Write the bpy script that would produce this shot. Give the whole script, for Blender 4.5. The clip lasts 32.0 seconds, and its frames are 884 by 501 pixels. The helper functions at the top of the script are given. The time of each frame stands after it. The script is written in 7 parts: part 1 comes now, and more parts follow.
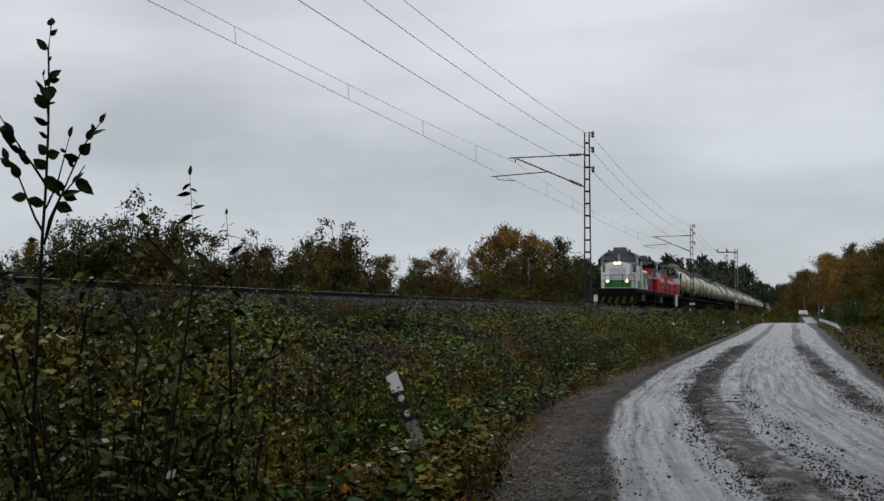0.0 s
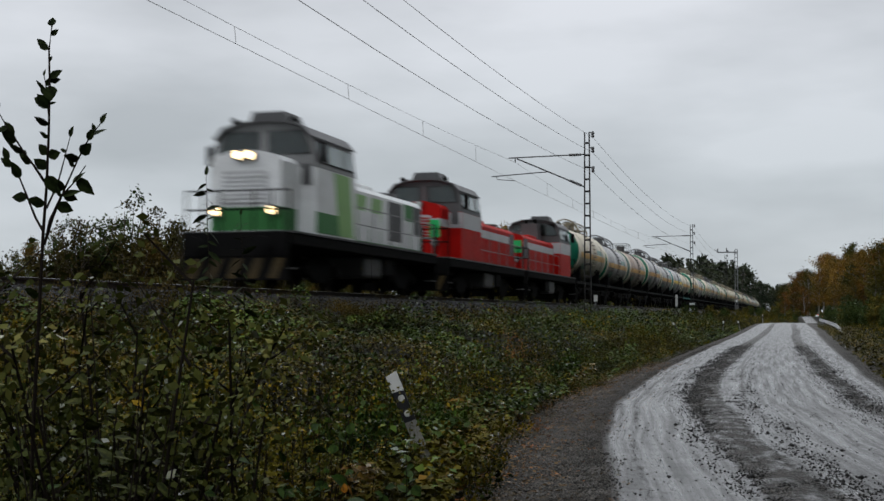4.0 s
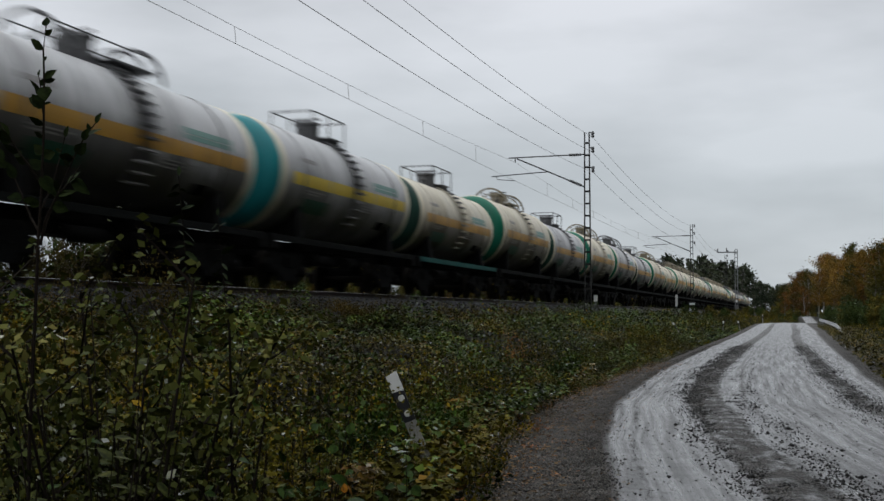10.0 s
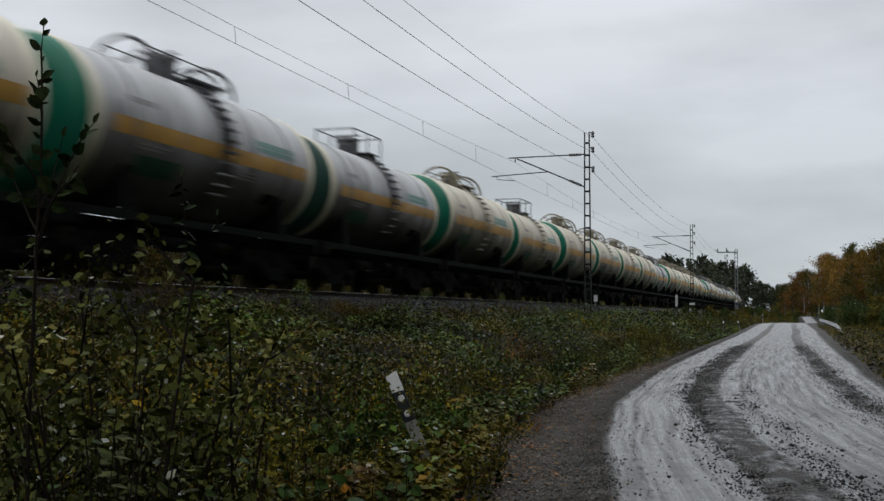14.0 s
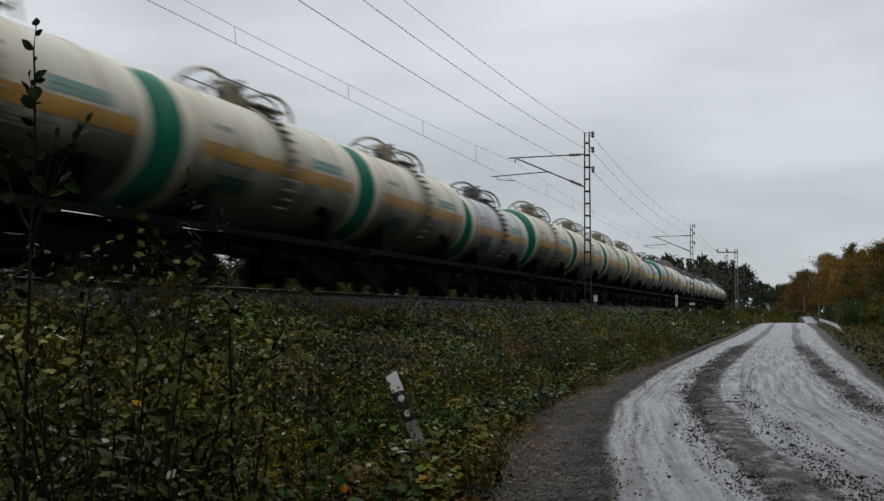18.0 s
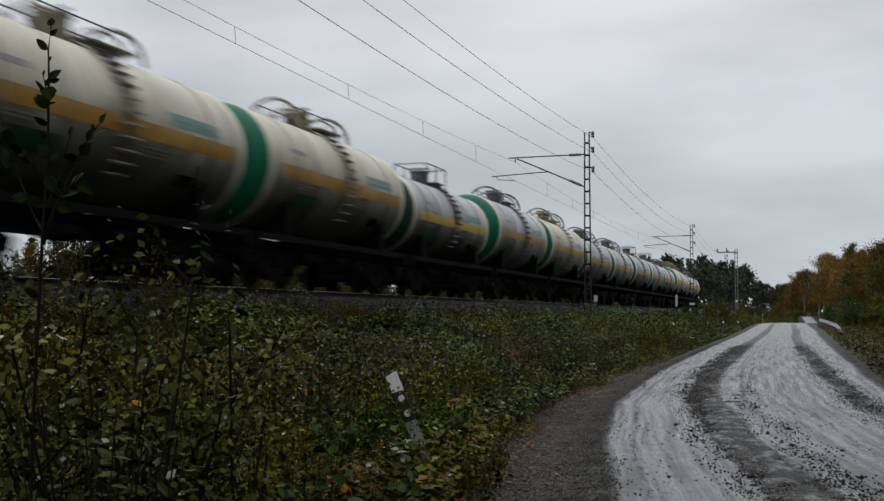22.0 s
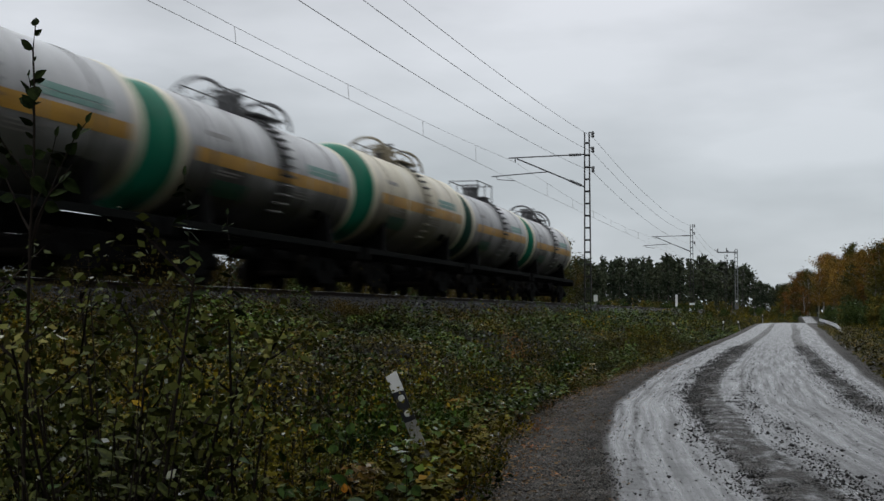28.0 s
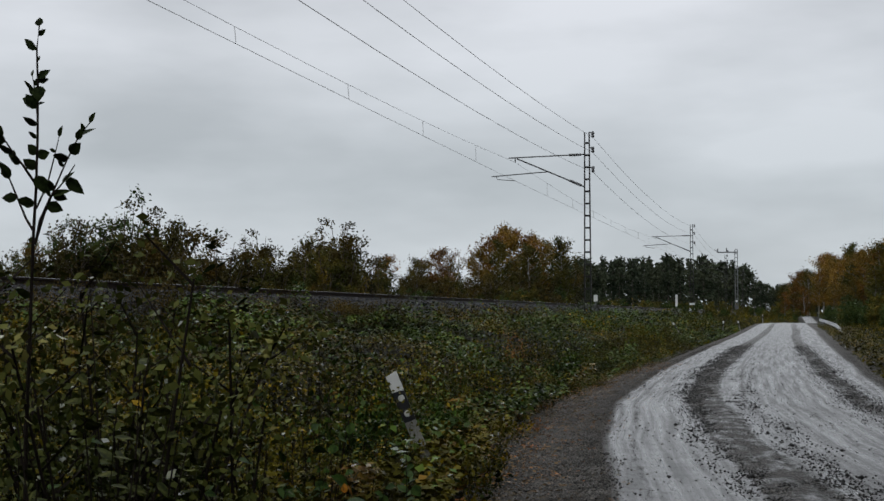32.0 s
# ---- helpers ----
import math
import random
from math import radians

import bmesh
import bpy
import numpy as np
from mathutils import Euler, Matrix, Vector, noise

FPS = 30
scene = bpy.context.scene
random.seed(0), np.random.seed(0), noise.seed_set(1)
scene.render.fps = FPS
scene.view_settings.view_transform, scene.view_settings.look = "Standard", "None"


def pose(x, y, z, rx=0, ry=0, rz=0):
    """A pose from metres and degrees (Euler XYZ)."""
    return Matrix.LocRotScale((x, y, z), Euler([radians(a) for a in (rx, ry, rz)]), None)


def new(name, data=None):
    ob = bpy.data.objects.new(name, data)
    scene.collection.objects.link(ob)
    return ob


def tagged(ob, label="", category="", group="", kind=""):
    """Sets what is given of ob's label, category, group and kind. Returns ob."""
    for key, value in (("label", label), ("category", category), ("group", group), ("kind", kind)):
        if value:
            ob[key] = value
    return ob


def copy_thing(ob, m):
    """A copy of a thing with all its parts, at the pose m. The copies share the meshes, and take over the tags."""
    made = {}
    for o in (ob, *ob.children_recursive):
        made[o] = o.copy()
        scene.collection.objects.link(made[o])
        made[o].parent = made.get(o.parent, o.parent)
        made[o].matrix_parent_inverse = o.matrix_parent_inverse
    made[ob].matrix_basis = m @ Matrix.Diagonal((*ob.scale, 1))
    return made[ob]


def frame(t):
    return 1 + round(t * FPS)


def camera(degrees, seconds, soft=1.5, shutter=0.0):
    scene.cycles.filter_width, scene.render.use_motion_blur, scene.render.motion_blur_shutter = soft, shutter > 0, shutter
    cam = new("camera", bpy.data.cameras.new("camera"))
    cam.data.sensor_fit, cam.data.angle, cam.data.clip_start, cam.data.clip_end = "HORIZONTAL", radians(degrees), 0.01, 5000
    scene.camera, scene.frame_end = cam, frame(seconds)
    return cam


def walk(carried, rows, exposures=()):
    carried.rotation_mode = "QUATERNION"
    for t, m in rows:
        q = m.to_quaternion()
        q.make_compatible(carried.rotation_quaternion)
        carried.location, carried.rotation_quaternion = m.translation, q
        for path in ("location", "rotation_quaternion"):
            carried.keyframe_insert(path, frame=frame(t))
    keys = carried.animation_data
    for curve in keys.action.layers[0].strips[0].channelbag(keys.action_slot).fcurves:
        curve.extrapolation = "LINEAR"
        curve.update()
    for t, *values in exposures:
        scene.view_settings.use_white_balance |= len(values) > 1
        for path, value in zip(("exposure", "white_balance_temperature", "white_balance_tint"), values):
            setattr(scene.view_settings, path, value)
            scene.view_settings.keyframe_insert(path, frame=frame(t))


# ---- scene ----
# Camera: stands still at the edge of a gravel road beside a railway embankment.
# World: y runs along the track, away from the camera; x to the right; z up; road level 0.
YAW, PITCH, ROLL, FOV, EYE = 15.76, 2.94, 0.0, 39.2, 1.5
cam = camera(FOV, 32.0, soft=1.5, shutter=1.0)
STAND = pose(0, 0, EYE, 90 + PITCH, 0, YAW) @ pose(0, 0, 0, 0, 0, ROLL)
walk(cam, [(0.0, STAND), (32.0, STAND)])

# ---- sky and light: heavy overcast, late autumn afternoon ----
TRACK_X, RAIL_Z, GAUGE = -13.4, 2.13, 1.524


def make_world():
    w = bpy.data.worlds.new("overcast")
    w.use_nodes = True
    nt = w.node_tree
    nt.nodes.clear()
    out = nt.nodes.new("ShaderNodeOutputWorld")
    bg = nt.nodes.new("ShaderNodeBackground")
    sky = nt.nodes.new("ShaderNodeTexSky")
    sky.sky_type, sky.sun_disc = "NISHITA", False
    sky.sun_elevation, sky.sun_rotation = radians(38), radians(60)
    dim = nt.nodes.new("ShaderNodeVectorMath")
    dim.operation = "SCALE"
    dim.inputs["Scale"].default_value = 0.04
    co = nt.nodes.new("ShaderNodeTexCoord")
    mp = nt.nodes.new("ShaderNodeMapping")
    mp.inputs["Scale"].default_value = (1.0, 1.0, 3.2)
    n1 = nt.nodes.new("ShaderNodeTexNoise")
    n1.inputs["Scale"].default_value, n1.inputs["Detail"].default_value = 3.4, 5.0
    n1.inputs["Roughness"].default_value = 0.48
    ramp = nt.nodes.new("ShaderNodeValToRGB")
    e = ramp.color_ramp.elements
    e[0].position, e[0].color = 0.34, (0.52, 0.555, 0.595, 1)
    e[1].position, e[1].color = 0.66, (0.75, 0.785, 0.84, 1)
    add = nt.nodes.new("ShaderNodeMix")
    add.data_type = "RGBA"
    add.inputs["Factor"].default_value = 0.06
    ln = nt.links.new
    ln(co.outputs["Generated"], mp.inputs["Vector"])
    ln(mp.outputs["Vector"], n1.inputs["Vector"])
    # the cloud deck is a little darker and greener low down
    sep = nt.nodes.new("ShaderNodeSeparateXYZ")
    low = nt.nodes.new("ShaderNodeValToRGB")
    g = low.color_ramp.elements
    g[0].position, g[0].color = 0.0, (0.90, 0.92, 0.91, 1)
    g[1].position, g[1].color = 0.26, (1.05, 1.04, 1.04, 1)
    top = g.new(0.65)
    top.color = (2.15, 2.14, 2.12, 1)
    crown = g.new(0.95)
    crown.color = (2.9, 2.88, 2.85, 1)
    mid = g.new(0.10)
    mid.color = (0.86, 0.885, 0.88, 1)
    mul = nt.nodes.new("ShaderNodeMix")
    mul.data_type, mul.blend_type = "RGBA", "MULTIPLY"
    mul.inputs["Factor"].default_value = 1.0
    ln(co.outputs["Generated"], sep.inputs["Vector"])
    ln(sep.outputs["Z"], low.inputs["Fac"])
    ln(low.outputs["Color"], mul.inputs["B"])
    ln(n1.outputs["Fac"], ramp.inputs["Fac"])
    ln(sky.outputs["Color"], dim.inputs[0])
    ln(ramp.outputs["Color"], mul.inputs["A"])
    ln(mul.outputs["Result"], add.inputs["A"])
    ln(dim.outputs["Vector"], add.inputs["B"])
    ln(add.outputs["Result"], bg.inputs["Color"])
    bg.inputs["Strength"].default_value = 1.0
    ln(bg.outputs["Background"], out.inputs["Surface"])
    scene.world = w


make_world()
sun = new("sun", bpy.data.lights.new("sun", "SUN"))
sun.data.energy, sun.data.angle, sun.data.color = 0.2, radians(40), (1.0, 0.97, 0.93)
sun.rotation_euler = (radians(52), 0, radians(-60))
scene.view_settings.exposure = 0.0
# ---- materials ----
def material(name, rough=0.8, metal=0.0):
    m = bpy.data.materials.new(name)
    m.use_nodes = True
    b = m.node_tree.nodes["Principled BSDF"]
    b.inputs["Roughness"].default_value, b.inputs["Metallic"].default_value = rough, metal
    return m, m.node_tree, b


def tex(nt, scale, detail=4.0, rough=0.55, space="Object", stretch=None):
    co = nt.nodes.new("ShaderNodeTexCoord")
    n = nt.nodes.new("ShaderNodeTexNoise")
    n.inputs["Scale"].default_value, n.inputs["Detail"].default_value, n.inputs["Roughness"].default_value = scale, detail, rough
    if stretch:
        mp = nt.nodes.new("ShaderNodeMapping")
        mp.inputs["Scale"].default_value = stretch
        nt.links.new(co.outputs[space], mp.inputs["Vector"])
        nt.links.new(mp.outputs["Vector"], n.inputs["Vector"])
    else:
        nt.links.new(co.outputs[space], n.inputs["Vector"])
    return n.outputs["Fac"]


def ramp(nt, fac, *stops):
    r = nt.nodes.new("ShaderNodeValToRGB")
    e = r.color_ramp.elements
    while len(e) < len(stops):
        e.new(0.5)
    for el, (p, c) in zip(e, stops):
        el.position, el.color = p, (*c, 1)
    nt.links.new(fac, r.inputs["Fac"])
    return r.outputs["Color"]


def blend(nt, fac, a, b, mode="MIX"):
    m = nt.nodes.new("ShaderNodeMix")
    m.data_type, m.blend_type = "RGBA", mode
    for sock, v in ((m.inputs["Factor"], fac), (m.inputs["A"], a), (m.inputs["B"], b)):
        if hasattr(v, "is_linked"):
            nt.links.new(v, sock)
        elif isinstance(v, (int, float)):
            sock.default_value = v
        else:
            sock.default_value = (*v, 1)
    return m.outputs["Result"]


def bump(nt, b, height, strength=0.4, distance=0.02):
    n = nt.nodes.new("ShaderNodeBump")
    n.inputs["Strength"].default_value, n.inputs["Distance"].default_value = strength, distance
    nt.links.new(height, n.inputs["Height"])
    nt.links.new(n.outputs["Normal"], b.inputs["Normal"])


def painted(name, colour, dirt=(0.05, 0.045, 0.04), amount=0.5, rough=0.45, metal=0.0, scale=1.2, spec=0.3):
    """Paint with grime in streaks and blotches at two scales."""
    m, nt, b = material(name, rough, metal)
    broad = tex(nt, scale, 6, 0.6, "Object", (0.6, 0.6, 1.0))
    fine = tex(nt, scale * 14, 3, 0.6)
    lo, hi = 0.62 - 0.3 * amount, 0.95 - 0.2 * amount
    mask = ramp(nt, broad, (lo, (0, 0, 0)), (hi, (amount, amount, amount)))
    col = blend(nt, mask, colour, dirt)
    col = blend(nt, 0.18, col, ramp(nt, fine, (0.3, tuple(c * 0.55 for c in colour)), (0.7, colour)))
    nt.links.new(col, b.inputs["Base Color"])
    nt.links.new(ramp(nt, fine, (0.3, (rough - 0.1,) * 3), (0.7, (min(1, rough + 0.2),) * 3)), b.inputs["Roughness"])
    bump(nt, b, fine, 0.08, 0.01)
    b.inputs["Specular IOR Level"].default_value = spec
    return m


def leafy(name, *colours, rough=0.30, spec=0.03, depth=1.0, low=0.13, wet=0.5):
    """Foliage whose colour varies from leaf to leaf and from plant to plant."""
    m, nt, b = material(name, rough)
    g = nt.nodes.new("ShaderNodeNewGeometry")
    o = nt.nodes.new("ShaderNodeObjectInfo")
    stops = [(i / max(1, len(colours) - 1), tuple(v * depth for v in c)) for i, c in enumerate(colours)]
    clump = ramp(nt, tex(nt, 2.6, 2, 0.5), (0.34, (0, 0, 0)), (0.66, (1, 1, 1)))
    mixed = blend(nt, 0.80, g.outputs["Random Per Island"], clump)
    col = ramp(nt, mixed, *stops)
    tone = ramp(nt, o.outputs["Random"], (0.0, (0.7, 0.72, 0.7)), (1.0, (1.2, 1.12, 1.0)))
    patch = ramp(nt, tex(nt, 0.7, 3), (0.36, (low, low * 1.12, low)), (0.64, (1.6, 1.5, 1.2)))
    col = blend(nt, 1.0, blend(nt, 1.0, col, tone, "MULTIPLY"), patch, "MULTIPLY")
    nt.links.new(col, b.inputs["Base Color"])
    # some leaves are wet and shines
    nt.links.new(ramp(nt, g.outputs["Random Per Island"], (0.40, (spec,) * 3), (0.42, (wet,) * 3), (0.47, (wet,) * 3), (0.49, (spec,) * 3)), b.inputs["Specular IOR Level"])
    nt.links.new(ramp(nt, g.outputs["Random Per Island"], (0.40, (rough + 0.2,) * 3), (0.42, (rough * 0.5,) * 3), (0.47, (rough * 0.5,) * 3), (0.49, (rough + 0.2,) * 3)), b.inputs["Roughness"])
    return m


def earthy(name, dark, mid, light, scale=1.0, rough=0.9, depth=0.03):
    m, nt, b = material(name, rough)
    a, c = tex(nt, 0.5 * scale, 5), tex(nt, 24 * scale, 4, 0.65)
    col = blend(nt, 0.55, ramp(nt, a, (0.3, dark), (0.55, mid), (0.75, light)), ramp(nt, c, (0.3, dark), (0.6, mid), (0.8, light)))
    nt.links.new(col, b.inputs["Base Color"])
    bump(nt, b, c, 0.6, depth)
    b.inputs["Specular IOR Level"].default_value = 0.15
    return m


def road_material():
    """Wet gravel road: packed pale wheel tracks streaked by tyres, and loose dark gravel between them."""
    m, nt, b = material("wet_gravel_road", 0.6)
    across, along = nt.nodes.new("ShaderNodeAttribute"), nt.nodes.new("ShaderNodeAttribute")
    across.attribute_name, along.attribute_name = "across", "along"
    def way(sx, sy, detail=5.0, rough=0.6):
        v = nt.nodes.new("ShaderNodeCombineXYZ")
        for sock, src, k in (("X", across, sx), ("Y", along, sy)):
            mu = nt.nodes.new("ShaderNodeMath")
            mu.operation = "MULTIPLY"
            mu.inputs[1].default_value = k
            nt.links.new(src.outputs["Fac"], mu.inputs[0])
            nt.links.new(mu.outputs[0], v.inputs[sock])
        t = nt.nodes.new("ShaderNodeTexNoise")
        t.inputs["Scale"].default_value, t.inputs["Detail"].default_value, t.inputs["Roughness"].default_value = 1.0, detail, rough
        nt.links.new(v.outputs["Vector"], t.inputs["Vector"])
        return t.outputs["Fac"]
    def add(src, k, base):
        n = nt.nodes.new("ShaderNodeMath")
        n.operation = "MULTIPLY_ADD"
        nt.links.new(src, n.inputs[0])
        n.inputs[1].default_value = k
        nt.links.new(base, n.inputs[2])
        return n.outputs[0]
    zero = nt.nodes.new("ShaderNodeValue")
    zero.outputs[0].default_value = 0.0
    crumble, chips, grain = tex(nt, 9.0, 6, 0.8), tex(nt, 13, 5, 0.8), tex(nt, 40, 5, 0.75)
    streak = way(62, 0.22, 4.0)
    place = add(crumble, 0.034, add(way(5, 0.06, 2.0), 0.036, across.outputs["Fac"]))
    k = 0.035
    w, d, h = (0.0,) * 3, (1.0,) * 3, (0.5,) * 3
    # loose gravel: thick on both shoulders, thin and patchy on the ridges between the wheel tracks
    g = lambda v: (v,) * 3
    edge = ramp(nt, place, (0.0 + k, g(1.0)), (0.03 + k, g(0.95)), (0.055 + k, g(0.94)), (0.088 + k, g(0.93)), (0.104 + k, d), (0.142 + k, d), (0.162 + k, w), (0.865 + k, w), (0.89 + k, g(0.88)))
    ridge = ramp(nt, place, (0.186 + k, w), (0.20 + k, g(0.55)), (0.216 + k, w), (0.325 + k, w), (0.35 + k, g(0.82)), (0.42 + k, g(0.85)), (0.447 + k, w), (0.478 + k, w), (0.488 + k, g(0.6)), (0.50 + k, g(0.08)),
                 (0.53 + k, g(0.06)), (0.545 + k, g(0.45)), (0.56 + k, g(0.1)), (0.60 + k, g(0.42)), (0.64 + k, g(0.05)), (0.72 + k, g(0.15)), (0.745 + k, g(0.8)), (0.788 + k, g(0.75)), (0.81 + k, w))
    ridge = blend(nt, 1.0, ridge, ramp(nt, way(26, 2.2, 6.0, 0.75), (0.36, (0.25,) * 3), (0.60, (1.0,) * 3)), "MULTIPLY")
    ridge = blend(nt, 1.0, ridge, ramp(nt, add(along.outputs["Fac"], 0.004, zero.outputs[0]), (0.40, (1.0,) * 3), (0.72, (0.6,) * 3)), "MULTIPLY")
    gravel = tex(nt, 42, 4, 0.75)
    ridge = ramp(nt, add(tex(nt, 33, 6, 0.85), 0.75, ridge), (0.66, w), (0.98, (0.80,) * 3))
    loose = blend(nt, 1.0, ridge, edge, "LIGHTEN")
    pale = blend(nt, 0.5, ramp(nt, grain, (0.34, (0.070, 0.0695, 0.069)), (0.66, (0.188, 0.187, 0.186))), ramp(nt, streak, (0.36, (0.070, 0.069, 0.068)), (0.62, (0.192, 0.191, 0.190))))
    pale = blend(nt, 1.0, pale, ramp(nt, way(9, 9, 6.0, 0.75), (0.36, (0.55,) * 3), (0.64, (1.3,) * 3)), "MULTIPLY")
    pits = ramp(nt, tex(nt, 34, 4, 0.7), (0.60, (0, 0, 0)), (0.68, (0.8, 0.8, 0.8)))
    pale = blend(nt, pits, pale, (0.03, 0.028, 0.025))
    dark = ramp(nt, gravel, (0.38, (0.003, 0.0024, 0.0018)), (0.48, (0.014, 0.0115, 0.009)), (0.56, (0.058, 0.049, 0.039)), (0.66, (0.24, 0.215, 0.185)))
    spots = ramp(nt, chips, (0.53, (0, 0, 0)), (0.62, (0.75, 0.75, 0.75)))
    col = blend(nt, loose, blend(nt, spots, pale, (0.05, 0.047, 0.043)), dark)
    nt.links.new(col, b.inputs["Base Color"])
    nt.links.new(blend(nt, loose, ramp(nt, streak, (0.38, (0.55,) * 3), (0.62, (0.26,) * 3)), (0.7, 0.7, 0.7)), b.inputs["Roughness"])
    nt.links.new(ramp(nt, loose, (0.0, (0.45,) * 3), (1.0, (0.06,) * 3)), b.inputs["Specular IOR Level"])
    high = nt.nodes.new("ShaderNodeMath")
    high.operation = "MULTIPLY"
    nt.links.new(gravel, high.inputs[0])
    nt.links.new(loose, high.inputs[1])
    bump(nt, b, add(grain, 0.25, add(streak, 0.15, high.outputs[0])), 0.9, 0.04)
    return m


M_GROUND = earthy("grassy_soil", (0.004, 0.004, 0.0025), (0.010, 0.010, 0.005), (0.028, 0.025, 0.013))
M_ROAD = road_material()
M_BALLAST = earthy("grey_ballast", (0.003, 0.003, 0.003), (0.009, 0.009, 0.0095), (0.032, 0.032, 0.034), 2.0, 0.75, 0.06)
M_STONE = earthy("ballast_stone", (0.004, 0.004, 0.004), (0.026, 0.026, 0.027), (0.25, 0.25, 0.26), 3.0, 0.7, 0.01)
M_RAIL = painted("rail_steel", (0.022, 0.016, 0.013), (0.008, 0.006, 0.005), 0.5, 0.7, 0.0, 6, spec=0.15)
M_RAILTOP = painted("polished_rail_head", (0.5, 0.5, 0.5), (0.2, 0.18, 0.16), 0.2, 0.25, 1.0, 6)
M_SLEEPER = painted("concrete_sleeper", (0.26, 0.25, 0.24), (0.08, 0.07, 0.06), 0.6, 0.9)
M_STEEL = painted("galvanised_steel", (0.16, 0.165, 0.17), (0.07, 0.06, 0.05), 0.5, 0.55, 0.5, 3)
M_MAST = painted("dark_weathered_steel", (0.030, 0.029, 0.028), (0.014, 0.011, 0.009), 0.5, 0.65, 0.2, 3, spec=0.15)
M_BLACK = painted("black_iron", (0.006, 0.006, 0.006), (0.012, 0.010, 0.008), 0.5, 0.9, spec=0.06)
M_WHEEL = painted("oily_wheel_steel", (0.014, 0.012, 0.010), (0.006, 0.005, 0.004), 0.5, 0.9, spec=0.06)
M_WIRE = painted("dark_wire", (0.12, 0.115, 0.11), amount=0.2)
M_TANKGREY = painted("dull_grey_tank", (0.06, 0.06, 0.06), (0.015, 0.015, 0.015), 0.5, 0.6)
M_MIDGREY = painted("mid_grey_cab_paint", (0.20, 0.20, 0.20), (0.06, 0.06, 0.06), 0.5, 0.45)


def tank_paint(name, colour, dirt, amount, streak):
    m, nt, b = material(name, 0.4)
    co = nt.nodes.new("ShaderNodeTexCoord")
    sep = nt.nodes.new("ShaderNodeSeparateXYZ")
    nt.links.new(co.outputs["Object"], sep.inputs["Vector"])
    o = nt.nodes.new("ShaderNodeObjectInfo")
    off = nt.nodes.new("ShaderNodeMapping")
    nt.links.new(co.outputs["Object"], off.inputs["Vector"])
    sh = nt.nodes.new("ShaderNodeCombineXYZ")
    nt.links.new(o.outputs["Random"], sh.inputs["Y"])
    big = nt.nodes.new("ShaderNodeVectorMath")
    big.operation = "SCALE"
    big.inputs["Scale"].default_value = 40.0
    nt.links.new(sh.outputs["Vector"], big.inputs[0])
    nt.links.new(big.outputs["Vector"], off.inputs["Location"])
    def n(scale, stretch, detail=6.0):
        mp = nt.nodes.new("ShaderNodeMapping")
        mp.inputs["Scale"].default_value = stretch
        t = nt.nodes.new("ShaderNodeTexNoise")
        t.inputs["Scale"].default_value, t.inputs["Detail"].default_value, t.inputs["Roughness"].default_value = scale, detail, 0.62
        nt.links.new(off.outputs["Vector"], mp.inputs["Vector"])
        nt.links.new(mp.outputs["Vector"], t.inputs["Vector"])
        return t.outputs["Fac"]
    broad, runs, fine = n(0.7, (1, 1, 1)), n(2.2, (0.25, 1.6, 0.22)), n(16, (1, 1, 1), 3.0)
    near = nt.nodes.new("ShaderNodeMath")
    near.operation = "ABSOLUTE"
    nt.links.new(sep.outputs["Y"], near.inputs[0])
    spill = ramp(nt, near.outputs[0], (0.0, (streak,) * 3), (0.12, (streak * 0.6,) * 3), (0.9, (0.0, 0.0, 0.0)))
    mask = blend(nt, 1.0, ramp(nt, runs, (0.36, (0, 0, 0)), (0.66, (amount,) * 3)), spill, "ADD")
    mask = blend(nt, 1.0, mask, ramp(nt, broad, (0.3, (0.35, 0.35, 0.35)), (0.7, (1, 1, 1))), "MULTIPLY")
    col = blend(nt, mask, blend(nt, 0.35, colour, ramp(nt, broad, (0.3, tuple(v * 0.6 for v in colour)), (0.7, colour))), dirt)
    col = blend(nt, 0.15, col, ramp(nt, fine, (0.3, tuple(v * 0.5 for v in colour)), (0.7, colour)))
    # grime and painted-in shade darken the tank's lower flanks, in ragged tongues
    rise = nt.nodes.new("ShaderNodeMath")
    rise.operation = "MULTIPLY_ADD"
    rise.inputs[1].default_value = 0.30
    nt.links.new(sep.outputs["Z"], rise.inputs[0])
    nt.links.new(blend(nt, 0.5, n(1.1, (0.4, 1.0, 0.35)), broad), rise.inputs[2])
    flank_grime_shade = ramp(nt, rise.outputs[0], (0.14, (0.95,) * 3), (0.40, (0.80,) * 3), (0.56, (0.0,) * 3))
    flank_grime_shade = blend(nt, 1.0, flank_grime_shade, ramp(nt, o.outputs["Random"], (0.0, (0.62,) * 3), (1.0, (1.0,) * 3)), "MULTIPLY")
    col = blend(nt, flank_grime_shade, col, (0.022, 0.018, 0.014))
    nt.links.new(col, b.inputs["Base Color"])
    nt.links.new(ramp(nt, broad, (0.3, (0.35, 0.35, 0.35)), (0.7, (0.6, 0.6, 0.6))), b.inputs["Roughness"])
    b.inputs["Specular IOR Level"].default_value = 0.3
    bump(nt, b, fine, 0.06, 0.01)
    return m


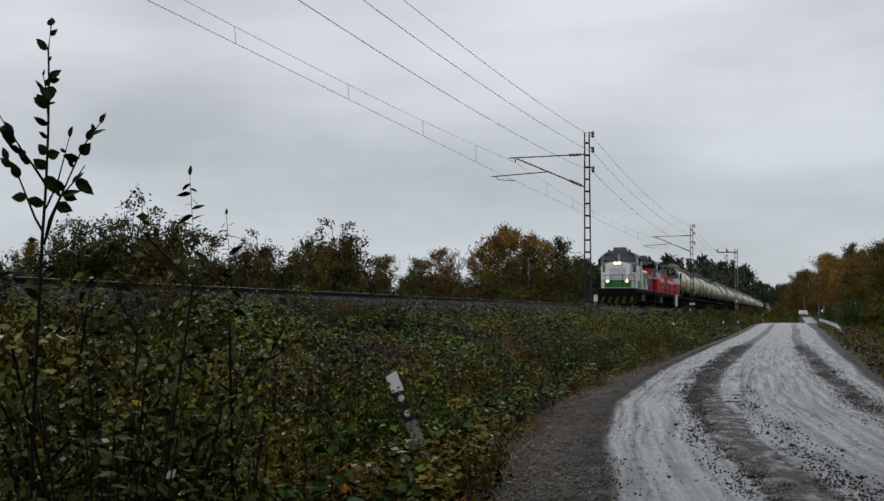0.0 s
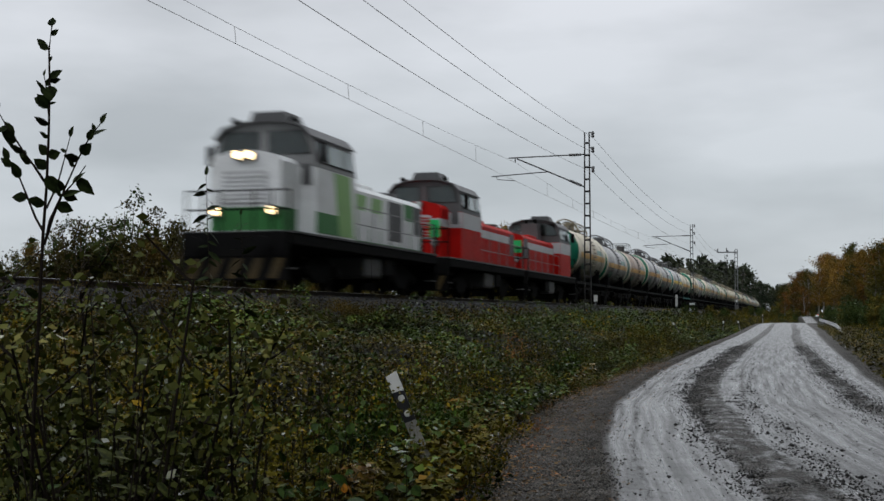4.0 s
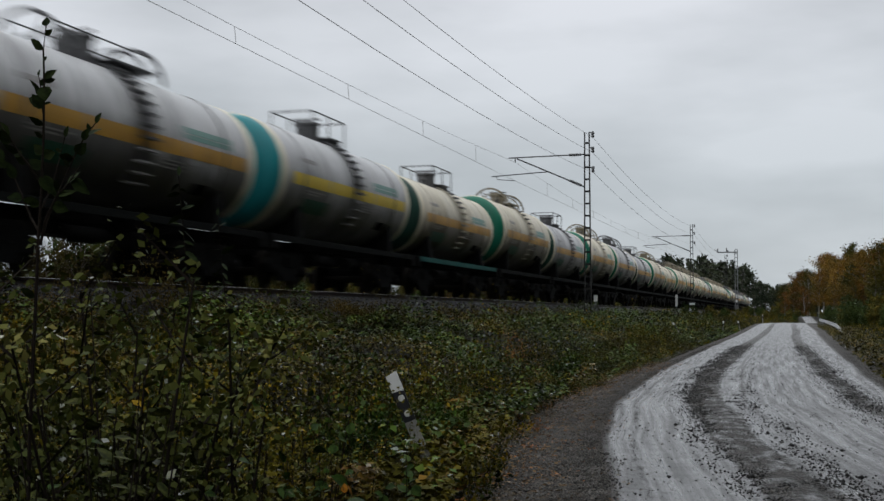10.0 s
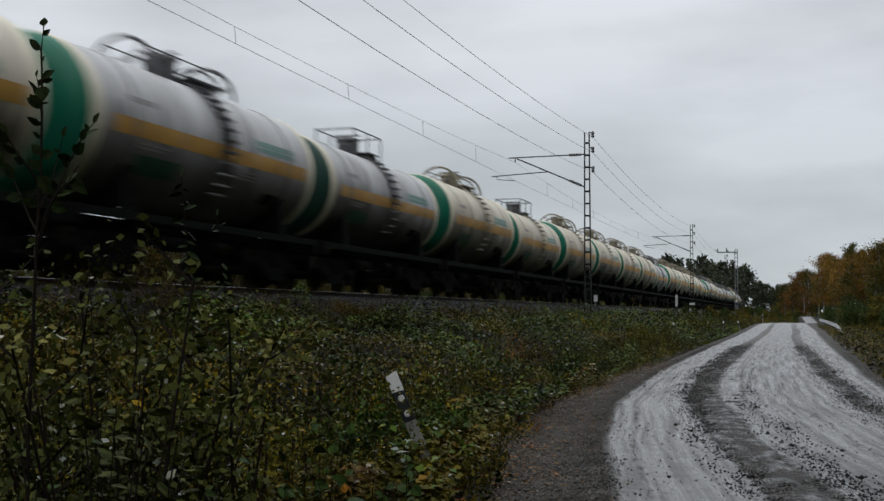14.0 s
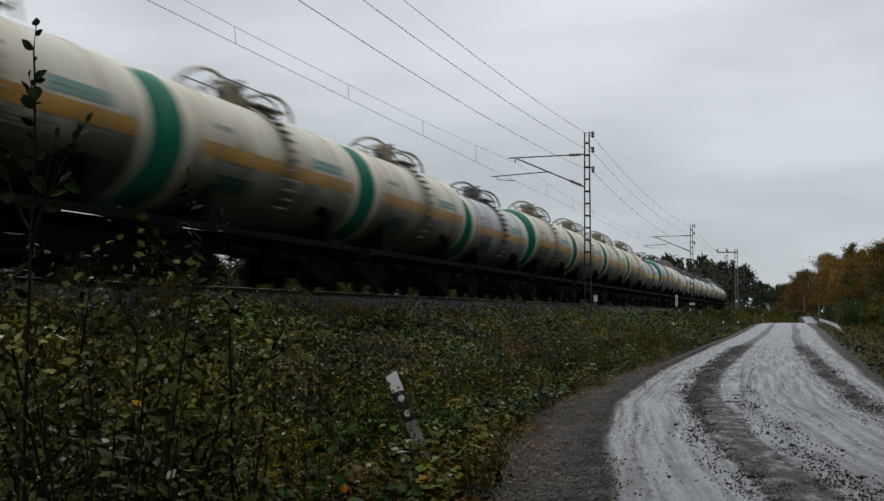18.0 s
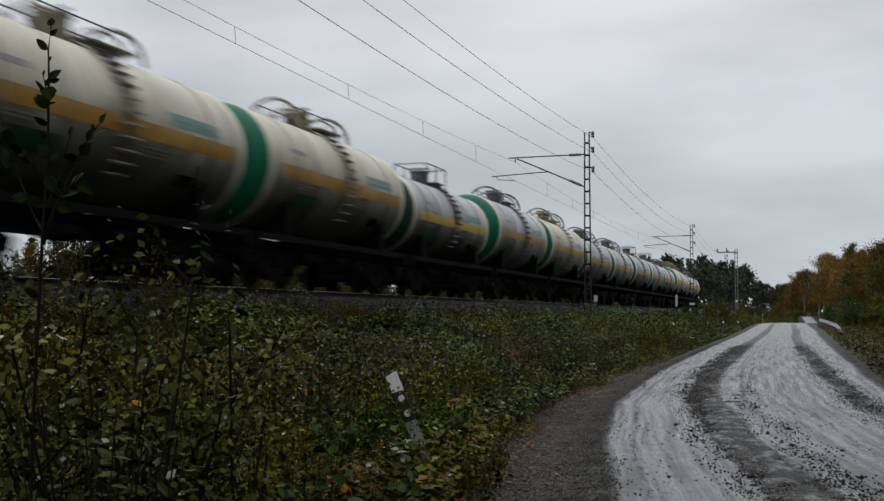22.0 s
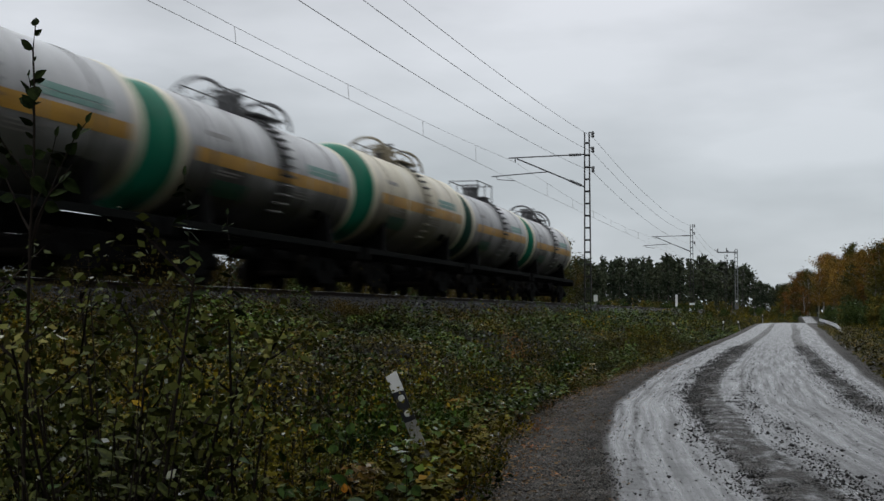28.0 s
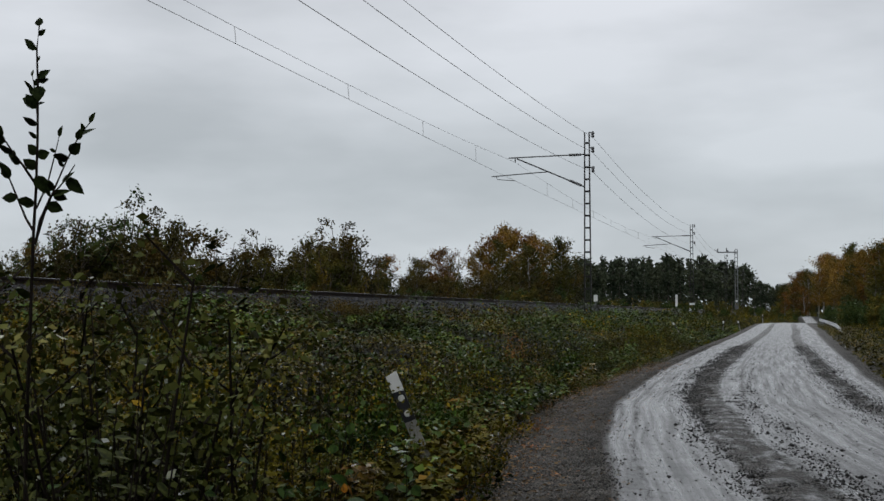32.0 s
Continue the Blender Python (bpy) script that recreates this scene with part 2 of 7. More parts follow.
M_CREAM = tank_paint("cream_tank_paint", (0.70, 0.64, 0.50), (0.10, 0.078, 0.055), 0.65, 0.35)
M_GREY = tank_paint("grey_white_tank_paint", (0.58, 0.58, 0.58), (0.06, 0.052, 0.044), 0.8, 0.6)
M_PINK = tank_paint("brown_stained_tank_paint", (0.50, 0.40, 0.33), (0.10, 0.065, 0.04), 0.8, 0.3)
M_GREEN = painted("green_end_paint", (0.005, 0.13, 0.075), (0.02, 0.04, 0.03), 0.4, 0.35)
M_TEAL = painted("teal_end_paint", (0.01, 0.20, 0.22), (0.02, 0.06, 0.06), 0.4, 0.35)
M_DKGREEN = painted("dark_green_end_paint", (0.012, 0.05, 0.035), (0.02, 0.02, 0.02), 0.5, 0.45)
M_GREYEND = painted("grey_green_end_paint", (0.13, 0.19, 0.17), (0.05, 0.05, 0.045), 0.5, 0.45)
M_STRIPE = painted("ochre_stripe_paint", (0.55, 0.30, 0.05), (0.07, 0.042, 0.02), 0.8, 0.4)
M_YELLOW = painted("yellow_stripe_paint", (0.62, 0.45, 0.04), (0.12, 0.09, 0.03), 0.4, 0.4)
M_RED = painted("red_loco_paint", (0.43, 0.008, 0.005), (0.08, 0.006, 0.005), 0.6, 0.5, spec=0.08)
M_LGREY = painted("light_grey_loco_paint", (0.48, 0.48, 0.49), (0.12, 0.11, 0.1), 0.5, 0.4)
M_WHITE = painted("white_loco_paint", (0.75, 0.76, 0.76), (0.2, 0.19, 0.17), 0.45, 0.4)
M_LIME = painted("bright_green_loco_paint", (0.26, 0.46, 0.17), (0.05, 0.08, 0.03), 0.35, 0.4)
M_DGREY = painted("dark_grey_roof_paint", (0.09, 0.09, 0.092), (0.03, 0.03, 0.03), 0.5, 0.5)
M_RIM = painted("cream_rim_paint", (0.72, 0.66, 0.50), (0.2, 0.17, 0.12), 0.5, 0.45)
M_TAN = painted("tan_top_fittings", (0.20, 0.175, 0.125), (0.08, 0.07, 0.05), 0.6, 0.6)
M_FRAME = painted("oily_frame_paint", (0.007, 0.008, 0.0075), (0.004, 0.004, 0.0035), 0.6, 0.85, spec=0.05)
M_SILL = painted("faded_teal_sill_paint", (0.01, 0.09, 0.08), (0.01, 0.03, 0.03), 0.6, 0.6, spec=0.1)
M_FADED = painted("faded_lettering", (0.25, 0.24, 0.23), (0.12, 0.11, 0.1), 0.5, 0.5)
M_PANEL = painted("dirty_green_panel", (0.012, 0.085, 0.052), (0.03, 0.04, 0.03), 0.7, 0.45)
M_LETTER = painted("pale_green_lettering", (0.16, 0.30, 0.26), (0.12, 0.13, 0.12), 0.5, 0.45)
M_EMBLEM = painted("bright_green_plate", (0.02, 0.42, 0.12), (0.02, 0.1, 0.04), 0.3, 0.4)
M_OLDYELLOW = painted("dull_yellow_paint", (0.07, 0.045, 0.010), (0.012, 0.010, 0.006), 0.9, 0.6)


def lamp_material(name, colour, strength):
    m, nt, b = material(name, 0.2)
    b.inputs["Base Color"].default_value = (*colour, 1)
    b.inputs["Emission Color"].default_value, b.inputs["Emission Strength"].default_value = (*colour, 1), strength
    return m


def glass_material(name, tint, rough=0.03):
    m, nt, b = material(name, rough)
    b.inputs["Base Color"].default_value = (*tint, 1)
    b.inputs["Transmission Weight"].default_value, b.inputs["IOR"].default_value = 1.0, 1.5
    return m


M_LAMP = lamp_material("lit_headlight", (1.0, 0.74, 0.40), 4.5)
M_TAIL = lamp_material("lit_tail_lamp", (1.0, 0.16, 0.10), 1.6)
M_LENS = painted("unlit_lens", (0.5, 0.5, 0.48), (0.2, 0.2, 0.2), 0.3, 0.15)
M_GLASS = glass_material("cab_glass", (0.75, 0.85, 0.84))
M_POST = painted("white_plastic", (0.68, 0.68, 0.66), (0.2, 0.19, 0.16), 0.5, 0.4)
M_SHAFT = painted("grimy_plastic", (0.32, 0.31, 0.29), (0.05, 0.05, 0.035), 0.95, 0.6, 0.0, 5)
M_PLASTIC = painted("black_plastic", (0.015, 0.016, 0.02), (0.05, 0.05, 0.045), 0.4, 0.45)
M_ZINC = painted("zinc_steel", (0.45, 0.46, 0.47), (0.2, 0.19, 0.18), 0.4, 0.35, 0.8, 4)
M_CAR = painted("silver_car_paint", (0.42, 0.43, 0.44), (0.12, 0.11, 0.1), 0.4, 0.3)
M_GRAVEL = earthy("wet_gravel", (0.02, 0.018, 0.016), (0.085, 0.078, 0.07), (0.30, 0.28, 0.25), 3.0, 0.45, 0.004)
M_GRIT = earthy("pale_wet_grit", (0.045, 0.040, 0.034), (0.13, 0.118, 0.10), (0.36, 0.34, 0.30), 3.0, 0.4, 0.004)
M_DARKSTONE = earthy("dark_wet_stone", (0.004, 0.004, 0.0035), (0.016, 0.015, 0.014), (0.06, 0.056, 0.05), 3.0, 0.5, 0.004)
M_BARK = painted("bark", (0.07, 0.055, 0.045), (0.02, 0.018, 0.015), 0.6, 0.9)
M_BIRCHBARK = painted("birch_bark", (0.22, 0.21, 0.19), (0.04, 0.035, 0.03), 0.6, 0.8, 0, 4)
M_LEAF = leafy("green_leaves", (0.03, 0.055, 0.018), (0.05, 0.085, 0.03), (0.08, 0.10, 0.03), rough=0.5, depth=0.62, low=0.5, wet=0.2)
M_LEAFY = leafy("yellowing_leaves", (0.05, 0.07, 0.02), (0.10, 0.095, 0.025), (0.19, 0.135, 0.028), rough=0.5, depth=0.60, low=0.5, wet=0.2)
M_LEAFO = leafy("orange_birch_leaves", (0.085, 0.07, 0.022), (0.17, 0.105, 0.026), (0.26, 0.145, 0.03), rough=0.5, depth=0.9, low=0.6, wet=0.2)
M_NEEDLE = leafy("dark_conifer_needles", (0.03, 0.042, 0.032), (0.045, 0.058, 0.044), (0.06, 0.07, 0.05), rough=0.5, depth=0.80, low=0.5, wet=0.2)
M_OLIVE = leafy("olive_brown_leaves", (0.045, 0.04, 0.015), (0.07, 0.06, 0.02), (0.12, 0.08, 0.02), rough=0.5, depth=0.62, low=0.5, wet=0.2)
M_RUST = leafy("rust_leaves", (0.10, 0.055, 0.02), (0.18, 0.085, 0.025), (0.24, 0.13, 0.03), rough=0.5, depth=0.75, low=0.5, wet=0.2)
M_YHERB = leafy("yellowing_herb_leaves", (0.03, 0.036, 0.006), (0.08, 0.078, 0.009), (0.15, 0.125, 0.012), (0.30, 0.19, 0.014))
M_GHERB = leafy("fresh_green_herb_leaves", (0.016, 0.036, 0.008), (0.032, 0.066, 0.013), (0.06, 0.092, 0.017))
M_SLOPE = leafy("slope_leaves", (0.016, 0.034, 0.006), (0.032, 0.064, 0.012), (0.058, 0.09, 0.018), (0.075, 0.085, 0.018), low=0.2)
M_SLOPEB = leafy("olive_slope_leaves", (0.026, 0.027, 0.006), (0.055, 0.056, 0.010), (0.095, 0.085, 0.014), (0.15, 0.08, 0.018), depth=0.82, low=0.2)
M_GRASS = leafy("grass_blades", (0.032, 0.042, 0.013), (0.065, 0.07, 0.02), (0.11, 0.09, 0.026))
M_DRYGRASS = leafy("dry_grass_blades", (0.12, 0.10, 0.05), (0.20, 0.16, 0.08), (0.26, 0.21, 0.11))
M_SAPLEAF = leafy("sapling_leaves", (0.02, 0.035, 0.012), (0.035, 0.055, 0.02), rough=0.4)
M_WILLOW = leafy("grey_green_willow_leaves", (0.024, 0.034, 0.010), (0.045, 0.058, 0.016), (0.085, 0.10, 0.032), (0.15, 0.15, 0.06), wet=0.8)
# plate behind the end windows, painted dark as the cab's inner shade
M_SHADEBACK = painted("dark_cab_interior", (0.010, 0.012, 0.012), (0.03, 0.036, 0.036), 0.5, 0.6)
M_BANDGREEN = painted("loco_band_green", (0.03, 0.17, 0.04), (0.03, 0.06, 0.02), 0.4, 0.4)
# plate behind the side windows, painted pale as sky seen through the cab
M_SKYBACK = painted("cab_sky_backing", (0.16, 0.22, 0.22), (0.08, 0.1, 0.1), 0.4, 0.5)
M_TWIG = painted("twig_bark", (0.018, 0.014, 0.011), (0.008, 0.007, 0.006), 0.5, 0.85, spec=0.03)
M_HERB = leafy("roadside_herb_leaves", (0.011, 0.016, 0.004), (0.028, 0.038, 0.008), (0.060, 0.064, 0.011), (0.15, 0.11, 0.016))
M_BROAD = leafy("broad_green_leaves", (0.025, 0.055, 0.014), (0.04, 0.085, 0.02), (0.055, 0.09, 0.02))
M_ORANGE = leafy("orange_fallen_leaves", (0.32, 0.13, 0.02), (0.45, 0.20, 0.02))
M_DRY = leafy("dry_grass_and_red_leaves", (0.10, 0.065, 0.028), (0.17, 0.10, 0.04), (0.24, 0.085, 0.028), low=0.4)


# ---- helpers for meshes ----
def mesh_of(name, bm, mat, smooth=None):
    me = bpy.data.meshes.new(name)
    bm.to_mesh(me)
    bm.free()
    me.materials.append(mat)
    if smooth is not None:
        me.shade_smooth()
        if smooth < 180:
            me.set_sharp_from_angle(angle=radians(smooth))
    return me


def part(name, bm, mat, parent, label="", smooth=None, at=None):
    """One mesh object under a thing or a part. bm may be a bmesh or a mesh already made."""
    me = bm if isinstance(bm, bpy.types.Mesh) else mesh_of(name, bm, mat, smooth)
    ob = new(name, me)
    ob.parent = parent
    if at is not None:
        ob.matrix_basis = at
    if label:
        ob["label"] = label
    return ob


def thing(name, label, category, m=None, group="", kind=""):
    ob = new(name)
    ob.empty_display_size = 0.2
    if m is not None:
        ob.matrix_basis = m
    return tagged(ob, label, category, group, kind)


def box(bm, x0, x1, y0, y1, z0, z1, bevel=0.0):
    vs = [bm.verts.new((x, y, z)) for x in (x0, x1) for y in (y0, y1) for z in (z0, z1)]
    fs = [(0, 1, 3, 2), (4, 6, 7, 5), (0, 4, 5, 1), (2, 3, 7, 6), (0, 2, 6, 4), (1, 5, 7, 3)]
    faces = [bm.faces.new([vs[i] for i in f]) for f in fs]
    if bevel:
        es = list({e for f in faces for e in f.edges})
        bmesh.ops.bevel(bm, geom=es, offset=bevel, segments=2, profile=0.5, affect="EDGES")
    return bm


def boxed(*a, **k):
    return box(bmesh.new(), *a, **k)


def tube(bm, pts, r, n=8, cap=True, r1=None):
    """A round bar along points, tapering from r to r1."""
    pts = [Vector(p) for p in pts]
    rings, up = [], Vector((0, 0, 1))
    for i, p in enumerate(pts):
        d = (pts[min(i + 1, len(pts) - 1)] - pts[max(i - 1, 0)]).normalized()
        side = d.cross(up)
        if side.length < 0.05:
            side = d.cross(Vector((1, 0, 0)))
        side.normalize()
        nn = side.cross(d).normalized()
        rr = r if r1 is None else r + (r1 - r) * i / (len(pts) - 1)
        rings.append([bm.verts.new(p + side * (rr * math.cos(6.2832 * k / n)) + nn * (rr * math.sin(6.2832 * k / n))) for k in range(n)])
    for a, b in zip(rings, rings[1:]):
        for k in range(n):
            bm.faces.new((a[k], a[(k + 1) % n], b[(k + 1) % n], b[k]))
    if cap:
        bm.faces.new(rings[0][::-1])
        bm.faces.new(rings[-1])
    return bm


def tubed(pts, r, n=8, r1=None):
    return tube(bmesh.new(), pts, r, n, True, r1)


def lathe(profile, n=40, axis="y"):
    """A turned shape: (place along the axis, radius) pairs."""
    bm = bmesh.new()
    rings = []
    for s, r in profile:
        if r < 1e-5:
            rings.append([bm.verts.new((0, s, 0) if axis == "y" else (s, 0, 0) if axis == "x" else (0, 0, s))])
            continue
        ring = []
        for k in range(n):
            c, d = r * math.cos(6.28318 * k / n), r * math.sin(6.28318 * k / n)
            ring.append(bm.verts.new((c, s, d) if axis == "y" else (s, c, d) if axis == "x" else (c, d, s)))
        rings.append(ring)
    for a, b in zip(rings, rings[1:]):
        for k in range(n):
            k2 = (k + 1) % n
            if len(a) == 1 and len(b) == 1:
                continue
            if len(a) == 1:
                bm.faces.new((a[0], b[k], b[k2]))
            elif len(b) == 1:
                bm.faces.new((a[k], b[0], a[k2]))
            else:
                bm.faces.new((a[k], b[k], b[k2], a[k2]))
    bmesh.ops.recalc_face_normals(bm, faces=bm.faces)
    return bm


def prism(outline, y0, y1, axis="y"):
    """An outline of (x, z) drawn out along y, or of (y, z) along x."""
    bm = bmesh.new()
    put = (lambda u, v, w: (u, w, v)) if axis == "y" else (lambda u, v, w: (w, u, v))
    a = [bm.verts.new(put(u, v, y0)) for u, v in outline]
    b = [bm.verts.new(put(u, v, y1)) for u, v in outline]
    n = len(outline)
    for k in range(n):
        bm.faces.new((a[k], a[(k + 1) % n], b[(k + 1) % n], b[k]))
    bm.faces.new(a[::-1])
    bm.faces.new(b)
    bmesh.ops.recalc_face_normals(bm, faces=bm.faces)
    return bm


def quick_mesh(name, verts, faces, mat):
    me = bpy.data.meshes.new(name)
    me.from_pydata(verts, [], faces)
    me.materials.append(mat)
    return me
# ---- ground, road, railway ----
def smooth(a, b, v):
    u = np.clip((np.asarray(v, float) - a) / (b - a), 0, 1)
    return u * u * (3 - 2 * u)


ROAD_Y = (-30, -12, 0, 5, 10, 15, 21, 32, 70, 105, 160, 175, 200, 225, 280, 330, 420)


def road_left(y):
    return np.interp(y, ROAD_Y, (22, 7.5, 0.75, -1.0, -2.35, -3.15, -3.75, -3.95, -4.3, -4.5, -4.6, -4.0, 1.2, 1.9, 1.6, 4.2, 12))


def road_right(y):
    return np.interp(y, ROAD_Y, (29, 14.5, 7.3, 5.3, 4.0, 3.2, 2.7, 2.4, 2.7, 3.0, 2.7, 3.0, 4.5, 4.4, 4.0, 7.6, 16))


# where the pale edge, both loose ridges and the far shoulder lie across the road, near to far
LANE_Y = (17, 25, 33, 54, 80)
LANES = (0.152, 0.39, 0.77, 0.86), (0.120, 0.335, 0.765, 0.85), (0.092, 0.307, 0.75, 0.86), (0.085, 0.295, 0.68, 0.84), (0.10, 0.33, 0.62, 0.82)


def lanes(y):
    return [0.0] + [float(np.interp(y, LANE_Y, [row[k] for row in LANES])) for k in range(4)] + [1.0]


def road_z(y):
    """Flat, a low crest at 165 m, a dip, then a higher crest at 300 m."""
    return 0.30 * smooth(85, 160, y) - 0.45 * smooth(172, 205, y) + 1.05 * smooth(205, 285, y) - 3.5 * smooth(305, 390, y)


def height(x, y):
    """The ground's height: embankment, ditch, road bed, and the flats on either side."""
    x, y = np.broadcast_arrays(np.asarray(x, float), np.asarray(y, float))
    d = x - TRACK_X
    rl, rr, rz = road_left(y), road_right(y), road_z(y)
    bank = np.interp(d, (-60, -14, -7, -3.6, -2.0, 2.0, 3.6, 5.2, 7.8, 8.6), (0.6, 0.5, 0.75, 1.15, 1.4, 1.4, 1.12, 0.75, -0.30, -0.38))
    ditch = TRACK_X + 8.6
    edge = rl - 0.1
    u = np.clip((x - ditch) / np.maximum(edge - ditch, 0.3), 0, 1)
    left = np.where(x < ditch, bank, -0.38 + (rz + 0.30) * u * u * (3 - 2 * u))
    left = np.where((edge < ditch) & (x > edge - 1), np.minimum(left, rz - 0.08), left)
    side = x - rr
    right = rz - 0.08 - 0.55 * smooth(0.5, 3.5, side) + 0.9 * smooth(10, 60, side)
    z = np.where(x < edge, left, np.where(x > rr + 0.1, right, rz - 0.08))
    far = smooth(40, 140, np.abs(x))
    wob = 0.06 * np.sin(0.9 * x + 0.35 * y) * np.sin(0.55 * y - 0.4 * x) + 0.03 * np.sin(2.7 * x) * np.sin(2.3 * y)
    off_track = smooth(3.4, 4.6, np.abs(d)) * np.where((x > edge - 0.4) & (x < rr + 0.4), 0, 1)
    return z + wob * off_track + far * 1.2 * np.sin(0.02 * x + 1) * np.sin(0.017 * y)


def build_ground():
    xs = np.concatenate([-np.geomspace(1800, 62, 16), np.arange(-60, -22, 2.0), np.arange(-22, 14, 0.4), np.arange(14, 60, 2.5), np.geomspace(62, 1800, 16)])
    ys = np.concatenate([-np.geomspace(600, 22, 8), np.arange(-20, 60, 0.6), np.arange(60, 160, 2.0), np.arange(160, 420, 5), np.geomspace(425, 3000, 24)])
    gx, gy = np.meshgrid(xs, ys)
    gz = height(gx, gy)
    v = np.stack([gx, gy, gz], -1).reshape(-1, 3).tolist()
    nx = len(xs)
    f = [(j * nx + i, j * nx + i + 1, (j + 1) * nx + i + 1, (j + 1) * nx + i) for j in range(len(ys) - 1) for i in range(nx - 1)]
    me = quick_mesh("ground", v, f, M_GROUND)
    me.shade_smooth()
    tagged(new("ground", me), "damp grassy ground of the embankment, ditch and verges", "ground", kind="structure")


def build_road():
    ys = np.concatenate([np.arange(-24, 70, 0.25), np.arange(70, 420, 2.0)])
    n = 50
    v, f, ac, al = [], [], [], []
    rng = np.random.default_rng(5)
    for j, y in enumerate(ys):
        a, b, z, lane = road_left(y), road_right(y), road_z(y), lanes(y)
        for i in range(n + 1):
            u = i / n
            x = a + (b - a) * u
            crown = 0.05 * math.sin(math.pi * u) - (0.07 if i in (0, n) else 0)
            rut = -0.022 * sum(math.exp(-((u - c) / 0.045) ** 2) for c in (0.22, 0.55, 0.80)) + 0.02 * math.exp(-((u - 0.40) / 0.05) ** 2)
            v.append((x, y, z + crown + rut + 0.008 * rng.normal() * (1 if y < 60 else 0)))
            ac.append(np.interp(u, lane, (0.0, *LANES[0], 1.0)))
            al.append(y)
    for j in range(len(ys) - 1):
        for i in range(n):
            k = j * (n + 1) + i
            f.append((k, k + 1, k + n + 2, k + n + 1))
    me = quick_mesh("road", v, f, M_ROAD)
    at = me.attributes.new("across", "FLOAT", "POINT")
    at.data.foreach_set("value", np.array(ac, np.float32))
    at = me.attributes.new("along", "FLOAT", "POINT")
    at.data.foreach_set("value", np.array(al, np.float32))
    me.shade_smooth()
    tagged(new("road", me), "wet unpaved gravel road with pale wheel tracks and loose gravel ridges", "road", kind="structure")


def build_track():
    track = thing("railway_track", "single railway track of steel rails on grey stone ballast", "railway track", pose(TRACK_X, 0, 0), kind="structure")
    bal = [(-3.5, 1.0), (-1.95, 1.93), (1.95, 1.93), (3.6, 1.0)]
    part("ballast_bed", prism(bal, -80, 900), M_BALLAST, track, "grey crushed stone ballast")
    head = [(-0.075, 0), (0.075, 0), (0.07, 0.015), (0.012, 0.03), (0.012, 0.125), (0.036, 0.14), (0.036, 0.172), (-0.036, 0.172), (-0.036, 0.14), (-0.012, 0.125), (-0.012, 0.03), (-0.07, 0.015)]
    for sx in (-1, 1):
        r = part("rail", prism([(u, v + RAIL_Z - 0.172) for u, v in head], -80, 900), M_RAIL, track, at=pose(sx * (GAUGE / 2 + 0.036), 0, 0))
        part("rail_head", prism([(u, RAIL_Z - 0.006 + v) for u, v in ((-0.030, 0), (0.030, 0), (0.026, 0.010), (-0.026, 0.010))], -80, 900), M_RAILTOP, r)
    me = mesh_of("sleeper", boxed(-1.3, 1.3, -0.13, 0.13, -0.20, 0, bevel=0.02), M_SLEEPER)
    for i in range(240):
        part("sleeper", me, None, track, at=pose(0, -12 + 0.61 * i, RAIL_Z - 0.168))


# ---- overhead line ----
MASTS = (-73.3, -5.3, 62.7, 130.7, 198.7, 266.7, 334.7, 402.7, 470.7)
MAST_X = -10.0
FEEDERS = ((10.72, 0.30), (9.94, 0.30), (8.94, 0.30))


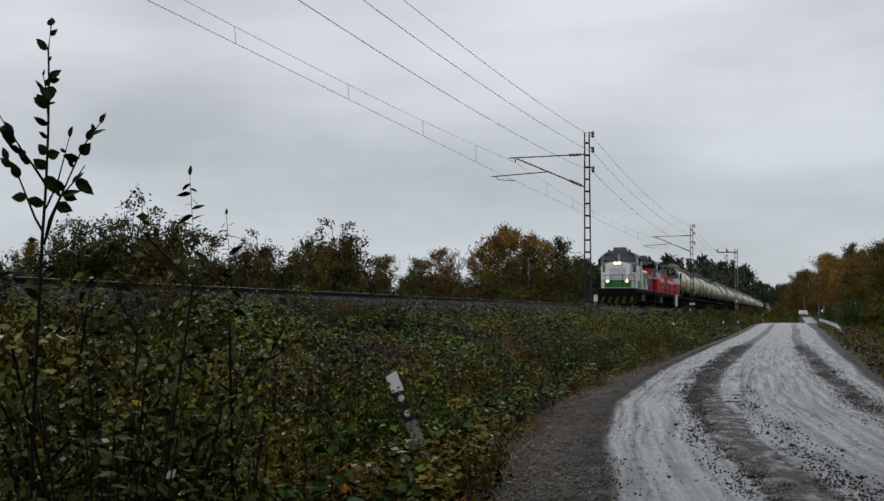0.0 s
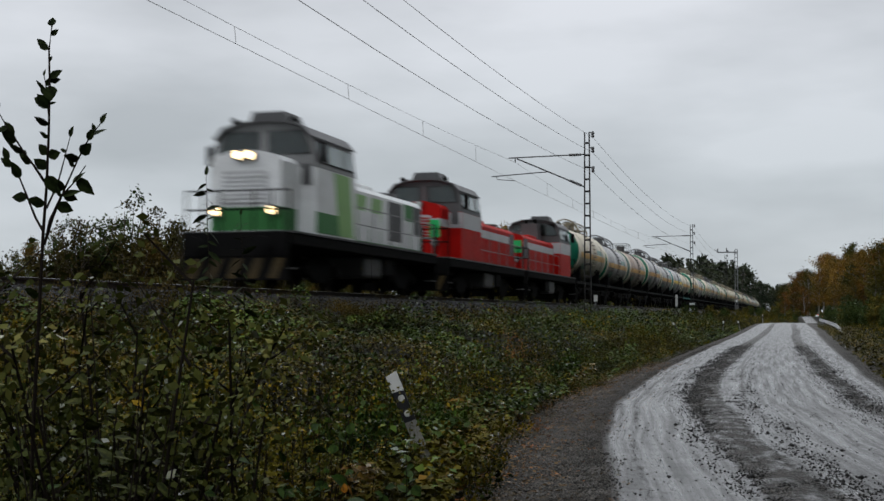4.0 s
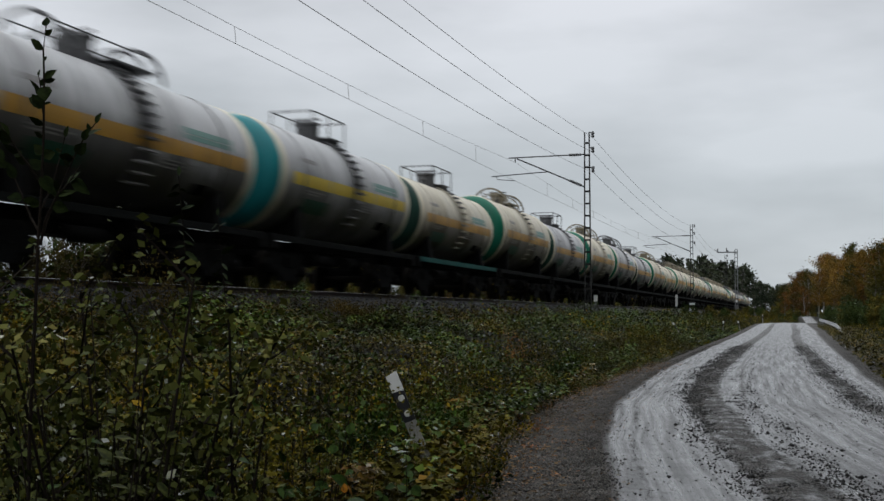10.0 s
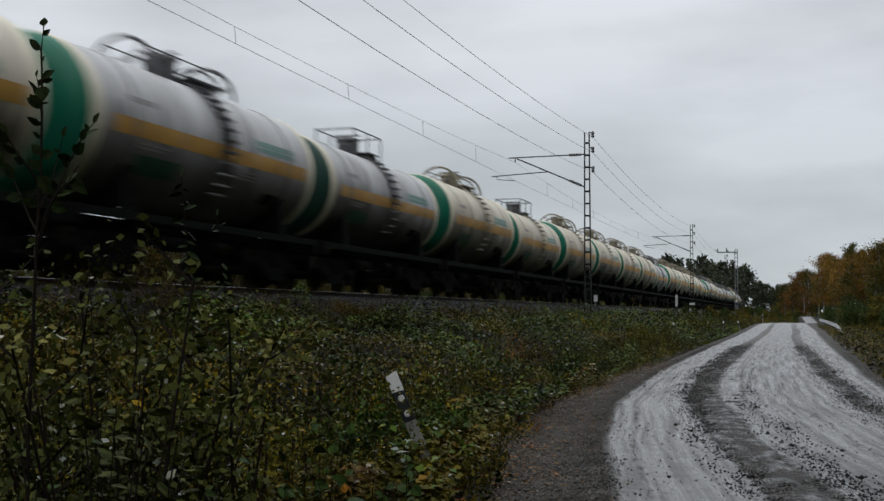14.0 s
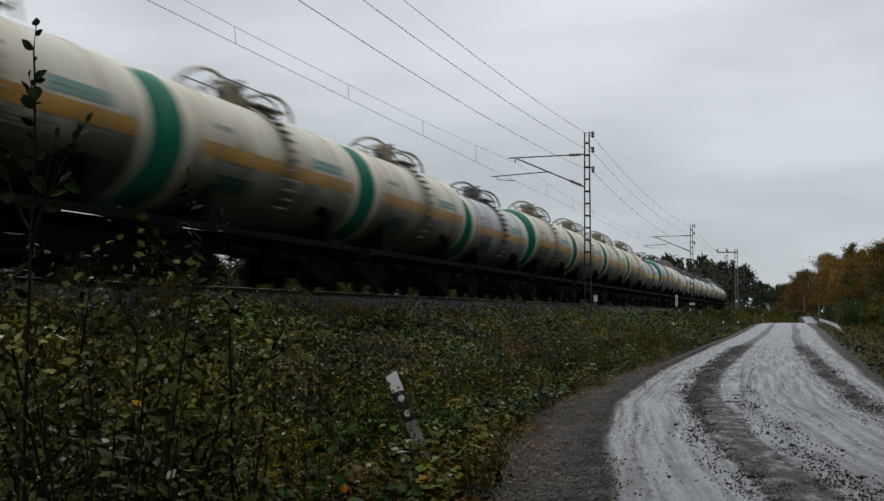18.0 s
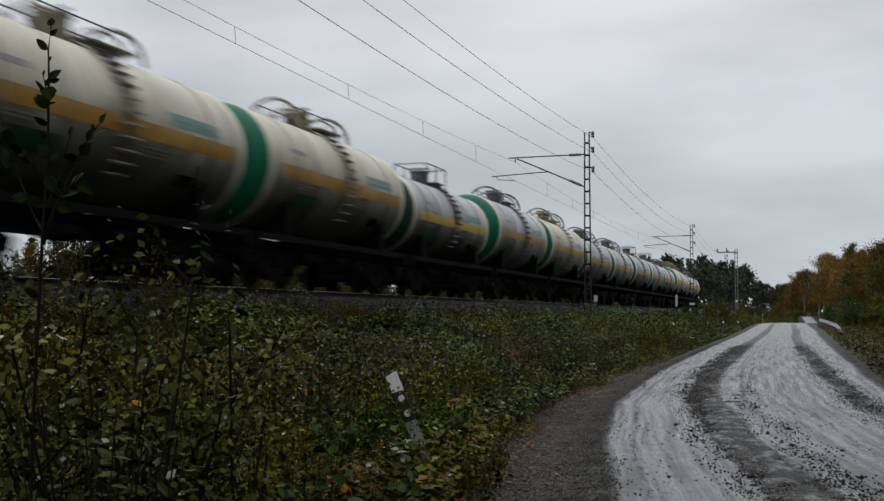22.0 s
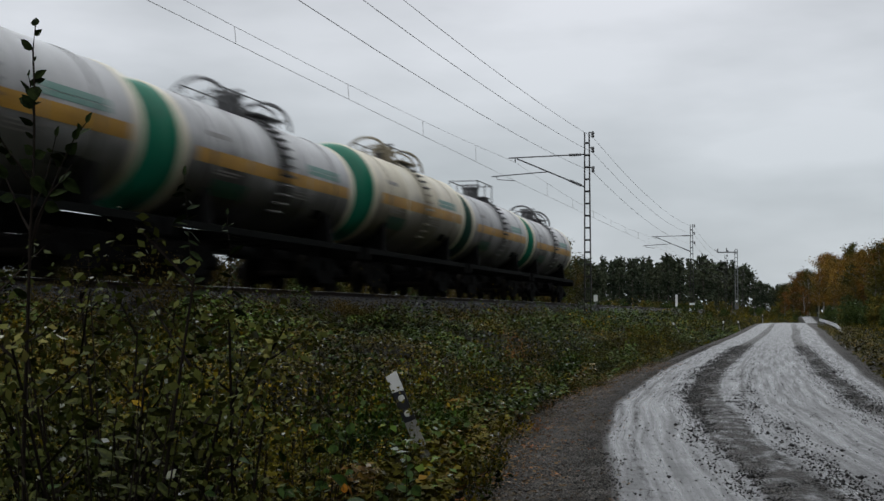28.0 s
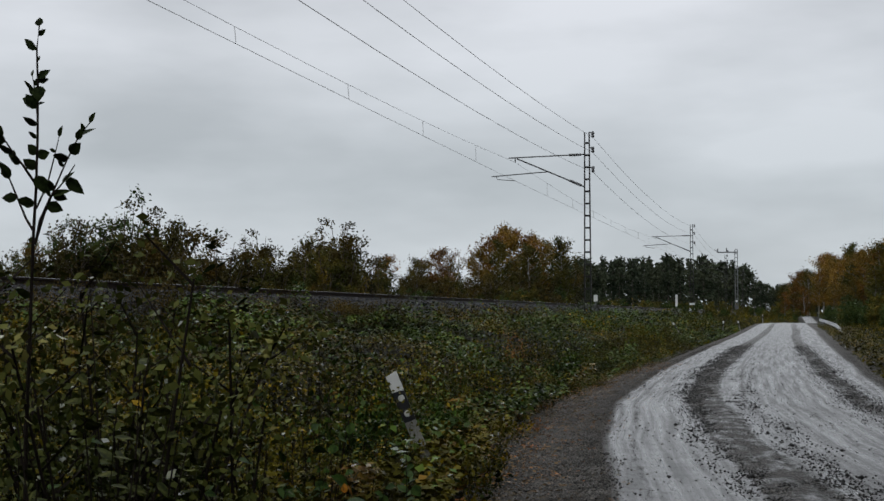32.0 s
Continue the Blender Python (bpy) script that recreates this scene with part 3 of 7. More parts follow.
def build_mast(y, long_arm=True):
    base = float(height(MAST_X, y))
    m = thing("catenary_mast", "grey steel lattice mast with cantilever and insulators on a concrete foot", "catenary mast", pose(MAST_X, y, base), "catenary masts along the track")
    top = 10.8 - base
    w0, w1 = 0.165, 0.115
    for sx in (-1, 1):
        bm = bmesh.new()
        vs = []
        for z, w in ((0.0, w0), (top, w1)):
            x = sx * w
            vs.append([bm.verts.new(p) for p in ((x - 0.028, -0.06, z), (x + 0.028, -0.06, z), (x + 0.028, 0.06, z), (x - 0.028, 0.06, z))])
        for k in range(4):
            bm.faces.new((vs[0][k], vs[0][(k + 1) % 4], vs[1][(k + 1) % 4], vs[1][k]))
        bm.faces.new(vs[1])
        part("leg", bm, M_MAST, m)
    z, rung = 0.4, mesh_of("batten", boxed(-1, 1, -0.05, 0.05, -0.045, 0.045), M_MAST)
    while z < top - 0.05:
        w = w0 + (w1 - w0) * z / top
        part("batten", rung, None, m, at=pose(0, 0, z) @ Matrix.Diagonal((w - 0.03, 1, 1, 1)))
        z += 0.62
    part("foot", boxed(-0.4, 0.4, -0.35, 0.35, -0.6, 0.03, bevel=0.02), M_SLEEPER, m, "concrete foot")
    for z0, z1 in (((0.75, 1.0), (1.3, 1.5)) if 100 < y < 150 else ()):
        part("warning_band", boxed(-0.26, 0.26, -0.075, 0.075, z0, z1), M_WHITE, m, "white warning band")
    a = lambda L, z: (-(L - 10.0), 0, z - base)
    hang = lambda name, pts, r, mat=M_MAST, lab="": part(name, tubed(pts, r), mat, m, lab)
    hang("top_tube", (a(10.15, 9.66), a(14.1, 9.60)), 0.030)
    hang("brace_tube", (a(10.15, 8.0), a(13.65, 9.55)), 0.034)
    hang("registration_tube", (a(12.1, 8.82), a(15.0, 8.66)), 0.026)
    hang("steady_arm", (a(14.75, 8.64), a(14.7, 8.50), a(13.75, 8.41)), 0.018)
    hang("messenger_clamp", (a(13.75, 9.62), a(13.75, 9.36)), 0.03)
    for p, q in ((a(10.3, 9.655), a(10.95, 9.645)), (a(10.3, 8.07), a(10.9, 8.34))):
        p, q = Vector(p), Vector(q)
        n = 9
        prof = []
        for i in range(n):
            prof += [(i / n, 0.045), ((i + 0.5) / n, 0.085)]
        bm = lathe([(0, 0.02)] + [(s * (q - p).length, r) for s, r in prof] + [((q - p).length, 0.02)], 10, "x")
        ang = math.atan2((q - p).z, (q - p).x)
        part("insulator", bm, M_DGREY, m, "dark ribbed insulator", at=Matrix.Translation(p) @ Matrix.Rotation(-ang, 4, "Y"))
    for z, off in FEEDERS:
        br = part("feeder_bracket", boxed(0.12, off + 0.08, -0.03, 0.03, z - base + 0.02, z - base + 0.07), M_MAST, m)
        part("feeder_insulator", lathe([(z - base - 0.22, 0.05), (z - base - 0.15, 0.09), (z - base - 0.08, 0.06), (z - base, 0.09), (z - base + 0.1, 0.05)], 10, "z"), M_DGREY, br, at=pose(off, 0, 0))
    return m


def wire(name, label, x, attach, sag, r, steps=14, group="overhead wires", zig=0.0):
    pts = []
    for i, (y0, y1) in enumerate(zip(MASTS, MASTS[1:])):
        for k in range(steps):
            u = k / steps
            s0, s1 = (zig if i % 2 else -zig), (-zig if i % 2 else zig)
            pts.append((x + s0 + (s1 - s0) * u, y0 + (y1 - y0) * u, attach - 4 * sag * u * (1 - u)))
    ob = new(name, mesh_of(name, tubed(pts, r, 5), M_WIRE))
    return tagged(ob, label, "wire", group), pts


def build_overhead():
    for y in MASTS[1:6]:
        build_mast(y)
    for z, off in FEEDERS:
        wire("feeder_wire", "thin dark feeder wire strung between masts", MAST_X + off, z - 0.2, 0.80, 0.009)
    cw, _ = wire("contact_wire", "taut dark contact wire above the track", -13.55, 8.40, 0.02, 0.008, zig=0.2)
    wire("messenger_wire", "sagging messenger wire above the contact wire", -13.6, 9.38, 0.55, 0.0065, zig=0.15)
    for i, (y0, y1) in enumerate(zip(MASTS[1:5], MASTS[2:6])):
        s = 1 if i % 2 else -1
        for k in range(1, 8):
            u = k / 8
            zz = -s + 2 * s * u
            part("dropper", tubed(((-13.55 + 0.2 * zz, y0 + (y1 - y0) * u, 8.395), (-13.6 + 0.15 * zz, y0 + (y1 - y0) * u, 9.38 - 2.2 * u * (1 - u))), 0.008, 5), M_WIRE, cw)


build_ground()
build_road()
build_track()
build_overhead()
# ---- train ----
def train_y(y19, t):
    """Where a vehicle stands that is at y19 at 19 s."""
    u = t - 19.0
    return y19 - 17.06 * u + (0.0198 if u > 0 else 0.0113) * u * u + float(np.interp(t, (2, 6, 8, 9, 10, 12, 14, 17, 20, 22, 25, 28, 30, 31), (-0.4, -0.7, -0.25, -0.65, -0.25, -0.05, -0.1, -0.25, -0.1, 0.05, 0.25, 0.45, 0.15, -0.1)))


MOVING = []
PITCH_W, W18 = 12.02, 23.3


def arc_strip(r, a0, a1, y0, y1, n=8, t=0.006):
    """A thin curved plate lying on a cylinder of radius r along y, from angle a0 to a1 (degrees, 0 = +x side)."""
    bm = bmesh.new()
    rows = []
    for k in range(n + 1):
        a = radians(a0 + (a1 - a0) * k / n)
        rows.append([bm.verts.new((rr * math.cos(a), y, rr * math.sin(a))) for rr in (r, r + t) for y in (y0, y1)])
    for p, q in zip(rows, rows[1:]):
        for i, j in ((2, 3), (3, 1), (1, 0), (0, 2)):
            bm.faces.new((p[i], p[j], q[j], q[i]))
    bm.faces.new((rows[0][0], rows[0][1], rows[0][3], rows[0][2]))
    bm.faces.new((rows[-1][0], rows[-1][2], rows[-1][3], rows[-1][1]))
    bmesh.ops.recalc_face_normals(bm, faces=bm.faces)
    return bm


TANK_Z, TANK_R, TANK_H = 3.02, 1.50, 5.64
CACHE = {}


def cached(key, make, mat, smooth=None):
    if key not in CACHE:
        CACHE[key] = mesh_of(key.split(":")[0], make(), mat, smooth)
    return CACHE[key]


def bogie(parent, y, wheelbase=1.85, wheel_r=0.475, half=0.98, tag="bogie"):
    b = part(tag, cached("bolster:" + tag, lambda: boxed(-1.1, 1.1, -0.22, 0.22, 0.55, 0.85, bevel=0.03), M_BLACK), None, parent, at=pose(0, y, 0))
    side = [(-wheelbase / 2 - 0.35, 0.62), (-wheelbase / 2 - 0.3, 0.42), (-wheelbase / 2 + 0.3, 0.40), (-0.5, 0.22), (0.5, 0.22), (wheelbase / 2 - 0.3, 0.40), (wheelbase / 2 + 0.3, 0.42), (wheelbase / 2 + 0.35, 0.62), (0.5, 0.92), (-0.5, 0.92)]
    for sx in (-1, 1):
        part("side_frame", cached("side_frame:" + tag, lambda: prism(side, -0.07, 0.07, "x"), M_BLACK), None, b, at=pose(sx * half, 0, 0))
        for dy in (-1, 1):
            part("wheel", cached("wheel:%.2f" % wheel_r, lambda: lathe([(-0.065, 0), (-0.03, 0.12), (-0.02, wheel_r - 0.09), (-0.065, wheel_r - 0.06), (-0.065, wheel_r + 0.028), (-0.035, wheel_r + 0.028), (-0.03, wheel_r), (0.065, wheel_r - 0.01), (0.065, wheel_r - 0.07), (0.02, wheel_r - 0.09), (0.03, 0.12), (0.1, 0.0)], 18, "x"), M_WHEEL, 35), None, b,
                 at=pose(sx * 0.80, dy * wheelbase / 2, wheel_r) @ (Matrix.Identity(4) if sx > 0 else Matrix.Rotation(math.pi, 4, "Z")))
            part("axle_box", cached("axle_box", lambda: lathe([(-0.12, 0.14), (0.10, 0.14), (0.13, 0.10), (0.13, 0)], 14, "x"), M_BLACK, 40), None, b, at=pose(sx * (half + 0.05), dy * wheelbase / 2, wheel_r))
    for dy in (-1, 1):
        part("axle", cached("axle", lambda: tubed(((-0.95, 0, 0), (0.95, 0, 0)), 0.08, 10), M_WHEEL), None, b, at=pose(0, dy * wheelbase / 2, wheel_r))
    return b


def plate(p, thick):
    """A thin flat plate on four corners, standing out along their normal."""
    bm = bmesh.new()
    p = [Vector(q) for q in p]
    n = (p[1] - p[0]).cross(p[3] - p[0]).normalized() * thick
    lo, hi = [bm.verts.new(q) for q in p], [bm.verts.new(q + n) for q in p]
    for k in range(4):
        bm.faces.new((lo[k], lo[(k + 1) % 4], hi[(k + 1) % 4], hi[k]))
    bm.faces.new(lo[::-1])
    bm.faces.new(hi)
    return bm


def arch(y, half, base, top, r=0.028):
    """A hoop across the tank's top with two spokes."""
    pts = [(half * math.cos(a), y, base + (top - base) * math.sin(a)) for a in np.linspace(0, math.pi, 17)]
    bm = tubed(pts, r, 7)
    for k in (5, 11):
        tube(bm, (pts[k], (pts[k][0] * 0.2, y, base - 0.02)), 0.018, 6)
    tube(bm, (pts[2], pts[14]), 0.018, 6)
    return bm


def tank_signs(w, at, R):
    """Painted panels, and unreadable lettering as plain bars."""
    M_SIGN = M_PANEL
    strip = lambda nm, mat, a0, a1, y0, y1, lab: part(nm, cached("%s:%d,%d,%d,%d" % (nm, a0 * 10, y0 * 100, y1 * 100, R * 100), lambda: arc_strip(R + 0.001, a0, a1, y0, y1, 4, 0.003), mat), None, w, lab, at=at)
    strip("green_panel", M_SIGN, -39, -23, -3.5, -1.7, "green painted panel")
    strip("lettering_frame", M_LETTER, 5, 9.3, 1.7, 4.0, "pale green bar of lettering")
    strip("lettering_frame", M_LETTER, 10, 15.5, 1.7, 4.0, "pale green bar of lettering")
    for a0, a1, y0, y1 in ((14, 19, -3.9, -2.9), (-15.5, -14, -3.6, -2.3), (-18.5, -17, -3.6, -2.6), (-17, -15.8, 0.8, 2.3), (-20, -18.8, 0.8, 1.9), (-23.5, -22, 0.8, 2.1), (-14.5, -13, 3.3, 4.0)):
        strip("lettering_bar", M_FADED, a0, a1, y0, y1, "grey bar of unreadable lettering")
    strip("inspection_plate", M_BLACK, -42, -31, 2.6, 3.3, "black plate")


def tank_wagon(body, head, stripe, box_rail, label, body_key):
    w = thing("tank_wagon", label, "tank wagon", group="tank wagons of the freight train")
    # the boxed-rail and the grey types have slimmer, lower tanks
    low = box_rail and head is M_DKGREEN and (stripe is M_YELLOW or body_key == "cream")
    R, H, Z = (1.37, 5.58, 2.83) if low else (1.43, 5.60, 2.92) if box_rail else (TANK_R, TANK_H, TANK_Z) if body_key in ("cream", "white") else (1.41, 5.60, 2.87)
    size = "%d" % (R * 100)
    sill = M_SILL if low and body_key == "cream" else M_FRAME
    at, flip = pose(0, 0, Z), Matrix.Rotation(math.pi, 4, "Z")
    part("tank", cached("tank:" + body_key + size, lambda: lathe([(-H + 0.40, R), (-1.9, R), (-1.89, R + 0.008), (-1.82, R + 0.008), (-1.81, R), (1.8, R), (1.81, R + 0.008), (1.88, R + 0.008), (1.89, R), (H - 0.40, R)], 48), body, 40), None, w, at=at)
    dome = [(H - 0.40, R - 0.01)] + [(H - 0.40 + 0.38 * math.sin(a) ** 0.9, (R - 0.01) * (0.25 + 0.75 * math.cos(a) ** 0.55)) for a in np.linspace(0.12, math.pi / 2 - 0.02, 8)] + [(H, 0)]
    for sy in (-1, 1):
        turn = at @ (Matrix.Identity(4) if sy > 0 else flip)
        e = part("tank_end", cached("tank_end:" + head.name + size, lambda: lathe(dome, 48), head, 60), None, w, "painted dished tank end", at=turn)
        part("weld_band", cached("weld_band:" + body_key + size, lambda: lathe([(H - 0.68, R), (H - 0.67, R + 0.012), (H - 0.41, R + 0.014), (H - 0.37, R + 0.006), (H - 0.34, R - 0.04)], 48), M_RIM, 30), None, w, "cream rim band", at=turn)
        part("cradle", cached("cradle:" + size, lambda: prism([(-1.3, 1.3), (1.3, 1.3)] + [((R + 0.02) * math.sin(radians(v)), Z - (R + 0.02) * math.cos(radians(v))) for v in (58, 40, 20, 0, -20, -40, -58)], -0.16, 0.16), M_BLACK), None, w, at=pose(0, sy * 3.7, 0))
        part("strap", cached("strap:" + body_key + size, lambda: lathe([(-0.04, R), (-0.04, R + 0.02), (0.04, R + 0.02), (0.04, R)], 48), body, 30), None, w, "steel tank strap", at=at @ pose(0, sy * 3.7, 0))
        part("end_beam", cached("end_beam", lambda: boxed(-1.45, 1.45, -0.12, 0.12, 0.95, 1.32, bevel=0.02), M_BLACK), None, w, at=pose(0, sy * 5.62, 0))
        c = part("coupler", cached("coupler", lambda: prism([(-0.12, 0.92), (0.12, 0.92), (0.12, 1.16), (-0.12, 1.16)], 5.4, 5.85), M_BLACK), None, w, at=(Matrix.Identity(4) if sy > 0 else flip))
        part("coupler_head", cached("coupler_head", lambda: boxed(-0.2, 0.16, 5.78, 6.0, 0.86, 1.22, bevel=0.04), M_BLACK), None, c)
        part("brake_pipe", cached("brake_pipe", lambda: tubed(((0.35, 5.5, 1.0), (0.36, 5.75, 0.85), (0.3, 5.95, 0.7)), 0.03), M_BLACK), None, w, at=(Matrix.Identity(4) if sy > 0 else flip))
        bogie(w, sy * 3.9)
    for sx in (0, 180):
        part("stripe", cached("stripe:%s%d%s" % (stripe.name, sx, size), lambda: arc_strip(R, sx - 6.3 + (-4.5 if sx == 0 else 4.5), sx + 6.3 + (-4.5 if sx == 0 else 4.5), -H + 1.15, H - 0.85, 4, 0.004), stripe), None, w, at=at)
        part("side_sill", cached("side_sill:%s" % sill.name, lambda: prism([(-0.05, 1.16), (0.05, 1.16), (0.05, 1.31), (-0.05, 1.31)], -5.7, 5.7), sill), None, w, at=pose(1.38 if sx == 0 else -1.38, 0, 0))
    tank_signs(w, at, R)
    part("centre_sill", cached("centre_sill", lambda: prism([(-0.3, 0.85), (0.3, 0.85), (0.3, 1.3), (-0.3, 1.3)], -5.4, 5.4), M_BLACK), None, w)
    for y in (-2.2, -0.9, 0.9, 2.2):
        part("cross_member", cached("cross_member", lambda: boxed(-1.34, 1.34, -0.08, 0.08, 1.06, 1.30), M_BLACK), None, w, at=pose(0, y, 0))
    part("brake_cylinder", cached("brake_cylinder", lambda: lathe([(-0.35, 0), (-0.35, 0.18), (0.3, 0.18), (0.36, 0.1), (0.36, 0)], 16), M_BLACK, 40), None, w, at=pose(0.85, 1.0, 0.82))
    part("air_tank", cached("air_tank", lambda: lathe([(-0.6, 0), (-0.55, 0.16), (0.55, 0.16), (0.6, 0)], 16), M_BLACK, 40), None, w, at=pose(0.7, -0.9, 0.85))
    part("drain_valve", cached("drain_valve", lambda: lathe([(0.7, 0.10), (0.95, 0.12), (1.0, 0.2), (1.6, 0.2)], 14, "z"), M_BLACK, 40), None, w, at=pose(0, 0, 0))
    # on the tank's top
    top, M_TOP = Z + R, (M_DGREY if (box_rail or body_key != "cream") else M_TAN)
    tk = "box" if box_rail else body_key
    hatch = part("hatch", cached("hatch:" + tk, lambda: lathe([(-0.08, 0.33), (0.42, 0.33), (0.44, 0.38), (0.50, 0.38), (0.56, 0.2), (0.57, 0)], 22, "z"), M_TOP, 40), None, w, "manhole dome with bolted lid", at=pose(0, -0.1, top))
    part("hatch_lever", cached("hatch_lever", lambda: tubed(((-0.4, 0, 0.62), (0.4, 0, 0.62)), 0.03), M_DGREY), None, hatch)
    part("deck", cached("deck:" + tk, lambda: boxed(-0.55, 0.55, 0.3, 2.1 if not box_rail else 1.25, 0.10, 0.15, bevel=0.01), M_TOP), None, w, "grating walkway", at=pose(0, 0, top))
    for y in (0.45, 1.15):
        part("deck_leg", cached("deck_leg", lambda: boxed(-0.5, 0.5, -0.03, 0.03, -0.12, 0.10), M_DGREY), None, w, at=pose(0, y, top))
    part("safety_valve", cached("safety_valve", lambda: lathe([(-0.03, 0.09), (0.18, 0.09), (0.2, 0.13), (0.3, 0.11), (0.3, 0)], 12, "z"), M_DGREY, 40), None, w, at=pose(0.15, -0.95, top))
    if box_rail:
        for sx in (-1, 1):
            part("top_rail", cached("top_rail", lambda: tubed(((0, -1.25, 0.68), (0, 1.3, 0.68)), 0.022, 6), M_DGREY), None, w, at=pose(sx * 0.62, 0, top))
            for y in (-1.25, 0.0, 1.3):
                part("rail_post", cached("rail_post", lambda: tubed(((0, 0, -0.14), (0, 0, 0.68)), 0.022, 6), M_DGREY), None, w, at=pose(sx * 0.62, y, top))
        for y in (-1.25, 1.3):
            part("end_rail", cached("end_rail", lambda: tubed(((-0.62, 0, 0.68), (0.62, 0, 0.68)), 0.022, 6), M_DGREY), None, w, at=pose(0, y, top))
    else:
        for y in (-1.75, 1.95):
            part("arched_railing", cached("arched_railing:" + tk, lambda: arch(0, 0.80, -0.14, 0.65, 0.045), M_TOP, 60), None, w, "arched hoop railing", at=pose(0, y, top))
        for y in (-0.85, 1.25):
            part("arched_railing", cached("arched_railing_low:" + tk, lambda: arch(0, 0.74, -0.12, 0.51, 0.028), M_TOP, 60), None, w, "arched hoop railing", at=pose(0, y, top))
        for sx in (-1, 1):
            part("hand_rail", cached("hand_rail", lambda: tubed(((0, -1.75, 0.49), (0, 1.95, 0.49)), 0.018, 6), M_DGREY), None, w, at=pose(sx * 0.42, 0, top))
    lad = part("ladder", cached("ladder:" + body_key + size, lambda: ladder_rails(0.27, R), body if body_key == "cream" else M_DGREY), None, w, "side ladder with treads", at=at @ pose(0, 0.15, 0))
    for k in range(12):
        a = radians(62 - k * 9.5)
        tm = M_DGREY if k < (5 if body_key == "cream" else 8) else body
        part("tread", cached("tread:" + tm.name, lambda: boxed(0.0, 0.17, -0.25, 0.25, -0.02, 0.02), tm), None, lad, at=pose((R + 0.03) * math.cos(a), 0, (R + 0.03) * math.sin(a)))
    for sy in (-1, 1):
        part("lift_seam", cached("lift_seam:" + body_key, lambda: tubed(((-0.02, 3.0, 0), (-0.02, 4.3, 0)), 0.02, 6), M_DGREY), None, w, at=pose(0, 0, top) @ (Matrix.Identity(4) if sy > 0 else flip))
    return w


def ladder_rails(half, R):
    bm = bmesh.new()
    for y in (-half, half):
        tube(bm, [((R + 0.05) * math.cos(radians(a)), y, (R + 0.05) * math.sin(radians(a))) for a in range(70, -48, -8)], 0.018, 6)
    return bm


def hood_outline(hw, z0, z1, side):
    return [(-hw, z0), (hw, z0), (hw, side), (hw - 0.10, side + 0.14), (0.35, z1), (-0.35, z1), (-hw + 0.10, side + 0.14), (-hw, side)]


def window(parent, p, back):
    """A pane in a rubber frame over a plate painted as cab shade or sky."""
    f = part("window", plate(p, 0.012), M_BLACK, parent, "dark cab window")
    c = sum((Vector(q) for q in p), Vector()) / 4
    n = (Vector(p[1]) - Vector(p[0])).cross(Vector(p[3]) - Vector(p[0])).normalized()
    q = [c + (Vector(v) - c) * 0.90 + n * 0.016 for v in p]
    part("recess", plate([v - n * 0.003 for v in q], 0.0015), back, f)
    part("pane", plate(q, 0.008), M_GLASS, f)


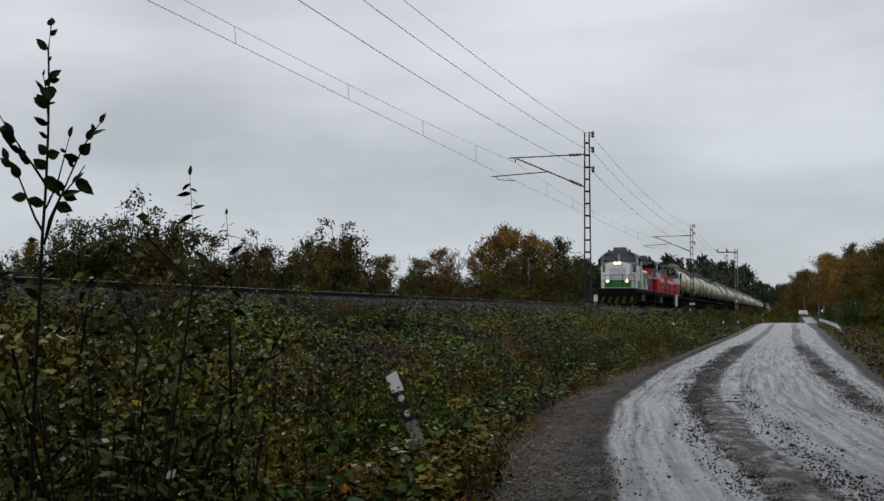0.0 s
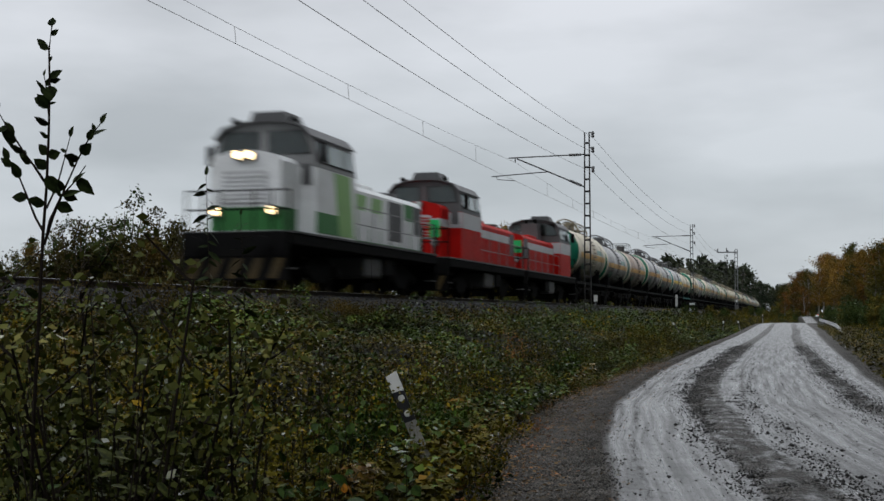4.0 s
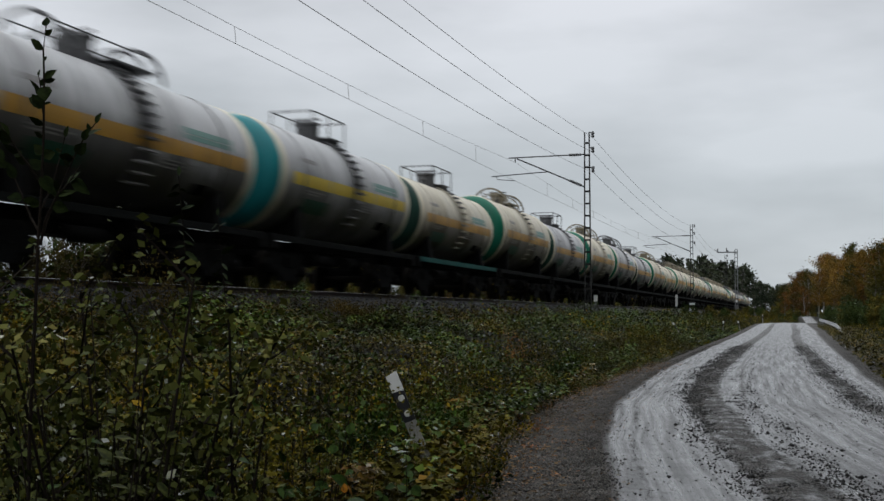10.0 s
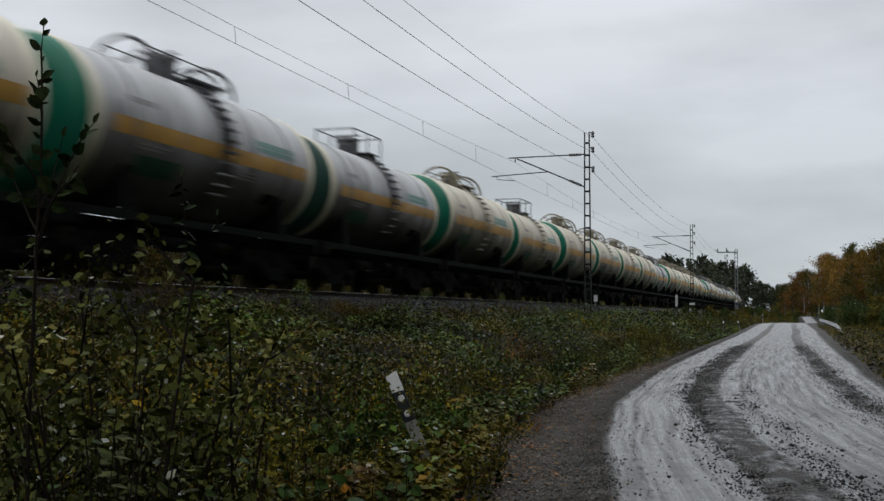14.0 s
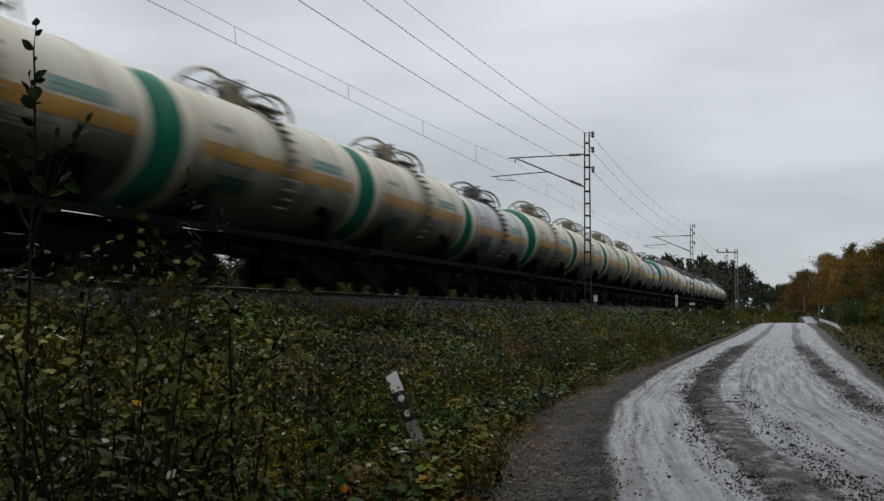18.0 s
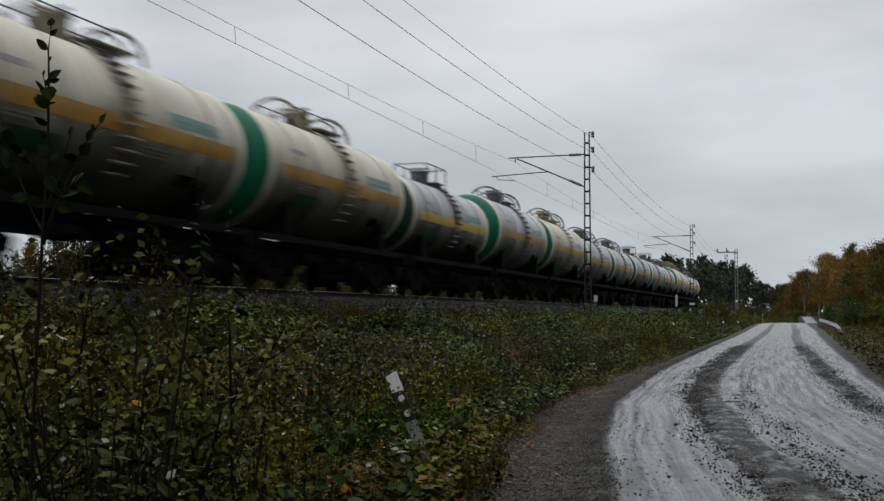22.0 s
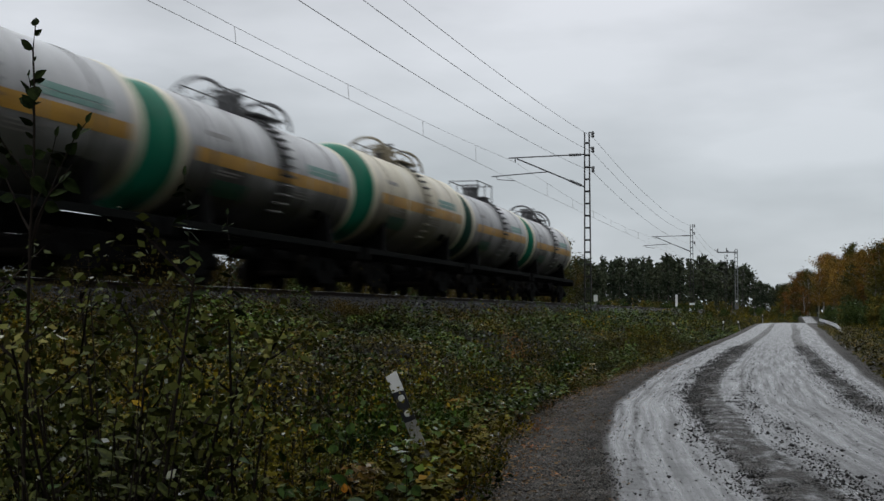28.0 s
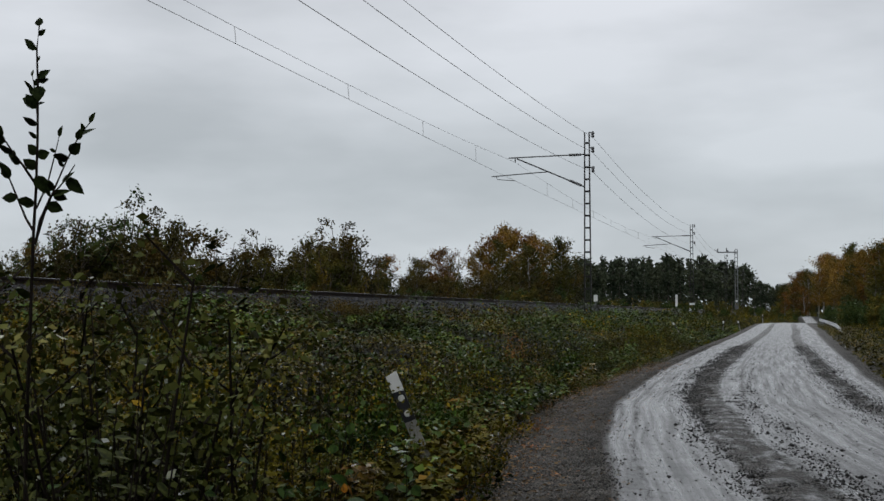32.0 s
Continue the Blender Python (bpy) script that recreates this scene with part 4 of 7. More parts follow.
def loco(kind):
    """Diesel locomotive with one cab near its end; it faces -y, and its short hood leads."""
    white = kind == "white"
    main, low = (M_WHITE, M_LIME) if white else (M_RED, M_RED)
    roof = M_DGREY
    g = thing("diesel_locomotive", "white and green diesel locomotive with lit headlights, on rails" if white else "red diesel locomotive with light grey band, on rails", "locomotive", group="diesel locomotives of the freight train")
    bx = lambda nm, mat, *a, lab="", bevel=0.0, par=None: part(nm, boxed(*a, bevel=bevel), mat, par or g, lab)
    bx("frame", M_BLACK, -1.48, 1.48, -6.55, 6.55, 1.10, 1.40, bevel=0.03)
    bx("walkway", M_DGREY, -1.50, 1.50, -6.6, 6.6, 1.403, 1.45)
    bx("fuel_tank", M_TANKGREY, -1.35, 1.35, -0.7, 0.9, 0.45, 1.08, bevel=0.08, lab="dull grey fuel tank")
    bx("battery_box", M_BLACK, -1.4, 1.4, 1.0, 2.0, 0.55, 1.08, bevel=0.04)
    # hoods
    part("long_hood", prism(hood_outline(1.08, 1.46, 3.30, 3.02), -1.78, 5.95), main, g, "engine hood with louvres")
    part("short_hood", prism(hood_outline(0.98, 1.46, 3.55, 3.28), -6.05, -4.88), main, g, "short front hood")
    if white:
        for sx in (-1, 1):
            part("hood_skirt", plate([(sx * 1.083, y, z) for y, z in (((-1.7, 1.5), (5.9, 1.5), (5.9, 1.95), (-1.7, 1.95)) if sx > 0 else ((5.9, 1.5), (-1.7, 1.5), (-1.7, 1.95), (5.9, 1.95)))], 0.004), M_BANDGREEN, g, "dark green lower band")
            for y0, y1, lean in ((-1.1, -0.1, 0.35), (0.5, 1.5, 0.2)):
                q = [(sx * 1.083, y, z) for y, z in ((y0, 1.98), (y1, 1.98), (y1 + lean, 2.92), (y0 + lean, 2.92))]
                part("emblem_panel", plate(q if sx > 0 else [q[1], q[0], q[3], q[2]], 0.004), M_LIME, g, "bright green slanted emblem panel")
            bx("side_grille", M_DGREY, *sorted((sx * 1.083, sx * 1.10)), 2.3, 3.7, 1.7, 2.95, lab="dark ventilation grille")
            bx("hood_end_panel", M_BANDGREEN, *sorted((sx * 1.083, sx * 1.089)), 4.0, 4.95, 1.5, 3.0, lab="green panel at the hood's end")
            part("cab_panel", plate([(sx * 1.475, y, z) for y, z in (((-3.15, 1.5), (-2.0, 1.5), (-2.3, 3.2), (-3.55, 3.2)) if sx > 0 else ((-2.0, 1.5), (-3.15, 1.5), (-3.55, 3.2), (-2.3, 3.2)))], 0.005), M_LIME, g, "bright green slanted panel")
            part("cab_skirt", plate([(sx * 1.475, y, z) for y, z in (((-4.85, 1.5), (-3.15, 1.5), (-3.25, 2.05), (-4.85, 2.05)) if sx > 0 else ((-3.15, 1.5), (-4.85, 1.5), (-4.85, 2.05), (-3.25, 2.05)))], 0.005), M_BANDGREEN, g, "green lower band")
        bx("front_band", M_BANDGREEN, -0.985, 0.985, -6.056, -5.0, 1.5, 2.10, lab="green lower band")
    else:
        for sx in (-1, 1):
            bx("side_band", M_LGREY, *sorted((sx * 1.078, sx * 1.086)), -1.77, 5.94, 2.52, 2.86, lab="light grey band")
        bx("front_band", M_LGREY, -0.985, 0.985, -6.056, -5.0, 2.62, 2.90, lab="light grey band")
        bx("end_marker", M_EMBLEM, -1.0, -0.62, 5.95, 5.965, 2.3, 2.9, lab="bright green plate")
        bx("end_marker", M_EMBLEM, 0.55, 0.95, -6.075, -6.057, 2.2, 2.85, lab="bright green plate")
    # louvres and doors on the hood
    for sx in (-1, 1):
        for k in range(7):
            y = -1.6 + 1.05 * k
            lou = bx("hood_door", main, *sorted((sx * 1.08, sx * 1.093)), y + 0.04, y + 0.98, 1.55, 2.46, bevel=0.004)
            if k == 5:
                for j in range(6):
                    bx("louvre", main, *sorted((sx * 1.093, sx * 1.108)), y + 0.12, y + 0.90, 1.68 + j * 0.12, 1.73 + j * 0.12, par=lou)
        bx("grille", M_DGREY, *sorted((sx * 1.087, sx * 1.098)), 5.0, 5.85, 2.05, 2.98, lab="dark radiator grille")
    bx("louvre_recess", M_LGREY, -0.62, 0.62, -6.062, -6.04, 2.16, 3.02)
    for j in range(7):
        bx("front_louvre", main, -0.58, 0.58, -6.10, -6.05, 2.22 + j * 0.11, 2.27 + j * 0.11)
    # cab
    lower = [(-1.47, 1.46), (1.47, 1.46), (1.47, 3.22), (-1.47, 3.22)]
    part("cab", prism(lower, -4.88, -1.80), main, g, "driver's cab")
    up = [(-1.47, 3.22), (1.47, 3.22), (1.36, 3.98), (1.12, 4.25), (0.6, 4.40), (0, 4.44), (-0.6, 4.40), (-1.12, 4.25), (-1.36, 3.98)]
    part("cab_roof", prism(up, -4.88, -1.80), M_MIDGREY if white else roof, g, "cab top and roof")
    part("roof_sheet", prism([(-1.38, 3.99), (-1.13, 4.26), (-0.6, 4.41), (0, 4.45), (0.6, 4.41), (1.13, 4.26), (1.38, 3.99), (1.38, 4.04), (1.14, 4.31), (0.6, 4.46), (0, 4.50), (-0.6, 4.46), (-1.14, 4.31), (-1.38, 4.04)], -5.05, -1.65), roof, g, "dark grey roof sheet")
    if not white:
        for sx in (-1, 1):
            bx("cab_band", M_LGREY, *sorted((sx * 1.471, sx * 1.478)), -4.87, -1.81, 2.62, 3.21, lab="light grey band")
        bx("cab_band", M_LGREY, -1.46, 1.46, -4.887, -4.881, 2.62, 3.2, lab="light grey band")
        bx("cab_band", M_LGREY, -1.46, 1.46, -1.799, -1.793, 2.62, 3.2, lab="light grey band")
    for sx in (-1, 1):
        e = 0.008 * sx
        for y0, y1 in ((-4.70, -4.15), (-4.0, -2.75), (-2.62, -2.0)):
            q = [(sx * 1.45 + e, y0, 3.36), (sx * 1.45 + e, y1, 3.36), (sx * 1.365 + e, y1, 3.93), (sx * 1.365 + e, y0, 3.93)]
            window(g, q if sx > 0 else [q[1], q[0], q[3], q[2]], M_SKYBACK)
        for yy, s2 in ((-4.892, 1), (-1.788, -1)):
            xa, xb = sorted((sx * 0.14, sx * 1.32))
            q = [(xa, yy, 3.58), (xb, yy, 3.58), (xb if sx < 0 else 1.10, yy, 4.20), (xa if sx > 0 else -1.10, yy, 4.20)]
            window(g, q if s2 > 0 else [q[1], q[0], q[3], q[2]], M_SHADEBACK)
        bx("corner_grille", M_DGREY, *sorted((sx * 1.08, sx * 1.36)), -4.90, -4.884, 2.75, 3.3, lab="dark grille")
        mir = bx("mirror", M_BLACK, *sorted((sx * 1.52, sx * 1.72)), -4.80, -4.70, 3.35, 3.85, bevel=0.02, lab="black rear-view mirror")
        part("mirror_arm", tubed(((sx * 1.42, -4.75, 3.9), (sx * 1.62, -4.75, 3.86)), 0.02), M_BLACK, mir)
    part("roof_box", prism([(-0.62, 4.40), (0.62, 4.40), (0.45, 4.78), (-0.45, 4.78)], -4.6, -3.5), roof, g, "dark grey roof unit")
    for x in (-0.8, 0.85):
        part("horn", lathe([(0, 0.03), (0.25, 0.04), (0.38, 0.10), (0.39, 0.0)], 12), M_BLACK, g, at=pose(x, -4.6, 4.48) @ Matrix.Rotation(math.pi, 4, "Z"))
    part("exhaust", prism([(-0.5, 3.2), (0.5, 3.2), (0.42, 4.18), (-0.42, 4.18)], -1.55, -0.6), roof, g, "dark exhaust housing")
    for x in (-0.25, 0.25):
        part("stack", tubed(((x, -1.05, 4.1), (x, -1.05, 4.42)), 0.10, 12), M_BLACK, g)
    part("roof_fan", lathe([(3.26, 0.62), (3.40, 0.62), (3.42, 0.55), (3.36, 0.5), (3.36, 0)], 24, "z"), roof, g, at=pose(0, 4.6, 0))
    bx("hood_cover", main, -0.6, 0.6, 0.4, 2.2, 3.22, 3.40, bevel=0.05)
    # rails along the walkway and round the ends
    for sx in (-1, 1):
        for z in (1.95, 2.45):
            part("hand_rail", tubed(((sx * 1.42, -1.7, z), (sx * 1.42, 6.3, z)), 0.016, 6), M_MIDGREY, g)
        for k in range(6):
            part("rail_post", tubed(((sx * 1.42, -1.65 + 1.58 * k, 1.45), (sx * 1.42, -1.65 + 1.58 * k, 2.45)), 0.016, 6), M_MIDGREY, g)
    for y, s2 in ((-6.5, 1), (6.45, -1)):
        for z in (2.0, 2.48):
            part("end_rail", tubed(((-1.42, y, z), (1.42, y, z)), 0.026, 6), M_BLACK, g)
        for x in (-1.42, -0.95, -0.45, 0.45, 0.95, 1.42):
            part("rail_post", tubed(((x, y, 1.45), (x, y, 2.48)), 0.026, 6), M_BLACK, g)
        bx("buffer_beam", M_BLACK, -1.45, 1.45, *sorted((y - 0.08 * s2, y - 0.22 * s2)), 0.80, 1.42, bevel=0.02)
        for x in (-0.9, 0.9):
            part("buffer", lathe([(0, 0.09), (0.32, 0.09), (0.34, 0.23), (0.38, 0.22), (0.40, 0)], 18), M_BLACK, g, at=pose(x, y - 0.2 * s2, 1.07) @ (Matrix.Rotation(math.pi, 4, "Z") if s2 > 0 else Matrix.Identity(4)))
        pl = part("plough", prism([(-1.45, 0.22), (1.45, 0.22), (1.45, 0.80), (-1.45, 0.80)], *sorted((y - 0.20 * s2, y - 0.14 * s2))), M_BLACK, g, "black snow plough with dull yellow chevrons")
        for k in range(5):
            x = -1.3 + 0.56 * k
            q = [(x, y - 0.203 * s2, 0.26), (x + 0.22, y - 0.203 * s2, 0.26), (x + 0.42, y - 0.203 * s2, 0.76), (x + 0.20, y - 0.203 * s2, 0.76)]
            part("chevron", plate(q if s2 > 0 else [q[1], q[0], q[3], q[2]], 0.004), M_OLDYELLOW, pl)
        for x in (-1.3, 1.3):
            part("step", boxed(x - 0.15, x + 0.15, *sorted((y + 0.05 * s2, y + 0.35 * s2)), 0.50, 0.54), M_DGREY, g)
        lit = M_LAMP if (white and s2 > 0) else M_LENS
        yl = -6.05 if s2 > 0 else 5.95
        for x, z in ((-0.78, 2.0), (0.78, 2.0), (-0.16, 3.42 if s2 > 0 else 3.05), (0.16, 3.42 if s2 > 0 else 3.05)):
            h = part("headlight", lathe([(0, 0.15), (0.12, 0.15), (0.13, 0.12), (0.09, 0)], 18), M_DGREY, g, at=pose(x, yl, z) @ (Matrix.Rotation(math.pi, 4, "Z") if s2 > 0 else Matrix.Identity(4)))
            part("lens", lathe([(0.10, 0.12), (0.125, 0.11), (0.15, 0.07), (0.155, 0)], 16), lit, h, "lit warm-white lens" if lit is M_LAMP else "")
    for sy in (-1, 1):
        bogie(g, sy * 3.6, 2.1, 0.5, 1.05, "loco_bogie")
    return g


def place_train():
    key = {"c": (M_CREAM, "cream"), "g": (M_GREY, "grey"), "w": (M_GREY, "white"), "p": (M_PINK, "brown")}
    ends = {"G": M_GREEN, "T": M_TEAL, "D": M_DKGREEN, "E": M_GREYEND}
    # body c/g/p, end colour, hatch rail a(rched)/b(oxed), stripe o(chre)/y(ellow)
    order = "cGao gGao pEbo wGao gDao gTby cDbo cGao gDbo cGao wGao gDbo cGao cGbo cGao cGao cGao cGao gGao cGao cGao cGao cGao gDby wGao cGao gGao gGao gDbo gGbo gGao cGao gDbo gGao".split()
    made = {}
    for i, code in enumerate(order):
        y19 = W18 + PITCH_W * (i + 1 - 18)
        if code not in made:
            b, nm = key[code[0]]
            tint = {"G": "green", "T": "teal", "D": "dark green", "E": "grey-green"}[code[1]]
            lab = "%s tank wagon, %s ends, %s stripe, %s hatch railings" % ({"c": "cream", "g": "dirty grey-white", "w": "dirty grey-white full-size", "p": "brown-stained"}[code[0]], tint, {"o": "ochre", "y": "yellow"}[code[3]], {"a": "arched", "b": "boxed"}[code[2]])
            made[code] = tank_wagon(b, ends[code[1]], M_STRIPE if code[3] == "o" else M_YELLOW, code[2] == "b", lab, nm)
            w = made[code]
        else:
            w = copy_thing(made[code], pose(0, 0, 0))
        MOVING.append((w, y19, 0))
    front = W18 + PITCH_W * (1 - 18) - 6.01
    MOVING.append((loco("white"), front - 35.8, 0))
    second = loco("red")
    MOVING.append((second, front - 21.0, 0))
    MOVING.append((copy_thing(second, pose(0, 0, 0)), front - 7.0, 180))


place_train()
# ---- trees and bushes ----
def ahead(bearing, depth):
    """Ground place at a bearing (sideways per metre ahead of the standpoint's view) and a depth."""
    c, s = math.cos(radians(YAW)), math.sin(radians(YAW))
    x, y = bearing * depth * c - depth * s, bearing * depth * s + depth * c
    return x, y, float(height(x, y))


def leaf_arrays(centres, size, rng, aspect=0.6, droop=0.25):
    """Folded diamond leaves round the centres: vertices (n*4, 3)."""
    n = len(centres)
    d = rng.normal(size=(n, 3))
    d[:, 2] -= droop
    d /= np.linalg.norm(d, axis=1)[:, None]
    s = np.cross(d, rng.normal(size=(n, 3)))
    s /= np.linalg.norm(s, axis=1)[:, None]
    nn = np.cross(d, s)
    L = (size * rng.uniform(0.6, 1.3, n))[:, None]
    v = np.empty((n, 4, 3))
    v[:, 0] = centres
    v[:, 1] = centres + d * L * 0.45 + s * L * aspect * 0.5 + nn * L * 0.08
    v[:, 2] = centres + d * L
    v[:, 3] = centres + d * L * 0.45 - s * L * aspect * 0.5 + nn * L * 0.08
    return v.reshape(-1, 3)


def stem_arrays(base, tip, r):
    """Three-sided stems from base to tip: vertices (n*6, 3) and faces."""
    n = len(base)
    v = np.empty((n, 6, 3))
    for k in range(3):
        a = 2.0944 * k
        off = np.stack([np.cos(a) * r, np.sin(a) * r, np.zeros(n)], -1)
        v[:, k], v[:, 3 + k] = base + off, tip + off * 0.35
    i = np.arange(n)[:, None] * 6
    f = np.concatenate([i + np.array([[k, (k + 1) % 3, 3 + (k + 1) % 3, 3 + k]]) for k in range(3)])
    return v.reshape(-1, 3), f


def quads_mesh(name, v, f, mat):
    me = bpy.data.meshes.new(name)
    me.vertices.add(len(v))
    me.vertices.foreach_set("co", v.astype(np.float32).ravel())
    me.loops.add(f.size)
    me.loops.foreach_set("vertex_index", f.astype(np.int32).ravel())
    me.polygons.add(len(f))
    me.polygons.foreach_set("loop_start", np.arange(0, f.size, 4, dtype=np.int32))
    me.update(calc_edges=True)
    me.materials.append(mat)
    return me


def leaf_mesh(name, v, mat):
    n = len(v) // 4
    me = bpy.data.meshes.new(name)
    me.vertices.add(n * 4)
    me.vertices.foreach_set("co", v.astype(np.float32).ravel())
    me.loops.add(n * 4)
    me.loops.foreach_set("vertex_index", np.arange(n * 4, dtype=np.int32))
    me.polygons.add(n)
    me.polygons.foreach_set("loop_start", np.arange(0, n * 4, 4, dtype=np.int32))
    me.update(calc_edges=True)
    me.materials.append(mat)
    return me


def tree_meshes(kind, seed, h, leaves, size, bark, foliage):
    """Trunk with limbs, and a crown of single leaves or clumps along them."""
    rng = np.random.default_rng(seed)
    bm = bmesh.new()
    pts = []
    if kind in ("birch", "pine"):
        bend = rng.normal(0, 0.03 * h, 2)
        trunk = [Vector((bend[0] * u * u, bend[1] * u * u, h * u)) for u in np.linspace(0, 1, 8)]
        tube(bm, trunk, 0.014 * h, 7, True, 0.002 * h)
        lo, k = (0.22, 34) if kind == "birch" else (0.35, 30)
        for i in range(k):
            u = lo + (0.98 - lo) * (i + rng.uniform(0, 0.9)) / k
            prof = (0.20 * math.sin(math.pi * min(1, (u - lo) / (1 - lo) * 0.85 + 0.15)) + 0.03) * rng.uniform(0.55, 1.25)
            az, ln = rng.uniform(0, 6.283), prof * h
            p0 = Vector((bend[0] * u * u, bend[1] * u * u, h * u))
            rise = 0.75 if kind == "birch" else 0.25
            p1 = p0 + Vector((math.cos(az), math.sin(az), rise * rng.uniform(0.5, 1.2))) * ln
            tube(bm, (p0, (p0 + p1) / 2 + Vector((0, 0, 0.02 * h)), p1), 0.004 * h, 4, False, 0.001 * h)
            for j in range(int(leaves / k)):
                w = rng.uniform(0.25, 1.08)
                q = p0.lerp(p1, w)
                pts.append(np.array(q) + rng.normal(0, 0.028 * h * (0.6 + 0.5 * w), 3))
    elif kind == "bush":
        for i in range(13):
            az, lean = rng.uniform(0, 6.283), rng.uniform(0.05, 0.5)
            ln = h * rng.uniform(0.55, 1.02) * (1 - 0.35 * lean)
            base = Vector((rng.normal(0, 0.09 * h), rng.normal(0, 0.09 * h), 0))
            tip = base + Vector((math.cos(az) * lean * h * 0.75, math.sin(az) * lean * h * 0.75, ln))
            mid = base.lerp(tip, 0.5) + Vector((rng.normal(0, 0.03 * h), rng.normal(0, 0.03 * h), 0))
            tube(bm, (base, mid, tip), (0.0045 if size < 0.025 else 0.011) * h, 5, False, 0.002 * h)
            for b in range(7):
                u = rng.uniform(0.25, 1.0)
                p0 = base.lerp(tip, u)
                a2 = rng.uniform(0, 6.283)
                p1 = p0 + Vector((math.cos(a2), math.sin(a2), rng.uniform(0.2, 1.2))) * (0.17 * h * rng.uniform(0.5, 1.2) * (1.15 - 0.6 * u))
                if b % 2:
                    tube(bm, (p0, p1), 0.003 * h, 3, False, 0.001 * h)
                for j in range(int(leaves / 91)):
                    w = rng.uniform(0.1, 1.1)
                    pts.append(np.array(p0.lerp(p1, w)) + rng.normal(0, 0.026 * h, 3))
    else:  # spruce
        trunk = [Vector((0, 0, h * u)) for u in np.linspace(0, 1, 6)]
        tube(bm, trunk, 0.014 * h, 6, True, 0.001 * h)
        k = 46
        for i in range(k):
            u = 0.08 + 0.9 * i / k
            az = i * 2.4 + rng.normal(0, 0.3)
            ln = h * 0.17 * (1 - u) ** 0.75 * rng.uniform(0.7, 1.2) + 0.01 * h
            p0 = Vector((0, 0, h * u))
            p1 = p0 + Vector((math.cos(az) * ln, math.sin(az) * ln, -0.28 * ln))
            if i % 4 == 0:
                tube(bm, (p0, p1), 0.003 * h, 3, False, 0.001 * h)
            for j in range(int(leaves / k)):
                w = rng.uniform(0.15, 1.05)
                pts.append(np.array(p0.lerp(p1, w)) + rng.normal(0, 0.012 * h, 3))
        pts.append(np.array((0, 0, h * 0.99)))
    v = leaf_arrays(np.array(pts), size, rng, 0.62 if kind != "spruce" else 0.5, 0.3)
    return mesh_of("trunk", bm, bark), leaf_mesh("crown", v, foliage)


def tree_thing(name, meshes, label, category, group):
    t = thing(name, label, category, group=group)
    part("trunk", meshes[0], None, t)
    part("crown", meshes[1], None, t)
    return t


def stand_of(protos, places, rng):
    """Set copies of the prototypes at (x, y, z, height, which), each turned and scaled; the prototypes are one metre tall."""
    first = {}
    for x, y, z, h, k in places:
        if y < 425 and road_left(y) - 1.0 < x < road_right(y) + 1.0:
            continue
        m = Matrix.Translation((x, y, z - 0.03)) @ Matrix.Rotation(rng.uniform(0, 6.283), 4, "Z") @ Matrix.Diagonal((h * rng.uniform(0.9, 1.15), h * rng.uniform(0.9, 1.15), h, 1))
        if k in first:
            copy_thing(protos[k], m)
        else:
            first[k] = m
    for i, p in enumerate(protos):
        if i in first:
            p.matrix_basis = first[i]
        else:
            for o in (*p.children_recursive, p):
                bpy.data.objects.remove(o)


def joined_stand(name, label, meshes, places, rng):
    """Far bushes that nobody could tell apart, joined into one mesh."""
    trunk, crown = meshes
    co = np.empty(len(crown.vertices) * 3, np.float32)
    crown.vertices.foreach_get("co", co)
    co = co.reshape(-1, 3)
    v = []
    for x, y, z, h, k in places:
        if y < 425 and road_left(y) - 1.0 < x < road_right(y) + 1.0:
            continue
        a, w = rng.uniform(0, 6.283), rng.uniform(0.9, 1.15)
        c, s = math.cos(a) * w, math.sin(a) * w
        v.append(np.column_stack([co[:, 0] * c - co[:, 1] * s, co[:, 0] * s + co[:, 1] * c, co[:, 2]]) * h + np.array((x, y, z - 0.03)))
    tagged(new(name, leaf_mesh(name, np.concatenate(v), crown.materials[0])), label, "bushes", kind="stuff")
    for me in meshes:
        bpy.data.meshes.remove(me)


def build_blocking_wood(rng):
    """Unseen tall wood right of the road and behind the standpoint, in one mesh."""
    # trees out of view, added to block low sky light on the tanks
    spots = []
    for i in range(420):
        y = rng.uniform(-70, 130)
        x = road_right(y) + 3.5 + abs(rng.normal(0, 5)) + max(0, y - 20) * 0.16
        spots.append((x, y, rng.uniform(21, 29)))
    for i in range(90):
        spots.append((rng.uniform(-12, 8), rng.uniform(-60, -20), rng.uniform(14, 20)))
    s = np.array(spots)
    n = 260
    u = rng.uniform(0.03, 0.99, (len(s), n))
    r = 0.19 * s[:, 2:3] * (1 - u) ** 0.75 * np.sqrt(rng.uniform(0.1, 1.0, u.shape))
    a = rng.uniform(0, 6.283, u.shape)
    z = height(s[:, 0], s[:, 1])
    c = np.stack([s[:, 0:1] + r * np.cos(a), s[:, 1:2] + r * np.sin(a), z[:, None] + s[:, 2:3] * u], -1).reshape(-1, 3)
    lv = leaf_arrays(c, np.full(len(c), 1.5), rng, 0.6, 0.3)
    base = np.column_stack([s[:, :2], z - 0.1])
    sv, sf = stem_arrays(base, base + np.column_stack([np.zeros((len(s), 2)), s[:, 2] * 0.95]), s[:, 2] * 0.012)
    f = np.concatenate([np.arange(len(lv)).reshape(-1, 4), sf + len(lv)])
    me = quads_mesh("wood", np.concatenate([lv, sv]), f, M_NEEDLE)
    me.materials.append(M_BARK)
    me.polygons.foreach_set("material_index", np.repeat((0, 1), (len(lv) // 4, len(sf))).astype(np.int32))
    tagged(new("wood", me), "unseen tall dark conifer wood added to block low sky light", "wood", kind="stuff")


